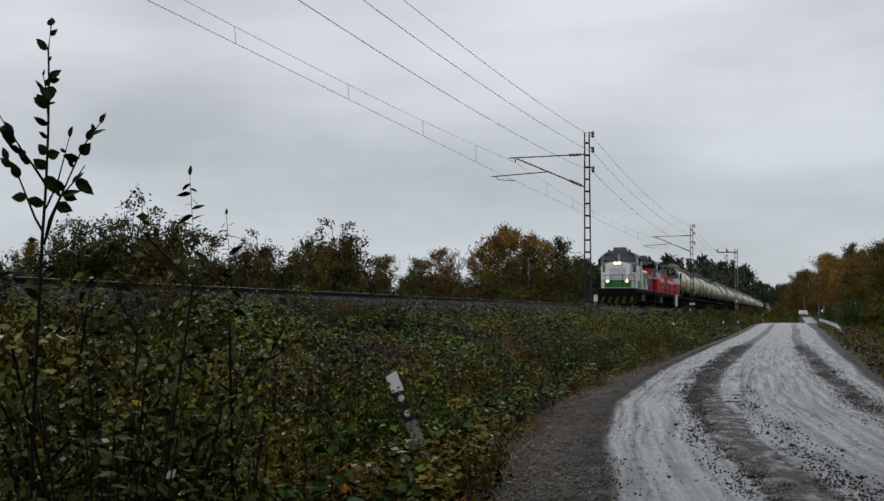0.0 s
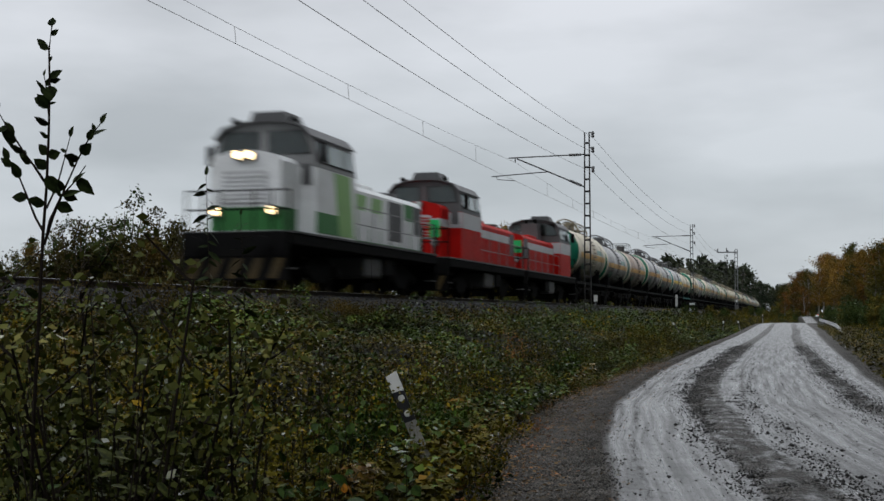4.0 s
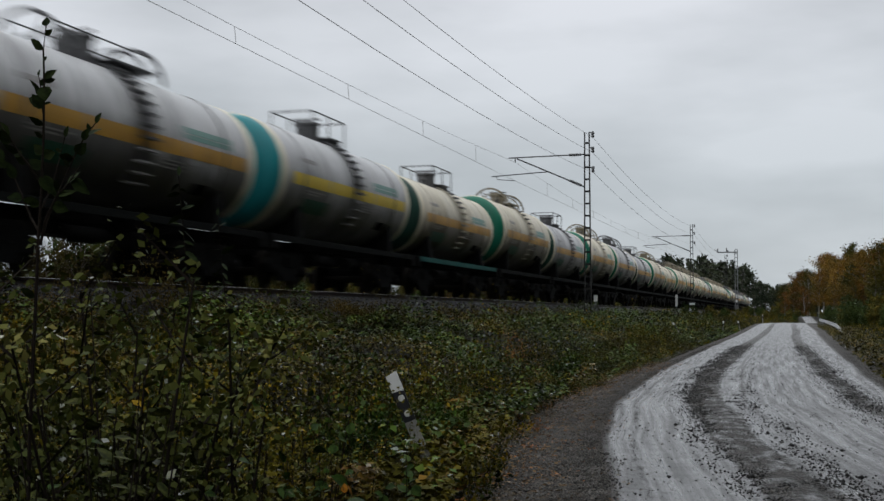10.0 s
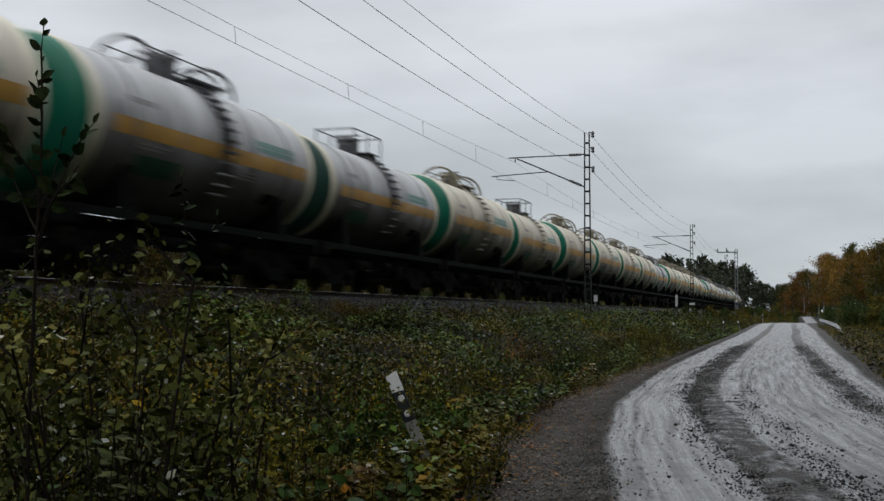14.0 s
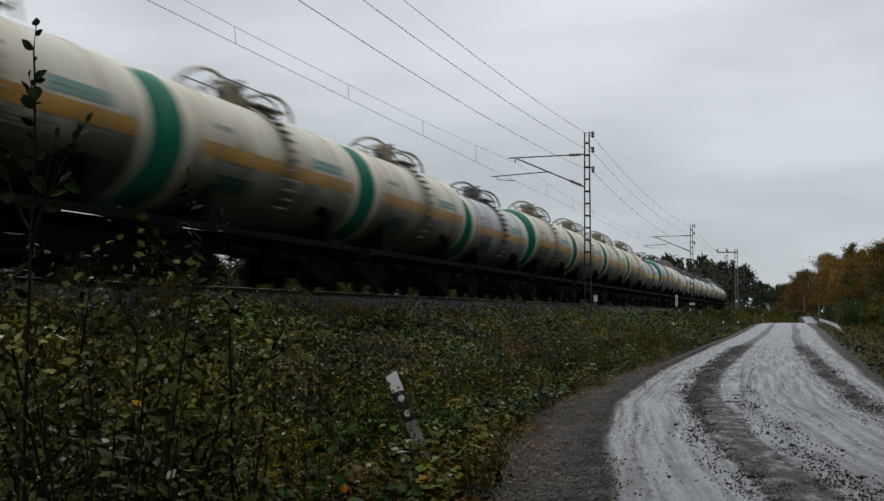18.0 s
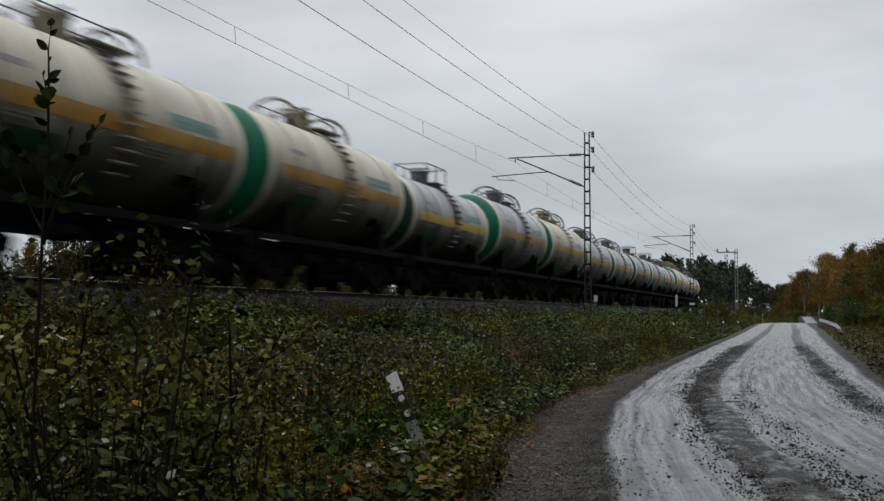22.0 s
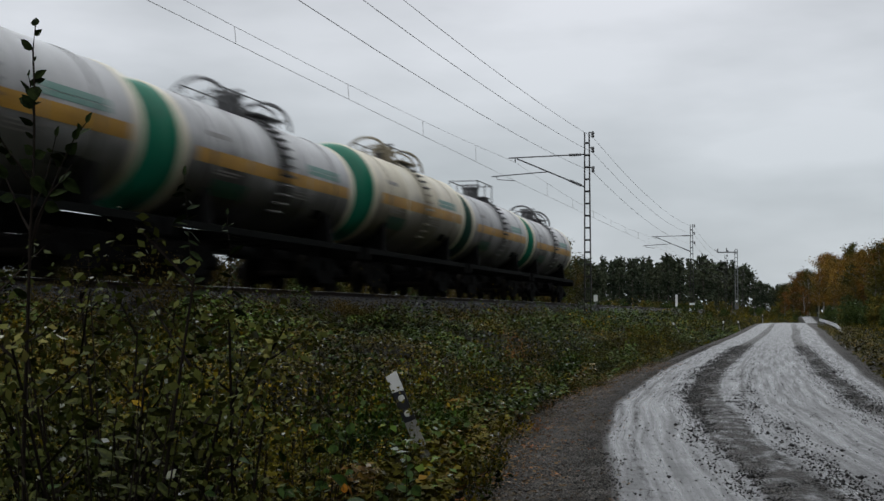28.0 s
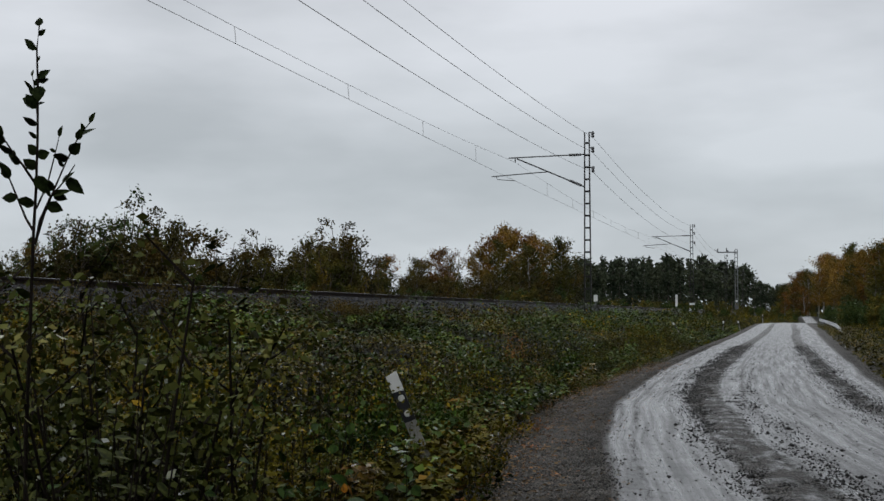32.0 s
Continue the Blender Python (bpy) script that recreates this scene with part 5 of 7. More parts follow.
def build_trees():
    rng = np.random.default_rng(11)
    # bushes and young birches beyond the track: bearing, and rise of the treetops over eye level per metre of depth
    B = (-0.42, -0.356, -0.333, -0.310, -0.288, -0.265, -0.243, -0.224, -0.206, -0.184, -0.147, -0.129, -0.102, -0.084, -0.065, -0.052, -0.038, -0.020, -0.002, 0.007, 0.021, 0.039, 0.057, 0.080, 0.098, 0.105)
    E = (0.064, 0.063, 0.060, 0.062, 0.073, 0.088, 0.078, 0.067, 0.053, 0.060, 0.060, 0.053, 0.064, 0.069, 0.053, 0.037, 0.033, 0.044, 0.051, 0.037, 0.040, 0.060, 0.070, 0.062, 0.060, 0.046)
    D = ((-0.42, -0.22, -0.08, 0.0, 0.06, 0.11), (40, 47, 60, 80, 108, 140))
    bushes = [tree_thing("bush", tree_meshes("bush", 20 + i, 1.0, 6400, 0.0255, M_BARK, (M_LEAF, M_LEAF, M_LEAFY, M_OLIVE, M_OLIVE)[i]), ("dark green willow bush beyond the railway track", "dark green willow bush beyond the railway track", "yellowing leafy bush beyond the railway track", "olive brown autumn bush beyond the railway track", "olive brown autumn bush beyond the railway track")[i], "bush", "bushes beyond the track") for i in range(5)]
    bushes += [tree_thing("bush", tree_meshes("bush", 30 + i, 1.0, 3800, 0.045, M_BARK, (M_OLIVE, M_LEAF, M_LEAFY)[i]), ("dense olive brown bush at the foot of the trees", "dense dark green bush at the foot of the trees", "dense yellowing bush at the foot of the trees")[i], "bush", "bushes beyond the track") for i in range(3)]
    places = []
    for row, (dd, fac, step) in enumerate(((-6, 0.50, 1.2), (-3, 0.62, 1.2), (1, 0.86, 2.0), (6, 1.08, 2.1), (11, 1.14, 2.4), (24, 0.74, 1.6), (28, 0.66, 1.5), (14, 0.80, 1.1))):
        b = -0.44
        while b < 0.10:
            d0 = float(np.interp(b, *D))
            d = d0 * (1 + dd / 60) + rng.uniform(-1.5, 1.5)
            x, y, z = ahead(b, d)
            h = (EYE + float(np.interp(b, B, E)) * d - z) * fac * rng.uniform(0.84, 1.05) * float(np.interp(b, (0.0, 0.03), (1.0, 0.72)))
            if TRACK_X - x > 5.0:
                k = int(rng.choice((0, 3, 3, 4, 4, 2) if b < -0.2 else (2, 3, 4, 2, 4)))
                if row < 2 or row >= 5:
                    k = int(rng.choice((5, 5, 6, 7)))
                places.append((x, y, z, h, k))
            b += step / d0 * rng.uniform(0.7, 1.3)
    for b, e, d, k in ((-0.286, 0.080, 46, 3), (-0.268, 0.091, 47, 0), (-0.250, 0.082, 46.5, 4), (-0.232, 0.070, 49, 3), (-0.182, 0.058, 50, 4), (-0.152, 0.056, 52, 2), (-0.100, 0.062, 58, 2), (-0.085, 0.070, 60, 4)):
        x, y, z = ahead(b, d)
        places.append((x, y, z, (EYE + e * d - z) * 1.06, k))
    stand_of(bushes, places, rng)
    birch = [tree_thing("birch_tree", tree_meshes("birch", 40 + i, 1.0, 4600, 0.0225, M_BIRCHBARK, (M_LEAFO, M_LEAFY, M_RUST)[i]), ("orange autumn birch with a pale trunk", "yellow-green birch with a pale trunk", "rust-brown thinning birch with a pale trunk")[i], "birch", "autumn birches") for i in range(3)]
    places = []
    for b, e, d, k in ((-0.333, 0.058, 62, 0), (-0.045, 0.046, 120, 2), (-0.019, 0.044, 95, 1), (-0.002, 0.052, 90, 2), (0.028, 0.052, 118, 0), (0.040, 0.062, 122, 2), (0.055, 0.070, 125, 0), (0.063, 0.066, 130, 2), (0.078, 0.063, 132, 0), (0.086, 0.058, 140, 1), (0.097, 0.060, 135, 1), (0.048, 0.058, 115, 1), (0.071, 0.055, 120, 1)):
        x, y, z = ahead(b, d)
        places.append((x, y, z, EYE + e * d - z, k))
    # the wood on the road's far right
    R = ((0.262, 0.2735, 0.2844, 0.298, 0.303, 0.325, 0.3435, 0.356, 0.40, 0.46), (0.019, 0.0215, 0.032, 0.036, 0.043, 0.052, 0.054, 0.060, 0.067, 0.072))
    for row in range(4):
        b = 0.276
        while b < 0.44:
            d = float(np.interp(b, (0.272, 0.285, 0.298, 0.307, 0.325, 0.356, 0.44), (430, 400, 300, 262, 240, 200, 170))) * (1 + 0.06 * row) * rng.uniform(0.97, 1.04)
            x, y, z = ahead(b, d)
            h = (EYE + float(np.interp(b, *R)) * d - z) * rng.uniform(0.82, 1.08) * (0.8 if row == 0 else 1.0)
            places.append((x, y, z, h, int(rng.choice((0, 0, 1, 2) if b > 0.299 else (1, 1, 2)))))
            b += 3.4 / d * rng.uniform(0.7, 1.3)
    for i in range(70):
        y = rng.uniform(235, 440)
        x = road_right(y) + rng.uniform(1.5, 22)
        z, c, s = float(height(x, y)), math.cos(radians(YAW)), math.sin(radians(YAW))
        d = y * c - x * s
        top = EYE + float(np.interp((x * c + y * s) / d, *R)) * d - z
        places.append((x, y, z, min(rng.uniform(8, 13), 0.96 * top), int(rng.choice((0, 1, 2)))))
    stand_of(birch, places, rng)
    # dark conifers along the line, and the far woods
    spruce = [tree_thing("conifer_tree", tree_meshes("spruce" if i else "pine", 60 + i, 1.0, 640, 0.058 + 0.01 * (i == 0), M_BARK, M_NEEDLE), "dark green conifer in the wood beside the line", "conifer", "conifers beside the line") for i in range(3)]
    places = []
    for row in range(5):
        b = 0.098
        while b < 0.262:
            d = float(np.interp(b, (0.10, 0.20, 0.243, 0.255, 0.262), (330, 380, 440, 560, 640))) * (1 + 0.07 * row) * rng.uniform(0.97, 1.03)
            x, y, z = ahead(b, d)
            e = float(np.interp(b, (0.10, 0.215, 0.236, 0.246, 0.256, 0.262), (0.046, 0.046, 0.043, 0.037, 0.027, 0.022)))
            h = (EYE + e * d - z) * rng.uniform(0.82, 1.04) * (0.9 if row == 0 else 1)
            if x < TRACK_X - 4:
                places.append((x, y, z, h, int(rng.integers(0, 3))))
            b += 4.2 / d * rng.uniform(0.7, 1.3)
    for b in np.arange(0.252, 0.316, 0.0032):
        for row in range(2):
            d = 640 + 60 * row + rng.uniform(-15, 15)
            x, y, z = ahead(b + rng.uniform(-0.002, 0.002), d)
            places.append((x, y, z, 0.023 * d * rng.uniform(0.8, 1.1) + EYE - z, int(rng.integers(0, 3))))
    stand_of(spruce, places, rng)
    build_blocking_wood(rng)
    # bushes at the wood's foot
    low = [tree_meshes("bush", 80 + i, 1.0, 1300, 0.064, M_BARK, (M_LEAF, M_LEAFY)[i]) for i in range(2)]
    places = []
    for i in range(90):
        b = rng.uniform(0.283, 0.42)
        d = float(np.interp(b, (0.283, 0.298, 0.325, 0.42), (320, 240, 170, 120))) * rng.uniform(0.9, 1.12)
        x, y, z = ahead(b, d)
        if x > road_right(y) + 3:
            places.append((x, y, z, rng.uniform(2.6, 5.0), 0 if rng.uniform() < 0.75 else 1))
    for i in range(16):
        x, y, z = ahead(rng.uniform(0.303, 0.33), rng.uniform(185, 235))
        places.append((x, y, z, rng.uniform(2.5, 4.0), int(rng.integers(0, 2))))
    for i in range(60):
        y = rng.uniform(120, 420)
        x = rng.uniform(-10.5, road_left(y) - 1.3)
        places.append((x, y, float(height(x, y)), rng.uniform(0.9, 1.9) + (1.2 if y > 250 else 0), int(rng.integers(0, 2))))
    for i in range(60):
        b = rng.uniform(0.095, 0.25)
        x, y, z = ahead(b, float(np.interp(b, (0.1, 0.25), (290, 400))) * rng.uniform(0.92, 1.05))
        if x < TRACK_X - 5:
            places.append((x, y, z, rng.uniform(3, 5.5), int(rng.integers(0, 2))))
    for i in range(45):
        b, d = rng.uniform(0.235, 0.30), rng.uniform(430, 620)
        x, y, z = ahead(b, d)
        if x < TRACK_X - 5 or x > TRACK_X + 6:
            places.append((x, y, z, rng.uniform(4, 8), int(rng.integers(0, 2))))
    for k, label in ((0, "dark green undergrowth bushes at the edge of the wood"), (1, "yellowing undergrowth bushes at the edge of the wood")):
        joined_stand("undergrowth_bushes", label, low[k], [p for p in places if p[4] == k], rng)


build_trees()
# ---- herbs, grass and shrubs ----
LUMPS = np.random.default_rng(77).uniform(0, 1, (64, 64))


def lumps(xy, size, shift=0.0):
    """Smooth random values from 0 to 1 over the plan, in lumps of the given size."""
    p = xy / size + shift
    i = np.floor(p).astype(int)
    f = p - i
    f = f * f * (3 - 2 * f)
    a, b = i[:, 0] % 64, i[:, 1] % 64
    c, d = (a + 1) % 64, (b + 1) % 64
    lo = LUMPS[a, b] * (1 - f[:, 0]) + LUMPS[c, b] * f[:, 0]
    hi = LUMPS[a, d] * (1 - f[:, 0]) + LUMPS[c, d] * f[:, 0]
    return lo * (1 - f[:, 1]) + hi * f[:, 1]


def herbs(name, label, xy, h, leaves, size, mat, rng, low=0.15, spread=0.10):
    """A thicket of leafy stems standing on the ground at xy."""
    # growth stands in tufts with gaps between them
    far = xy[:, 1].max()
    grain = 0.6 if far < 18 else 1.7 if far < 80 else 4.0
    ok = lumps(xy, grain, len(xy) * 0.37) > 0.34
    xy, h = xy[ok], h[ok]
    n = len(xy)
    h = h * (0.3 + 1.25 * lumps(xy, grain * 1.3, 9.1))
    big = size * (0.55 + 1.0 * lumps(xy, grain * 1.3, 21.7))
    # growth is patchy, and lower towards the road's edge
    patch = 0.5 + 0.5 * np.sin(1.3 * xy[:, 0] + 0.7 * xy[:, 1] + 1.1 * np.sin(0.8 * xy[:, 1])) * np.sin(0.9 * xy[:, 1] - 0.6 * xy[:, 0])
    gap = np.where(xy[:, 0] < road_left(xy[:, 1]), road_left(xy[:, 1]) - xy[:, 0], xy[:, 0] - road_right(xy[:, 1]))
    h = h * (0.55 + 0.75 * patch) * (0.3 + 0.7 * smooth(0.0, 1.6, gap))
    z = height(xy[:, 0], xy[:, 1])
    dist = np.abs(xy[:, 0] - TRACK_X)
    z = np.where(dist < 3.6, np.maximum(z, np.interp(dist, (1.95, 3.6), (1.93, 1.0))), z)
    base = np.column_stack([xy, z - 0.02])
    lean = rng.normal(0, 0.16, (n, 2)) * h[:, None]
    tip = base + np.column_stack([lean, h])
    t = low + (1.0 - low) * rng.uniform(0, 1, (n, leaves)) ** 0.8
    c = base[:, None] + (tip - base)[:, None] * t[..., None]
    c = c + rng.normal(0, 1, c.shape) * (spread * h[:, None, None]) * np.array([1, 1, 0.35])
    lv = leaf_arrays(c.reshape(-1, 3), np.repeat(big, leaves), rng, 0.62, 0.1)
    sv, sf = stem_arrays(base, tip, np.full(n, 0.0015) + 0.002 * h)
    off = len(lv)
    f = np.concatenate([np.arange(off).reshape(-1, 4), sf + off])
    me = quads_mesh(name, np.concatenate([lv, sv]), f, mat)
    me.materials.append(M_TWIG)
    me.polygons.foreach_set("material_index", np.repeat((0, 1), (off // 4, len(sf))).astype(np.int32))
    return tagged(new(name, me), label, "undergrowth", kind="stuff")


def mounds(name, label, xy, top, leaf, mat, rng, thick=0.5):
    """A leafy canopy in soft mounds, its leaves lying one over another."""
    n = len(xy)
    h = top * (0.1 + 1.35 * lumps(xy, 1.3, 4.2) ** 1.3) * (0.4 + 1.0 * lumps(xy, 0.5, 8.8))
    z = height(xy[:, 0], xy[:, 1]) + h * (1 - thick * rng.uniform(0, 1, n) ** 2)
    a = rng.uniform(0, 6.283, n)
    d = np.column_stack([np.cos(a), np.sin(a), rng.normal(-0.2, 0.3, n)])
    d /= np.linalg.norm(d, axis=1)[:, None]
    s = np.cross(np.array([0, 0, 1.0]) + rng.normal(0, 0.38, (n, 3)), d)
    s /= np.linalg.norm(s, axis=1)[:, None]
    c = np.column_stack([xy, z])
    L = (leaf * rng.uniform(0.55, 1.35, n))[:, None]
    v = np.stack([c, c + d * L * 0.42 + s * L * 0.34, c + d * L, c + d * L * 0.42 - s * L * 0.34], 1)
    v[:, 1:4:2, 2] += 0.08 * L
    return tagged(new(name, leaf_mesh(name, v.reshape(-1, 3), mat)), label, "undergrowth", kind="stuff")


def grass(name, label, xy, length, mat, rng, width=0.006):
    """Bent blades of two quads each."""
    n = len(xy)
    b = np.column_stack([xy, height(xy[:, 0], xy[:, 1]) - 0.02])
    az = rng.uniform(0, 6.283, n)
    out = np.column_stack([np.cos(az), np.sin(az), np.zeros(n)])
    sd = np.column_stack([-np.sin(az), np.cos(az), np.zeros(n)])
    gap = np.where(xy[:, 0] < road_left(xy[:, 1]), road_left(xy[:, 1]) - xy[:, 0], xy[:, 0] - road_right(xy[:, 1]))
    L = (length * rng.uniform(0.4, 1.3, n) * (0.25 + 0.75 * smooth(0.0, 1.4, gap)))[:, None]
    up = np.array([0, 0, 1.0])
    bend = rng.uniform(0.1, 0.7, n)[:, None]
    m, t = b + up * L * 0.6 + out * L * 0.18 * bend, b + up * L * (0.95 - 0.35 * bend) + out * L * 0.75 * bend
    w = sd * width
    v = np.stack([b - w, b + w, m + w * 0.8, m - w * 0.8, t + w * 0.15, t - w * 0.15], 1).reshape(-1, 3)
    i = np.arange(n)[:, None] * 6
    f = np.concatenate([i + np.array([[0, 1, 2, 3]]), i + np.array([[3, 2, 4, 5]])])
    return tagged(new(name, quads_mesh(name, v, f, mat)), label, "grass", kind="stuff")


def sow(rng, n, x0, x1, y0, y1, gap=0.3, right=False, clump=0.0):
    """Random places in a strip, off the road and off the ballast."""
    x, y = rng.uniform(x0, x1, n), rng.uniform(y0, y1, n)
    if clump:
        k = rng.integers(0, max(1, n // 12), n)
        cx, cy = rng.uniform(x0, x1, n), rng.uniform(y0, y1, n)
        x, y = cx[k] + rng.normal(0, clump, n), cy[k] + rng.normal(0, clump, n)
    ok = (x < road_left(y) - gap) & (x > TRACK_X + 2.45) if not right else (x > road_right(y) + gap)
    ok &= np.hypot(x, y) > 2.3
    return np.column_stack([x, y])[ok]


def build_undergrowth():
    rng = np.random.default_rng(3)
    put = lambda nm, lab, xy, lo, hi, n, size, mat, **k: herbs(nm, lab, xy, rng.uniform(lo, hi, len(xy)), n, size, mat, rng, **k)
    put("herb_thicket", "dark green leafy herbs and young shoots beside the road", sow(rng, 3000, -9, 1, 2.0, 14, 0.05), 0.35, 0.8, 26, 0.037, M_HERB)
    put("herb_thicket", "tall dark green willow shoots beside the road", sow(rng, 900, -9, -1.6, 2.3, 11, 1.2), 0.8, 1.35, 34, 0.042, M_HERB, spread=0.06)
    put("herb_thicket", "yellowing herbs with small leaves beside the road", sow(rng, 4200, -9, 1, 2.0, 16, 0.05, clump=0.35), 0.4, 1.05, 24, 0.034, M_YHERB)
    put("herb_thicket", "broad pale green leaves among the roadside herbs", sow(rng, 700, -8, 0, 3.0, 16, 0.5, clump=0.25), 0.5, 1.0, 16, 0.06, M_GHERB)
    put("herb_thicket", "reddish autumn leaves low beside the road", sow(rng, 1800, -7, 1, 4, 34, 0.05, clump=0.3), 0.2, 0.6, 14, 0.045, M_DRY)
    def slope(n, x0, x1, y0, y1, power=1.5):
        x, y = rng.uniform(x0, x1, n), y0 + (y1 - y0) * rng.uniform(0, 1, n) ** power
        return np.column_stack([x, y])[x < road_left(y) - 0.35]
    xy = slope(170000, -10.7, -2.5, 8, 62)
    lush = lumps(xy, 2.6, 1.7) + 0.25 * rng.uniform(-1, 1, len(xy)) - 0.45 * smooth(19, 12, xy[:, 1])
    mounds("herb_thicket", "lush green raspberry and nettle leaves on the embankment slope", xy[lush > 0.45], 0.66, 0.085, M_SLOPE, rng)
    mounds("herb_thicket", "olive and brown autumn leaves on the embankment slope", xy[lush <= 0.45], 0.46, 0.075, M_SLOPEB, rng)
    n = 26000
    y = 14 + 120 * rng.uniform(0, 1, n) ** 1.6
    mounds("herb_thicket", "low leafy growth along the road's right edge", np.column_stack([road_right(y) - 0.42 + 4.0 * rng.uniform(0, 1, n) ** 1.5, y]), 0.5, 0.10, M_SLOPEB, rng)
    mounds("herb_thicket", "green leafy growth along the far embankment", slope(30000, -10.6, -3.8, 60, 130, 1.2), 0.6, 0.15, M_SLOPE, rng)
    put("herb_thicket", "brown withered growth at the edge of the ballast", sow(rng, 4200, -10.9, -9.0, 5, 75), 0.14, 0.36, 18, 0.035, M_OLIVE, spread=0.2)
    put("herb_thicket", "brown and green growth high on the embankment", sow(rng, 2200, -11.0, -9.4, 7, 30), 0.35, 0.8, 22, 0.034, M_OLIVE, spread=0.18)
    put("herb_thicket", "mixed bushes and herbs along the ditch", sow(rng, 3200, -6.5, -3.2, 12, 62), 0.4, 1.1, 24, 0.042, M_HERB, spread=0.16)
    put("herb_thicket", "yellow-leaved shoots along the ditch", sow(rng, 1700, -7, -3.2, 9, 75, clump=0.5), 0.6, 1.45, 24, 0.036, M_YHERB, spread=0.12)
    put("herb_thicket", "distant green verge between track and road", sow(rng, 4200, -10.5, 1, 58, 300), 0.4, 1.0, 14, 0.11, M_HERB, spread=0.25)
    put("herb_thicket", "distant yellow and rust verge growth", sow(rng, 2600, -10.5, 1, 50, 300, clump=1.2), 0.4, 1.2, 13, 0.10, M_YHERB, spread=0.25)
    put("herb_thicket", "green verge growth on the road's far side", sow(rng, 4400, 2, 22, 15, 240, 0.0, True), 0.3, 0.9, 13, 0.10, M_HERB, spread=0.25)
    put("herb_thicket", "yellowed growth on the road's far side", sow(rng, 2600, 2, 24, 30, 240, 1.6, True, 1.2), 0.4, 1.1, 13, 0.10, M_YHERB, spread=0.25)
    for x0, x1, y0, y1, n, L, w, g, r in ((-9, 1, 2, 16, 10000, 0.32, 0.004, 0.05, False), (-10.3, -3.3, 10, 60, 5000, 0.34, 0.007, 0.05, False), (-10.3, -3, 55, 190, 9000, 0.5, 0.02, 0.1, False), (2, 16, 18, 190, 11000, 0.5, 0.018, 0.4, True)):
        xy = sow(rng, n, x0, x1, y0, y1, g, r)
        half = rng.uniform(0, 1, len(xy)) < 0.86
        grass("grass_tuft", "damp green grass blades on the verge", xy[half], L, M_GRASS, rng, w)
        grass("grass_tuft", "pale dry grass blades on the verge", xy[~half], L * 1.1, M_DRYGRASS, rng, w)
    # growth behind the track
    xy = np.column_stack([rng.uniform(-34, -17.2, 3000), rng.uniform(12, 160, 3000)])
    put("herb_thicket", "brown-green growth beyond the track", xy, 0.5, 1.3, 9, 0.16, M_YHERB, spread=0.25)


# ---- single plants near the standpoint ----
def leaf_shape(length=1.0, width=0.62, mat=M_SAPLEAF):
    bm = bmesh.new()
    n = 7
    mid = [bm.verts.new((0, length * k / n, -0.10 * length * (k / n) ** 2)) for k in range(n + 1)]
    for s in (-1, 1):
        edge = [mid[0]]
        for k in range(1, n):
            u = k / n
            wv = 0.5 * width * math.sin(math.pi * u ** 0.75) * (1.04 if k % 2 else 0.94)
            edge.append(bm.verts.new((s * wv, length * u, -0.10 * length * u * u + 0.09 * wv * 2)))
        edge.append(mid[n])
        for k in range(n):
            vs = [mid[k], edge[k], edge[k + 1], mid[k + 1]]
            vs = [v for i, v in enumerate(vs) if v not in vs[:i]]
            bm.faces.new(vs if s > 0 else vs[::-1])
    return mesh_of("leaf", bm, mat, 180)


def sapling(name, label, spot, stems, leaves, seed, size, group="", shape=None):
    """A young tree: stems as point lists in its own space (x right of view, z up); leaves as parts set along them."""
    rng = random.Random(seed)
    t = thing(name, label, "sapling", spot, group)
    me = shape or LEAF
    for i, (pts, r) in enumerate(stems):
        pts = [Vector(p) for p in pts]
        part("stem" if i == 0 else "branch", tubed(pts, r, 6, r * 0.3), M_TWIG, t)
        total = leaves[i]
        for k in range(total):
            u = 0.15 + 0.85 * (k + 0.5) / total if i else 0.40 + 0.60 * (k + 0.5) / total
            u = min(u, 0.999) * (len(pts) - 1)
            j = int(u)
            p = pts[j].lerp(pts[j + 1], u - j)
            side = 1 if k % 2 else -1
            az = rng.uniform(-0.9, 0.9) + (0 if side > 0 else math.pi)
            m = Matrix.Translation(p) @ Matrix.Rotation(az - math.pi / 2, 4, "Z") @ Matrix.Rotation(radians(rng.uniform(-45, 40)), 4, "X") @ Matrix.Rotation(radians(rng.uniform(-60, 60)), 4, "Y")
            if i == 0 and k == total - 1:
                m = Matrix.Translation(pts[-1]) @ Matrix.Rotation(radians(70), 4, "X")
            s = size * rng.uniform(0.65, 1.2) * (0.75 if i == 0 and k > total - 4 else 1)
            part("leaf", me, None, t, at=m @ Matrix.Diagonal((s, s, s, 1)))
    return t


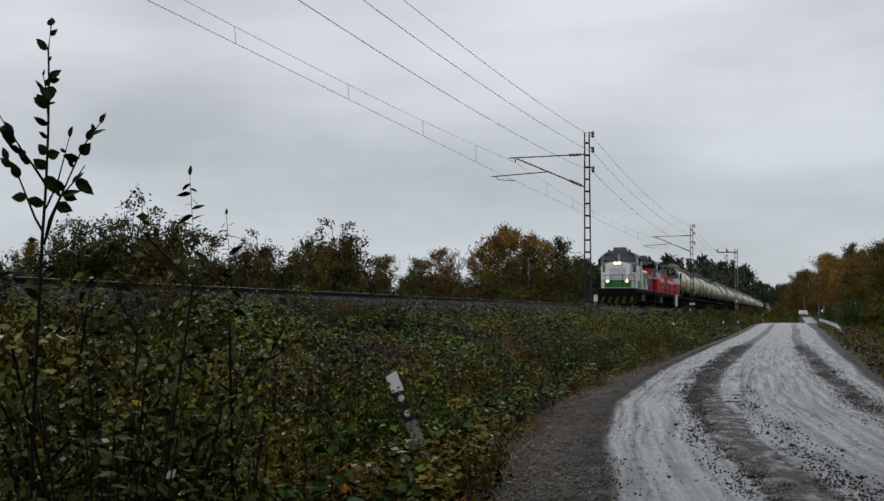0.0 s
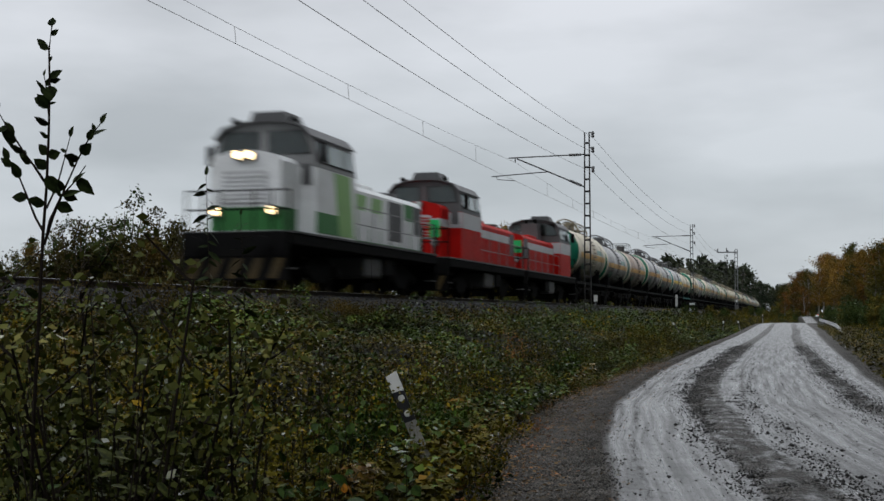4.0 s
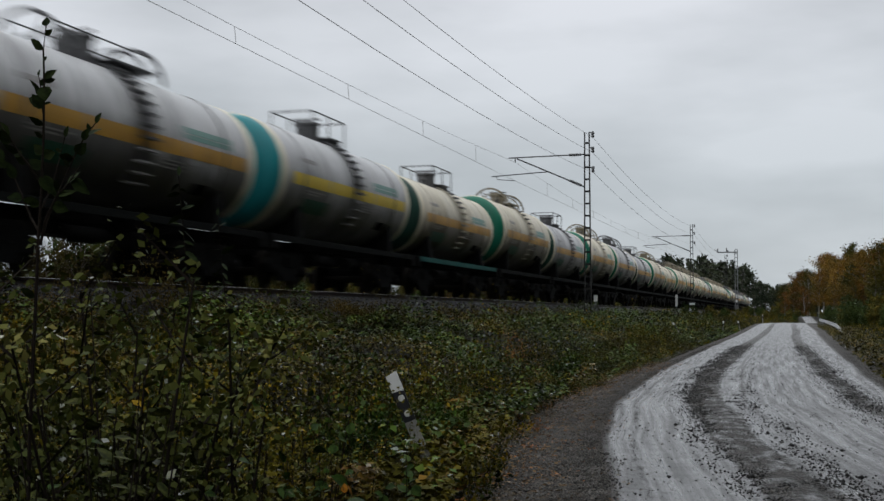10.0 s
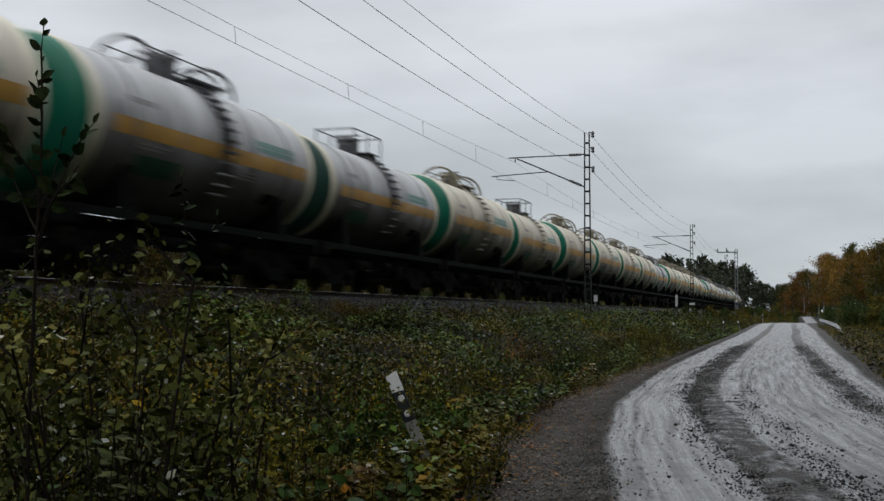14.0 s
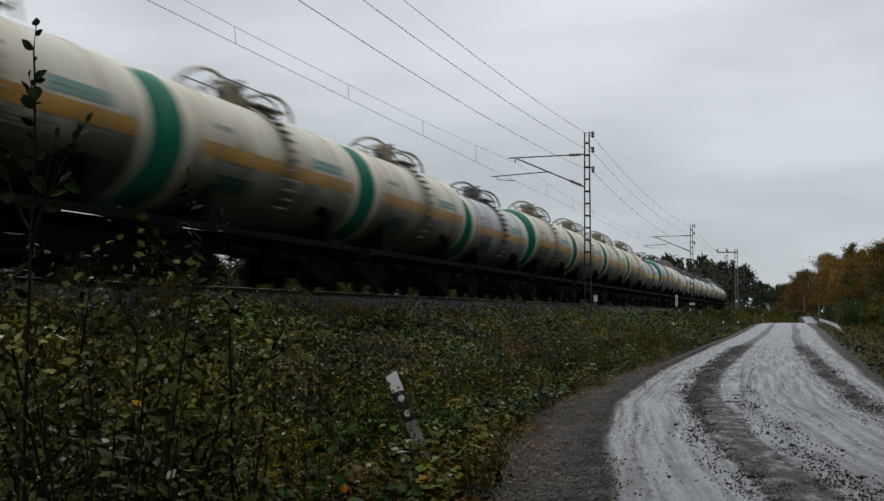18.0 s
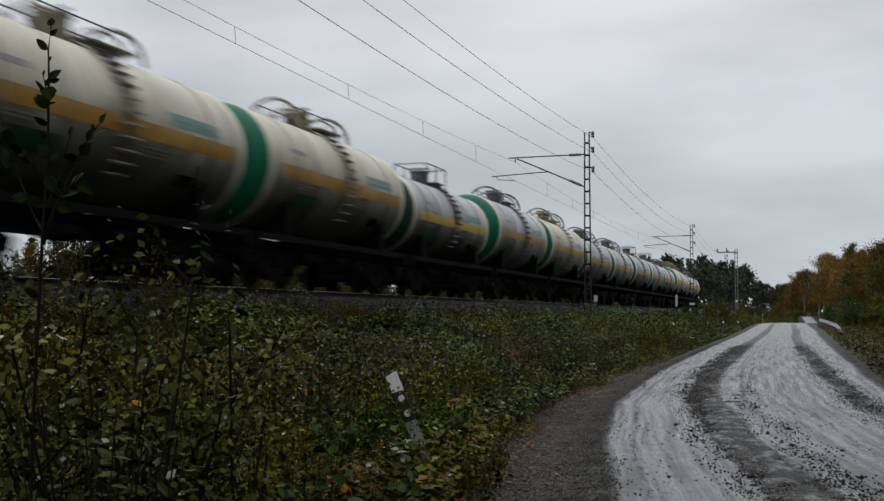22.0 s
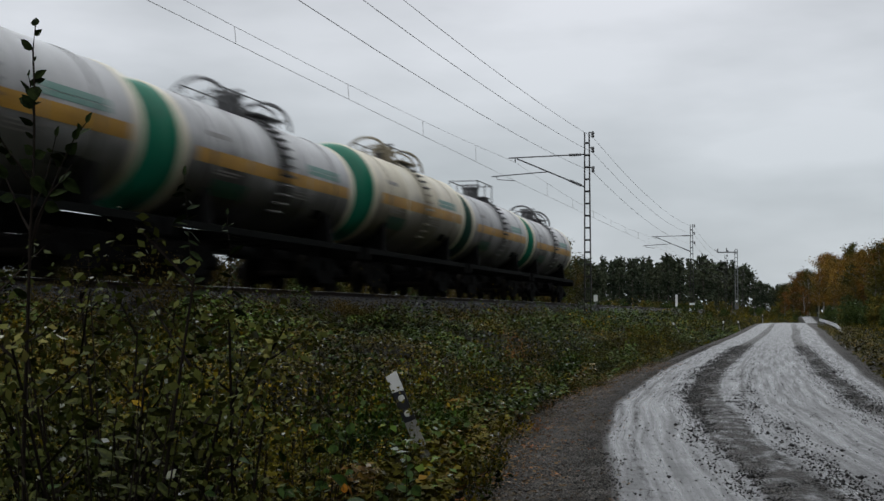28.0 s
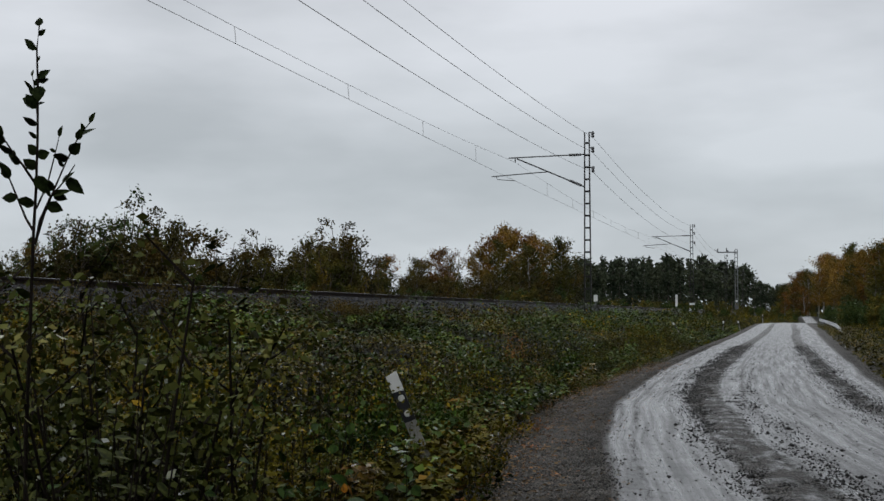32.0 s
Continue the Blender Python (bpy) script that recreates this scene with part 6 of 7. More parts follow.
def build_saplings():
    out = {}
    d = 3.6
    x, y, z = ahead(-0.322, d)
    spot = Matrix.Translation((x, y, z)) @ Matrix.Rotation(radians(YAW), 4, "Z")
    # heights over the foot; the eye is EYE - z above it
    q = lambda px, rise, dy=0.0: (px * d, dy, EYE - z + rise * d)
    out["tall"] = t = thing("aspen_sapling", "slender sapling with dark green serrated leaves", "sapling", spot, "saplings by the road")
    rng = random.Random(4)
    def shoot(name, r, pts, leaves):
        """A stem through points, and its leaves: place along it, way of the tip (degrees from right, anticlockwise), length, width."""
        pts = [Vector(p) for p in pts]
        part(name, tubed(pts, r, 6, r * 0.35), M_TWIG, t)
        for u, way, size, wide in leaves:
            v = min(u, 0.999) * (len(pts) - 1)
            p = pts[int(v)].lerp(pts[int(v) + 1], v - int(v))
            m = Matrix.Translation(p) @ Matrix.Rotation(-radians(way), 4, "Y") @ Matrix.Rotation(radians(-90), 4, "Z") @ Matrix.Rotation(radians(rng.uniform(35, 110)), 4, "Y") @ Matrix.Rotation(radians(rng.uniform(-22, 22)), 4, "X")
            part("leaf", LEAF, None, t, at=m @ Matrix.Diagonal((size * wide * 1.12, size * 1.08, size, 1)))
    shoot("stem", 0.0062, [(-0.030, 0, -0.05), q(-0.006, -0.10), q(-0.0025, 0.0), q(-0.0005, 0.064), q(0.0016, 0.102), q(0.0027, 0.145), q(0.0028, 0.187), q(0.0018, 0.215), q(0.0038, 0.2345)],
          ((0.28, 175, 0.055, 0.9), (0.46, 178, 0.06, 0.8), (0.53, 300, 0.055, 1.25), (0.545, 145, 0.045, 1.0), (0.575, 20, 0.035, 1.3), (0.58, 140, 0.042, 1.0), (0.62, 165, 0.035, 0.8), (0.65, 142, 0.045, 0.8), (0.69, 130, 0.05, 1.0), (0.70, 155, 0.055, 0.9), (0.70, 15, 0.02, 0.8), (0.745, 278, 0.045, 1.35), (0.76, 10, 0.03, 0.9), (0.77, 32, 0.042, 0.8), (0.83, 78, 0.02, 0.8), (0.875, 148, 0.058, 0.62), (0.95, 38, 0.028, 0.8), (0.999, 95, 0.026, 1.5)))
    shoot("branch", 0.0042, [q(-0.001, 0.068), q(-0.0085, 0.078, 0.02), q(-0.018, 0.099, 0.03), q(-0.0245, 0.1125, 0.04), q(-0.034, 0.127, 0.05)],
          ((0.45, 178, 0.044, 1.0), (0.72, 115, 0.05, 0.8), (0.9, 150, 0.045, 0.8), (0.999, 120, 0.04, 0.8)))
    shoot("branch", 0.0042, [q(0.0, 0.107), q(-0.007, 0.1195, -0.02), q(-0.0138, 0.129, -0.03), q(-0.019, 0.1383, -0.04), q(-0.026, 0.149, -0.05), q(-0.034, 0.1625, -0.05)],
          ((0.25, 160, 0.042, 1.0), (0.36, 145, 0.032, 1.0), (0.42, 150, 0.05, 0.9), (0.6, 148, 0.055, 1.0), (0.66, 128, 0.055, 0.9), (0.8, 190, 0.035, 0.8), (0.999, 95, 0.03, 0.8)))
    shoot("branch", 0.0042, [q(0.001, 0.056), q(0.0064, 0.075, -0.02), q(0.0158, 0.0938, -0.03), q(0.0266, 0.106, -0.03), q(0.0355, 0.1194, -0.03)],
          ((0.42, 340, 0.045, 1.1), (0.5, 105, 0.036, 0.7), (0.52, 15, 0.055, 0.6), (0.55, 332, 0.04, 1.0), (0.72, 60, 0.046, 1.0), (0.8, 318, 0.066, 0.75)))
    shoot("branch", 0.0042, [q(0.0015, 0.059), q(0.005, 0.08, 0.03), q(0.0118, 0.102, 0.05), q(0.0212, 0.126, 0.06), q(0.0307, 0.145, 0.06), q(0.04, 0.157, 0.06)],
          ((0.42, 170, 0.045, 1.2), (0.56, 135, 0.03, 1.0), (0.62, 165, 0.042, 1.3), (0.66, 45, 0.045, 1.1), (0.78, 60, 0.04, 0.8), (0.82, 38, 0.05, 0.8), (0.9, 110, 0.022, 0.8), (0.999, 50, 0.036, 0.8)))
    shoot("branch", 0.0034, [q(0.002, 0.0856), q(0.0064, 0.107, 0.05), q(0.01, 0.1289, 0.07), q(0.0145, 0.1478, 0.07)],
          ((0.35, 165, 0.03, 1.0), (0.7, 0, 0.042, 0.7), (0.76, 165, 0.022, 0.8), (0.97, 62, 0.034, 0.8)))
    shoot("branch", 0.003, [q(0.0026, 0.161), q(-0.001, 0.1748, 0.02), q(-0.0022, 0.188, 0.02), q(-0.0038, 0.195, 0.02)],
          ((0.45, 150, 0.034, 0.8), (0.55, 155, 0.044, 0.7), (0.62, 60, 0.03, 0.8), (0.97, 100, 0.022, 0.8)))
    for nm, b, rise, dd, seed, n in (("mid", -0.199, 0.112, 6.0, 7, 50), ("low", -0.168, 0.080, 6.4, 9, 50)):
        x, y, z = ahead(b, dd)
        sp = Matrix.Translation((x, y, z)) @ Matrix.Rotation(radians(YAW), 4, "Z")
        top = EYE - z + rise * dd
        main = [(0.05, 0, -0.05), (0.03, 0, top * 0.35), (0.015, 0, top * 0.7), (-0.04, 0, top)]
        out[nm] = sapling("willowherb", "tall thin herb stem with narrow leaves", sp, [(main, 0.0045), ([(0, 0, top * 0.45), (0.05, 0.02, top * 0.6), (0.09, 0.03, top * 0.72)], 0.003)], (n, 7), seed, 0.075, "tall herbs by the road", NARROW)
    # shrubs whose leaves stand close to the lens
    for i, (b, dd, top, n) in enumerate(((-0.285, 3.4, 1.80, 85), (-0.255, 3.9, 1.70, 70), (-0.34, 4.2, 1.5, 55), (-0.30, 4.9, 1.45, 55), (-0.22, 4.3, 1.12, 50), (-0.16, 4.6, 1.02, 50), (-0.10, 5.2, 0.9, 45), (-0.25, 5.6, 1.35, 50), (-0.36, 3.2, 1.2, 50))):
        x, y, z = ahead(b, dd)
        rng = random.Random(50 + i)
        stems, leaves = [], []
        for k in range(6):
            a = rng.uniform(0, 6.283)
            hh = (top - z) * rng.uniform(0.6, 1.0)
            lean = rng.uniform(0.05, 0.32)
            stems.append(([(0.03 * math.cos(a), 0.03 * math.sin(a), -0.05), (lean * 0.5 * math.cos(a), lean * 0.5 * math.sin(a), hh * 0.55), (lean * math.cos(a), lean * math.sin(a), hh)], 0.006))
            leaves.append(n // 5)
        sapling("willow_shrub", "low willow shrub with grey-green leaves on the verge", Matrix.Translation((x, y, z)), stems, leaves, 70 + i, 0.06, "willow shrubs on the verge", WILLOW)
    # twiggy young birches with small yellow-green leaves
    rng = np.random.default_rng(31)
    young = [tree_thing("young_birch", tree_meshes("bush", 90 + i, 1.0, 2000, 0.0215, M_TWIG, (M_YHERB, M_HERB, M_YHERB)[i]), ("twiggy young birch with small yellowing leaves", "twiggy young willow with small dark leaves", "twiggy young birch with small yellowing leaves")[i], "shrub", "young shrubs on the verge") for i in range(3) if i != 1]
    young[1:1] = [tree_thing("young_birch", tree_meshes("bush", 91, 1.0, 3000, 0.0175, M_TWIG, M_WILLOW), "twiggy young willow with small grey-green leaves", "shrub", "young shrubs on the verge")]
    young.append(tree_thing("young_birch", tree_meshes("bush", 97, 1.0, 2200, 0.045, M_TWIG, M_GHERB), "dense fresh green raspberry shrub on the bank", "shrub", "young shrubs on the verge"))
    places = []
    for b, dd, h, k in ((-0.290, 4.0, 2.02, 1), (-0.262, 4.2, 2.05, 1), (-0.238, 4.5, 1.85, 1), (-0.21, 5.0, 1.65, 0), (-0.322, 4.5, 1.9, 1), (-0.275, 4.9, 2.05, 1), (-0.25, 3.6, 1.6, 1), (0.020, 9.9, 0.55, 3), (0.030, 10.0, 0.6, 1), (0.034, 9.6, 0.55, 3), (-0.03, 13.5, 1.0, 3), (0.00, 15.5, 0.9, 3), (0.03, 17.5, 1.1, 3), (0.055, 21, 1.2, 3), (0.012, 19, 0.9, 0), (0.078, 20, 1.3, 0), (0.085, 22, 1.2, 0), (0.10, 28, 1.2, 3), (0.12, 26, 1.3, 2), (-0.06, 12, 1.0, 3), (-0.11, 11, 1.1, 2), (0.145, 36, 1.4, 3), (0.165, 48, 1.6, 0), (0.18, 60, 1.6, 2), (-0.30, 5.2, 1.35, 0), (-0.24, 4.6, 1.15, 0), (-0.20, 5.0, 1.25, 1), (-0.155, 5.4, 1.1, 0), (-0.27, 6.6, 1.5, 1), (-0.19, 7.0, 1.3, 2), (-0.12, 6.0, 0.95, 2), (-0.08, 6.6, 0.85, 0), (-0.34, 6.2, 1.5, 2), (-0.13, 8.2, 1.2, 0), (-0.06, 8.8, 0.9, 1), (-0.33, 4.3, 1.2, 0), (0.05, 15, 1.3, 0), (0.075, 18, 1.4, 2), (0.10, 23, 1.5, 1), (0.035, 13, 1.0, 2), (0.13, 30, 1.5, 0), (0.15, 40, 1.6, 2), (-0.004, 9.4, 0.62, 0), (0.018, 9.8, 0.6, 1), (-0.03, 9.9, 0.75, 2), (0.03, 11.2, 0.7, 0), (-0.05, 7.4, 0.8, 1), (-0.075, 9.5, 1.0, 2), (0.06, 13, 0.8, 1), (0.09, 16.5, 1.1, 0)):
        x, y, z = ahead(b, dd)
        places.append((x, y, z, h, k))
    stand_of(young, places, rng)
    # broad-leaved seedlings low by the road, and one that has turned orange
    for i, (b, dd, top, n, shape) in enumerate(((-0.083, 5.0, 1.02, 12, BROAD), (-0.155, 5.0, 1.12, 12, BROAD), (-0.12, 4.6, 0.95, 12, BROAD), (-0.065, 6.2, 0.85, 12, BROAD), (-0.03, 7.0, 0.75, 12, BROAD), (-0.20, 4.2, 1.05, 12, BROAD), (-0.28, 3.9, 1.2, 12, BROAD), (-0.33, 3.6, 1.1, 14, BROAD), (-0.10, 7.6, 1.0, 12, BROAD), (-0.13, 5.8, 0.9, 10, BROAD), (-0.088, 4.9, 0.80, 9, ORANGE), (-0.074, 5.2, 0.74, 7, ORANGE))):
        x, y, z = ahead(b, dd)
        hh = top - z
        sapling("broadleaf_seedling", "low seedling with broad green leaves" if shape is BROAD else "low seedling with orange autumn leaves", Matrix.Translation((x, y, z)) @ Matrix.Rotation(1.3 * i, 4, "Z"), [([(0, 0, -0.05), (0.02, 0.01, hh * 0.5), (0.05, 0, hh)], 0.005), ([(0.02, 0, hh * 0.4), (-0.08, 0.06, hh * 0.7), (-0.12, 0.08, hh * 0.85)], 0.003)], (n, n // 2), 130 + i, 0.075, "seedlings by the road", shape)
    return out


LEAF, NARROW, WILLOW = leaf_shape(1.0, 0.66), leaf_shape(1.0, 0.34), leaf_shape(1.0, 0.50, M_WILLOW)
BROAD, ORANGE = leaf_shape(1.0, 0.80, M_BROAD), leaf_shape(1.0, 0.70, M_ORANGE)
build_undergrowth()
PLANTS = build_saplings()
# ---- posts, guardrail, pole, car, stones ----
def cyl(r, z0, z1, n=12):
    return lathe([(z0, 0), (z0, r), (z1, r), (z1, 0)], n, "z")


def marker_post(spot, tall=1.1):
    p = thing("marker_post", "leaning white and black plastic roadside marker post", "marker post", spot, "roadside marker posts")
    part("shaft", prism([(-0.05, 0), (0.05, 0), (0.05, tall * 0.62), (-0.05, tall * 0.62)], -0.012, 0.012), M_SHAFT, p, "grimy grey-white shaft")
    part("black_band", boxed(-0.052, 0.052, -0.014, 0.014, tall * 0.62, tall * 0.86, bevel=0.004), M_PLASTIC, p, "black band")
    part("cap", prism([(-0.052, tall * 0.86), (0.052, tall * 0.845), (0.052, tall), (-0.052, tall * 0.985)], -0.014, 0.014), M_POST, p, "white cap")
    for z in (0.68, 0.80):
        part("reflector", lathe([(-0.02, 0), (-0.02, 0.027), (-0.014, 0.03), (-0.014, 0)], 14), M_LENS, p, "round grey reflector", at=pose(0.004, 0.0, tall * z))
    return p


def build_posts():
    x, y, z = ahead(0.0005, 10.8)
    marker_post(Matrix.Translation((x, y, z - 0.05)) @ Matrix.Rotation(radians(YAW), 4, "Z") @ Matrix.Rotation(radians(-22.5), 4, "Y"), 1.18)
    for b, d, lean in ((0.2258, 105, 3), (0.2403, 120, -14), (0.258, 150, 0), (0.1945, 74, -35)):
        x, y, z = ahead(b, d)
        marker_post(Matrix.Translation((x, y, z + 0.1)) @ Matrix.Rotation(radians(YAW), 4, "Z") @ Matrix.Rotation(radians(lean), 4, "Y"), 1.15)
    for x, y, z0, z1, nm in ((-11.1, 72.5, 2.25, 2.62, "small white plate on a thin trackside post"), (-11.35, 128.0, 2.3, 3.5, "narrow white board on a trackside post")):
        g = float(height(x, y))
        s = thing("track_sign", nm, "sign", pose(x, y, g), "trackside signs")
        part("post", cyl(0.03, 0, z1 - g), M_STEEL, s)
        part("board", boxed(-0.11, 0.11, -0.035, -0.015, z0 - g, z1 - g, bevel=0.004), M_POST, s, "white board")


def build_feeder_pole():
    x, y, z = ahead(0.2372, 200)
    p = thing("feeder_pole", "dark steel lattice pole with a switch beam", "pole", pose(x, y, z))
    top = 11.9 - z
    for sx in (-1, 1):
        part("leg", boxed(sx * 0.2 - 0.05, sx * 0.2 + 0.05, -0.08, 0.08, -0.3, top), M_STEEL, p)
    rung = mesh_of("batten", boxed(-0.16, 0.16, -0.05, 0.05, -0.05, 0.05), M_STEEL)
    for k in range(17):
        part("batten", rung, None, p, at=pose(0, 0, 0.5 + k * 0.66))
    part("beam", boxed(-2.9, 0.3, -0.08, 0.08, top - 0.5, top - 0.3), M_STEEL, p, "horizontal beam")
    for k, (dx, hgt) in enumerate(((-2.9, 0.5), (-1.5, 0.65), (-1.3, 0.3))):
        part("insulator", lathe([(0, 0.05)] + [(hgt * (i + 0.5 * j) / 5, (0.06, 0.12)[j]) for i in range(5) for j in (0, 1)] + [(hgt, 0.03)], 10, "z"), M_DGREY, p, at=pose(dx, 0, top - 0.3))
    part("switch_arm", tubed(((-2.9, 0, top - 0.35), (-3.4, 0, top + 0.1)), 0.05), M_STEEL, p)
    part("cabinet", boxed(-0.3, 0.3, -0.35, -0.09, 1.2, 2.1, bevel=0.02), M_DGREY, p, "grey switch cabinet")
    part("warning_plate", boxed(-0.15, 0.15, -0.10, -0.085, 2.6, 2.9), M_POST, p, "small white plate")


def build_guardrail():
    g = thing("guardrail", "galvanised steel guardrail with posts beside the road", "guardrail", kind="structure")
    ys = [101.5, 104, 106, 110, 116, 124, 134, 146, 160, 176, 192]
    prof = [(-0.03, -0.15), (0.02, -0.13), (0.03, -0.07), (-0.02, -0.02), (-0.02, 0.02), (0.03, 0.07), (0.02, 0.13), (-0.03, 0.15), (-0.045, 0.13), (-0.045, -0.13)]
    bm, rings = bmesh.new(), []
    for y in ys:
        x = float(road_right(y)) + 0.45 + 0.4 * max(0, (110 - y) / 10) ** 2
        z = float(road_z(y)) + (0.50 if y > 108 else 0.50 - (108 - y) * 0.06)
        rings.append([bm.verts.new((x - u, y, z + v)) for u, v in prof])
    for a, b in zip(rings, rings[1:]):
        for k in range(len(prof)):
            bm.faces.new((a[k], a[(k + 1) % len(prof)], b[(k + 1) % len(prof)], b[k]))
    bm.faces.new(rings[0])
    bm.faces.new(rings[-1][::-1])
    bmesh.ops.recalc_face_normals(bm, faces=bm.faces)
    part("beam", bm, M_ZINC, g, "ribbed steel beam")
    post = mesh_of("post", boxed(-0.05, 0.05, -0.06, 0.06, -0.4, 0.70), M_STEEL)
    for k in range(22):
        y = 109 + 3.8 * k
        part("post", post, None, g, at=pose(float(road_right(y)) + 0.56, y, float(road_z(y)) - 0.17))


def build_car():
    c = thing("car", "small silver-white car with lit tail lamps driving off", "car")
    side = [(-2.2, 0.35), (2.1, 0.35), (2.2, 0.55), (2.15, 0.85), (1.2, 0.98), (0.45, 1.45), (-1.6, 1.5), (-2.1, 1.05), (-2.25, 0.6)]
    bm = prism(side, -0.86, 0.86, "x")
    bmesh.ops.bevel(bm, geom=list(bm.edges), offset=0.06, segments=2, profile=0.5, affect="EDGES")
    part("body", bm, M_CAR, c, smooth=50)
    part("rear_window", plate([(-0.65, -2.115, 1.05), (0.65, -2.115, 1.05), (0.58, -1.66, 1.46), (-0.58, -1.66, 1.46)], 0.012), M_GLASS, c, "rear window")
    part("windscreen", plate([(0.66, 1.14, 1.03), (-0.66, 1.14, 1.03), (-0.58, 0.50, 1.44), (0.58, 0.50, 1.44)], 0.012), M_GLASS, c, "windscreen")
    for sx in (-1, 1):
        q = [(sx * 0.865, -1.75, 1.02), (sx * 0.865, 0.95, 1.02), (sx * 0.865, 0.45, 1.38), (sx * 0.865, -1.55, 1.40)]
        part("side_window", plate(q if sx > 0 else q[::-1], 0.008), M_GLASS, c)
        part("tail_lamp", boxed(sx * 0.70 - 0.13, sx * 0.70 + 0.13, -2.30, -2.2, 0.72, 0.95, bevel=0.02), M_TAIL, c, "lit red tail lamp")
        part("mirror", boxed(*sorted((sx * 0.88, sx * 1.02)), 0.6, 0.75, 0.98, 1.1, bevel=0.02), M_CAR, c)
        for y in (-1.35, 1.35):
            w = part("wheel", lathe([(-0.1, 0), (-0.1, 0.2), (-0.09, 0.31), (0.09, 0.31), (0.1, 0.2), (0.1, 0)], 20, "x"), M_PLASTIC, c, at=pose(sx * 0.76, y, 0.31))
            part("rim", lathe([(0.0, 0.19), (0.11, 0.18), (0.115, 0)], 16, "x"), M_ZINC, w, at=Matrix.Identity(4) if sx > 0 else Matrix.Rotation(math.pi, 4, "Z"))
    part("rear_bumper", boxed(-0.82, 0.82, -2.33, -2.2, 0.42, 0.66, bevel=0.03), M_PLASTIC, c)
    part("tailgate_lamp", boxed(-0.3, 0.3, -1.72, -1.66, 1.465, 1.50), M_TAIL, c, "high red brake lamp")
    return c


def pebbles(name, label, xyz, size, mat, rng, category):
    """Rough little stones of eight faces each."""
    n = len(xyz)
    o = np.array([(1, 0, 0), (-1, 0, 0), (0, 1, 0), (0, -1, 0), (0, 0, 0.7), (0, 0, -0.7)], float)
    v = o[None] * rng.uniform(0.5, 1.25, (n, 6, 1)) * (size * rng.uniform(0.5, 1.5, n) ** 1.5)[:, None, None]
    a = rng.uniform(0, 6.283, n)
    c, s = np.cos(a)[:, None], np.sin(a)[:, None]
    v = np.stack([v[..., 0] * c - v[..., 1] * s, v[..., 0] * s + v[..., 1] * c, v[..., 2]], -1) + xyz[:, None]
    t = np.array([(0, 2, 4), (2, 1, 4), (1, 3, 4), (3, 0, 4), (2, 0, 5), (1, 2, 5), (3, 1, 5), (0, 3, 5)])
    f = (np.arange(n)[:, None, None] * 6 + t[None]).reshape(-1, 3)
    me = bpy.data.meshes.new(name)
    me.vertices.add(n * 6)
    me.vertices.foreach_set("co", v.astype(np.float32).ravel())
    me.loops.add(f.size)
    me.loops.foreach_set("vertex_index", f.astype(np.int32).ravel())
    me.polygons.add(len(f))
    me.polygons.foreach_set("loop_start", np.arange(0, f.size, 3, dtype=np.int32))
    me.update(calc_edges=True)
    me.materials.append(mat)
    return tagged(new(name, me), label, category, kind="stuff")


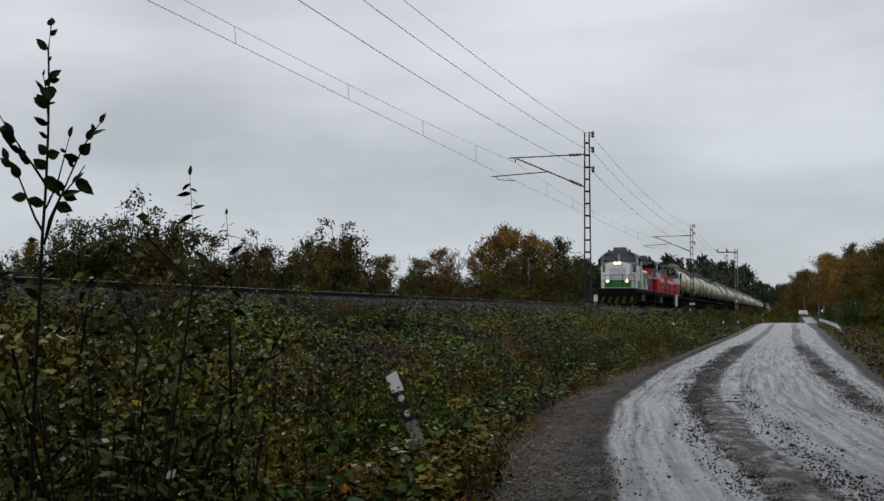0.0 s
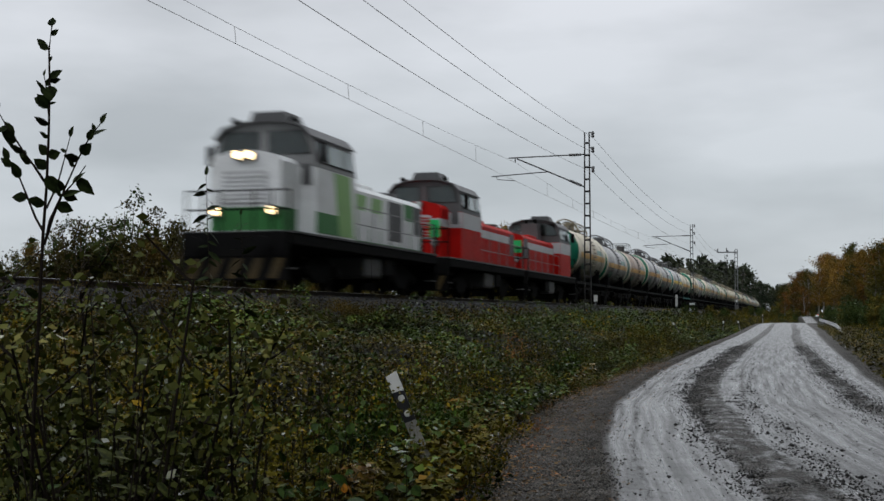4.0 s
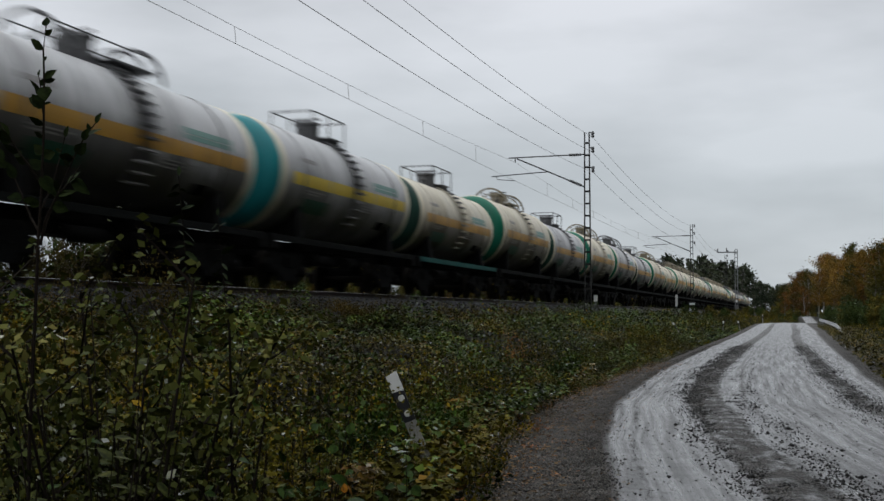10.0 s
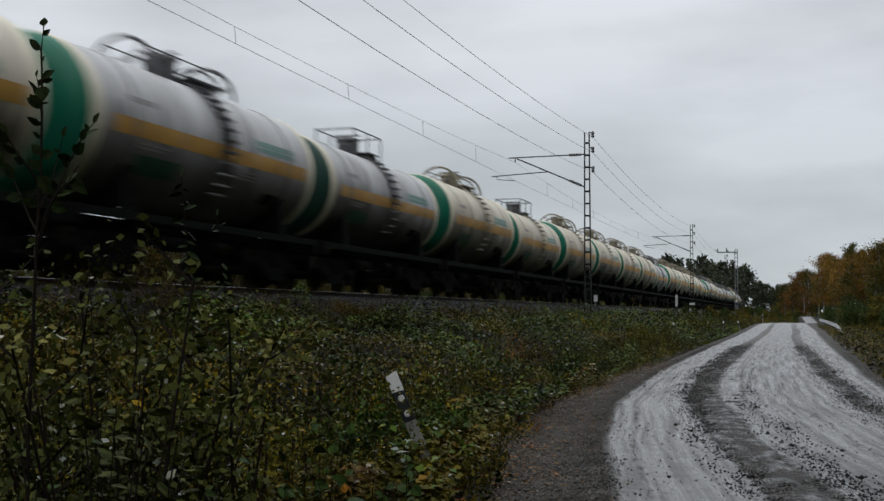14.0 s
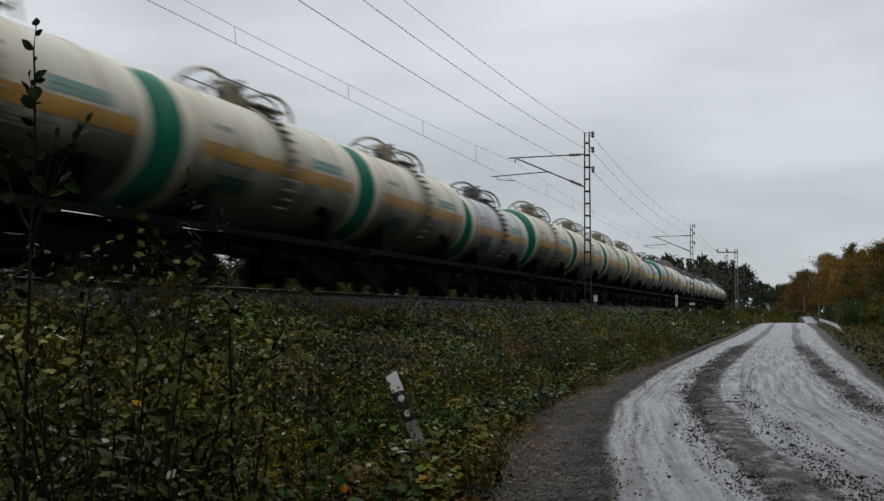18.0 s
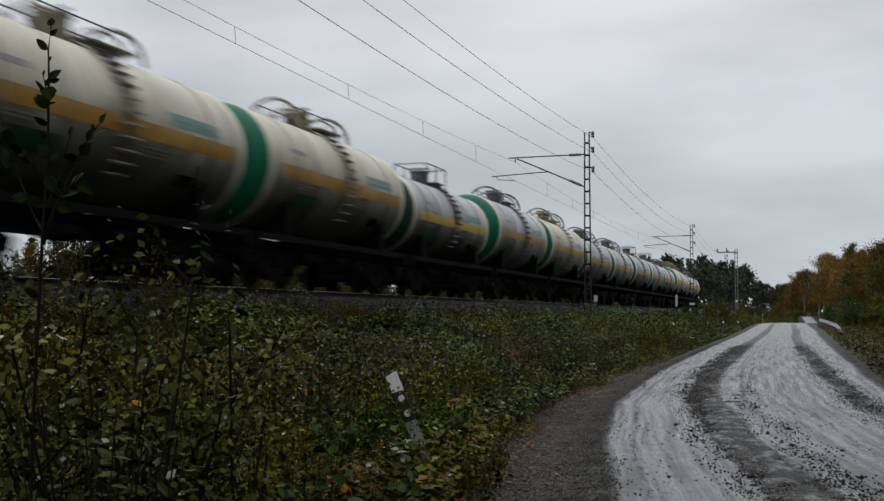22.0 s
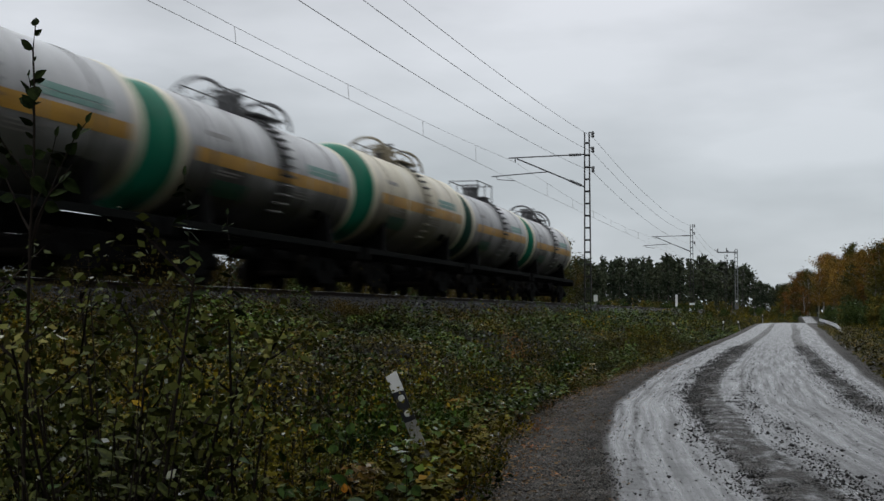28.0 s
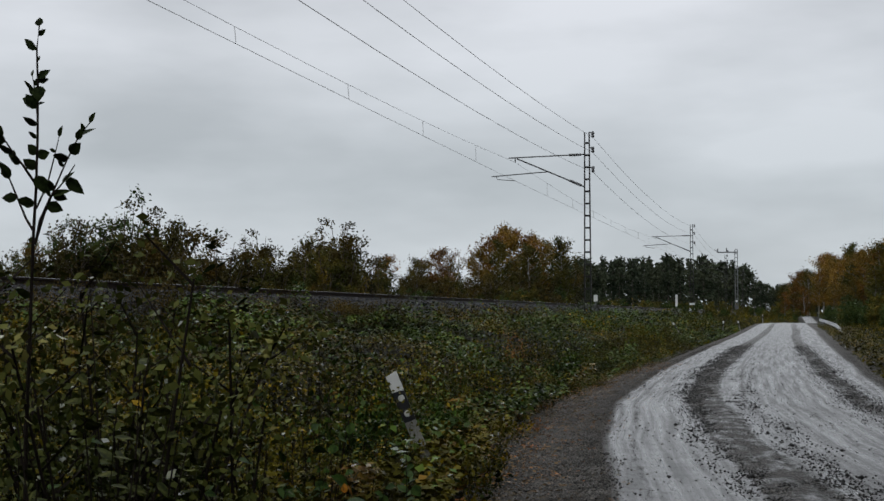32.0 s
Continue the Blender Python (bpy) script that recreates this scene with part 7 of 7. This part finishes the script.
def build_stones():
    rng = np.random.default_rng(8)
    n = 14000
    y = rng.uniform(0, 75, n)
    d = rng.uniform(0.9, 3.7, n)
    z = np.interp(d, (0, 1.95, 3.6), (1.93, 1.93, 1.0))
    pebbles("ballast_stones", "loose grey crushed stones of the track bed", np.column_stack([TRACK_X + d, y, z]), 0.045, M_STONE, rng, "ballast")
    # loose gravel on the road: along the dark ridges, thinner elsewhere
    def lay(label, n, far, lines, wide, stray, size, mat):
        y = 4 + far * rng.uniform(0, 1, n) ** 1.7
        u = np.where(rng.uniform(0, 1, n) < stray, rng.uniform(-0.02, 1.02, n), rng.choice(lines, n) + rng.normal(0, wide, n))
        grid = np.linspace(y.min(), y.max(), 80)
        table = np.array([np.interp(np.linspace(-0.05, 1.05, 111), (-0.05, 0.0, *LANES[0], 1.0, 1.05), (-0.05, *lanes(v), 1.05)) for v in grid])
        r = table[np.clip(np.searchsorted(grid, y), 0, 79), np.clip(((u + 0.05) * 100).astype(int), 0, 110)] + rng.uniform(-0.005, 0.005, n)
        keep = lumps(np.column_stack([u * 40, y]), 1.4, 3.3) + rng.uniform(-0.35, 0.35, n) > 0.42
        y, r = y[keep], r[keep]
        x = road_left(y) + (road_right(y) - road_left(y)) * r
        pebbles("road_gravel", label, np.column_stack([x, y, road_z(y) + 0.011 + 0.05 * np.sin(np.pi * np.clip(r, 0, 1))]), size, mat, rng, "gravel")
    lay("loose dark wet gravel lying on the road", 34000, 60, (0.0, 0.02, 0.11, 0.125, 0.14, 0.37, 0.40, 0.43, 0.76, 0.90, 0.95), 0.017, 0.10, 0.010, M_GRAVEL)
    lay("scattered larger dark stones on the road", 60000, 55, (0.13, 0.34, 0.35, 0.37, 0.40, 0.43, 0.44, 0.49, 0.74, 0.76, 0.79), 0.024, 0.06, 0.0105, M_DARKSTONE)
    lay("pale and brown grit of the gravel shoulder", 26000, 30, (0.0, 0.02, 0.05, 0.07, 0.10, 0.12, 0.14), 0.016, 0.0, 0.0105, M_GRAVEL)
    lay("pale wet grit scattered over the gravel", 20000, 42, (-0.01, 0.01, 0.03, 0.06, 0.09, 0.11, 0.125, 0.14, 0.38, 0.41, 0.77, 0.92, 0.96), 0.018, 0.03, 0.0078, M_GRIT)
    lay("dark clods of mud thrown up along the wheel tracks", 420, 40, (0.35, 0.36, 0.44, 0.49, 0.76), 0.02, 0.2, 0.028, M_DARKSTONE)
    n = 7500
    y = 5 + 34 * rng.uniform(0, 1, n) ** 1.3
    x = road_left(y) + rng.normal(0.15, 0.45, n)
    c = np.column_stack([x, y, np.maximum(height(x, y) + 0.10, road_z(y) + 0.02)])
    v = leaf_arrays(c, 0.05, rng, 0.6, 0.0).reshape(-1, 4, 3)
    v[..., 2] = c[:, None, 2] + (v[..., 2] - c[:, None, 2]) * 0.25
    tagged(new("fallen_leaves", leaf_mesh("fallen_leaves", v.reshape(-1, 3), M_DRY)), "brown and red fallen leaves on the gravel shoulder", "fallen leaves", kind="stuff")


build_posts()
build_feeder_pole()
build_guardrail()
CAR = build_car()
build_stones()


def motions():
    """Everything that moves."""
    for ob, y19, turn in MOVING:
        walk(ob, [(t, pose(TRACK_X, train_y(y19, t), RAIL_Z, 0, 0, turn)) for t in range(33)])
    # the car drives off over the crest and stays behind it
    walk(CAR, [(t, pose(x, y, float(road_z(y)), 0, 0, -3.5)) for t, x, y in ((0, 2.2, 274), (1, 2.9, 288), (2, 4.0, 303), (3, 5.3, 319), (4, 6.6, 336), (5, 7.0, 352), (6, 7.3, 366), (8, 7.4, 372), (32, 7.4, 372))])
    # plants swaying in the train's wind: seconds and lean in degrees
    spot = PLANTS["tall"].matrix_basis.copy()
    rest = (0, 0), (1, 0.08), (2, -0.08), (3, -0.04), (5, 0.1), (6, -0.04), (7, -0.15), (8, -0.19), (9, -0.19), (10, -0.34), (11, -0.26), (12, -0.41), (13, -0.30), (14, -0.49), (15.5, -0.3), (17, -0.56), (18, -1.0), (19, -1.65), (20, -0.94), (21, -0.49), (22, 0), (23, -0.41), (24, -0.23), (25, -0.45), (26.5, -0.6), (28, -1.05), (29, -0.71), (30, -0.11), (31, -1.09), (32, -0.79)
    walk(PLANTS["tall"], [(t, spot @ Matrix.Rotation(radians(a), 4, "Y")) for t, a in rest])
    for name, size, lag in (("mid", 2.2, 0.3), ("low", 2.6, 0.0)):
        spot = PLANTS[name].matrix_basis.copy()
        # the gust behind the last wagon bows them over
        bow = lambda t: float(np.interp(t, (31.0, 31.2, 31.4, 31.6, 31.8, 32.0), (0, 20, 14, 17, 24, 25)))
        walk(PLANTS[name], [(t, spot @ Matrix.Rotation(radians(-bow(t)), 4, "X") @ Matrix.Rotation(radians(size * (math.sin(1.7 * t + lag) * (0.35 if t < 4 else 1.0) + 0.5 * min(1, t / 8))), 4, "Y")) for t in [0.5 * k for k in range(63)] + [31.2, 31.4, 31.6, 31.8, 32.0]])


motions()
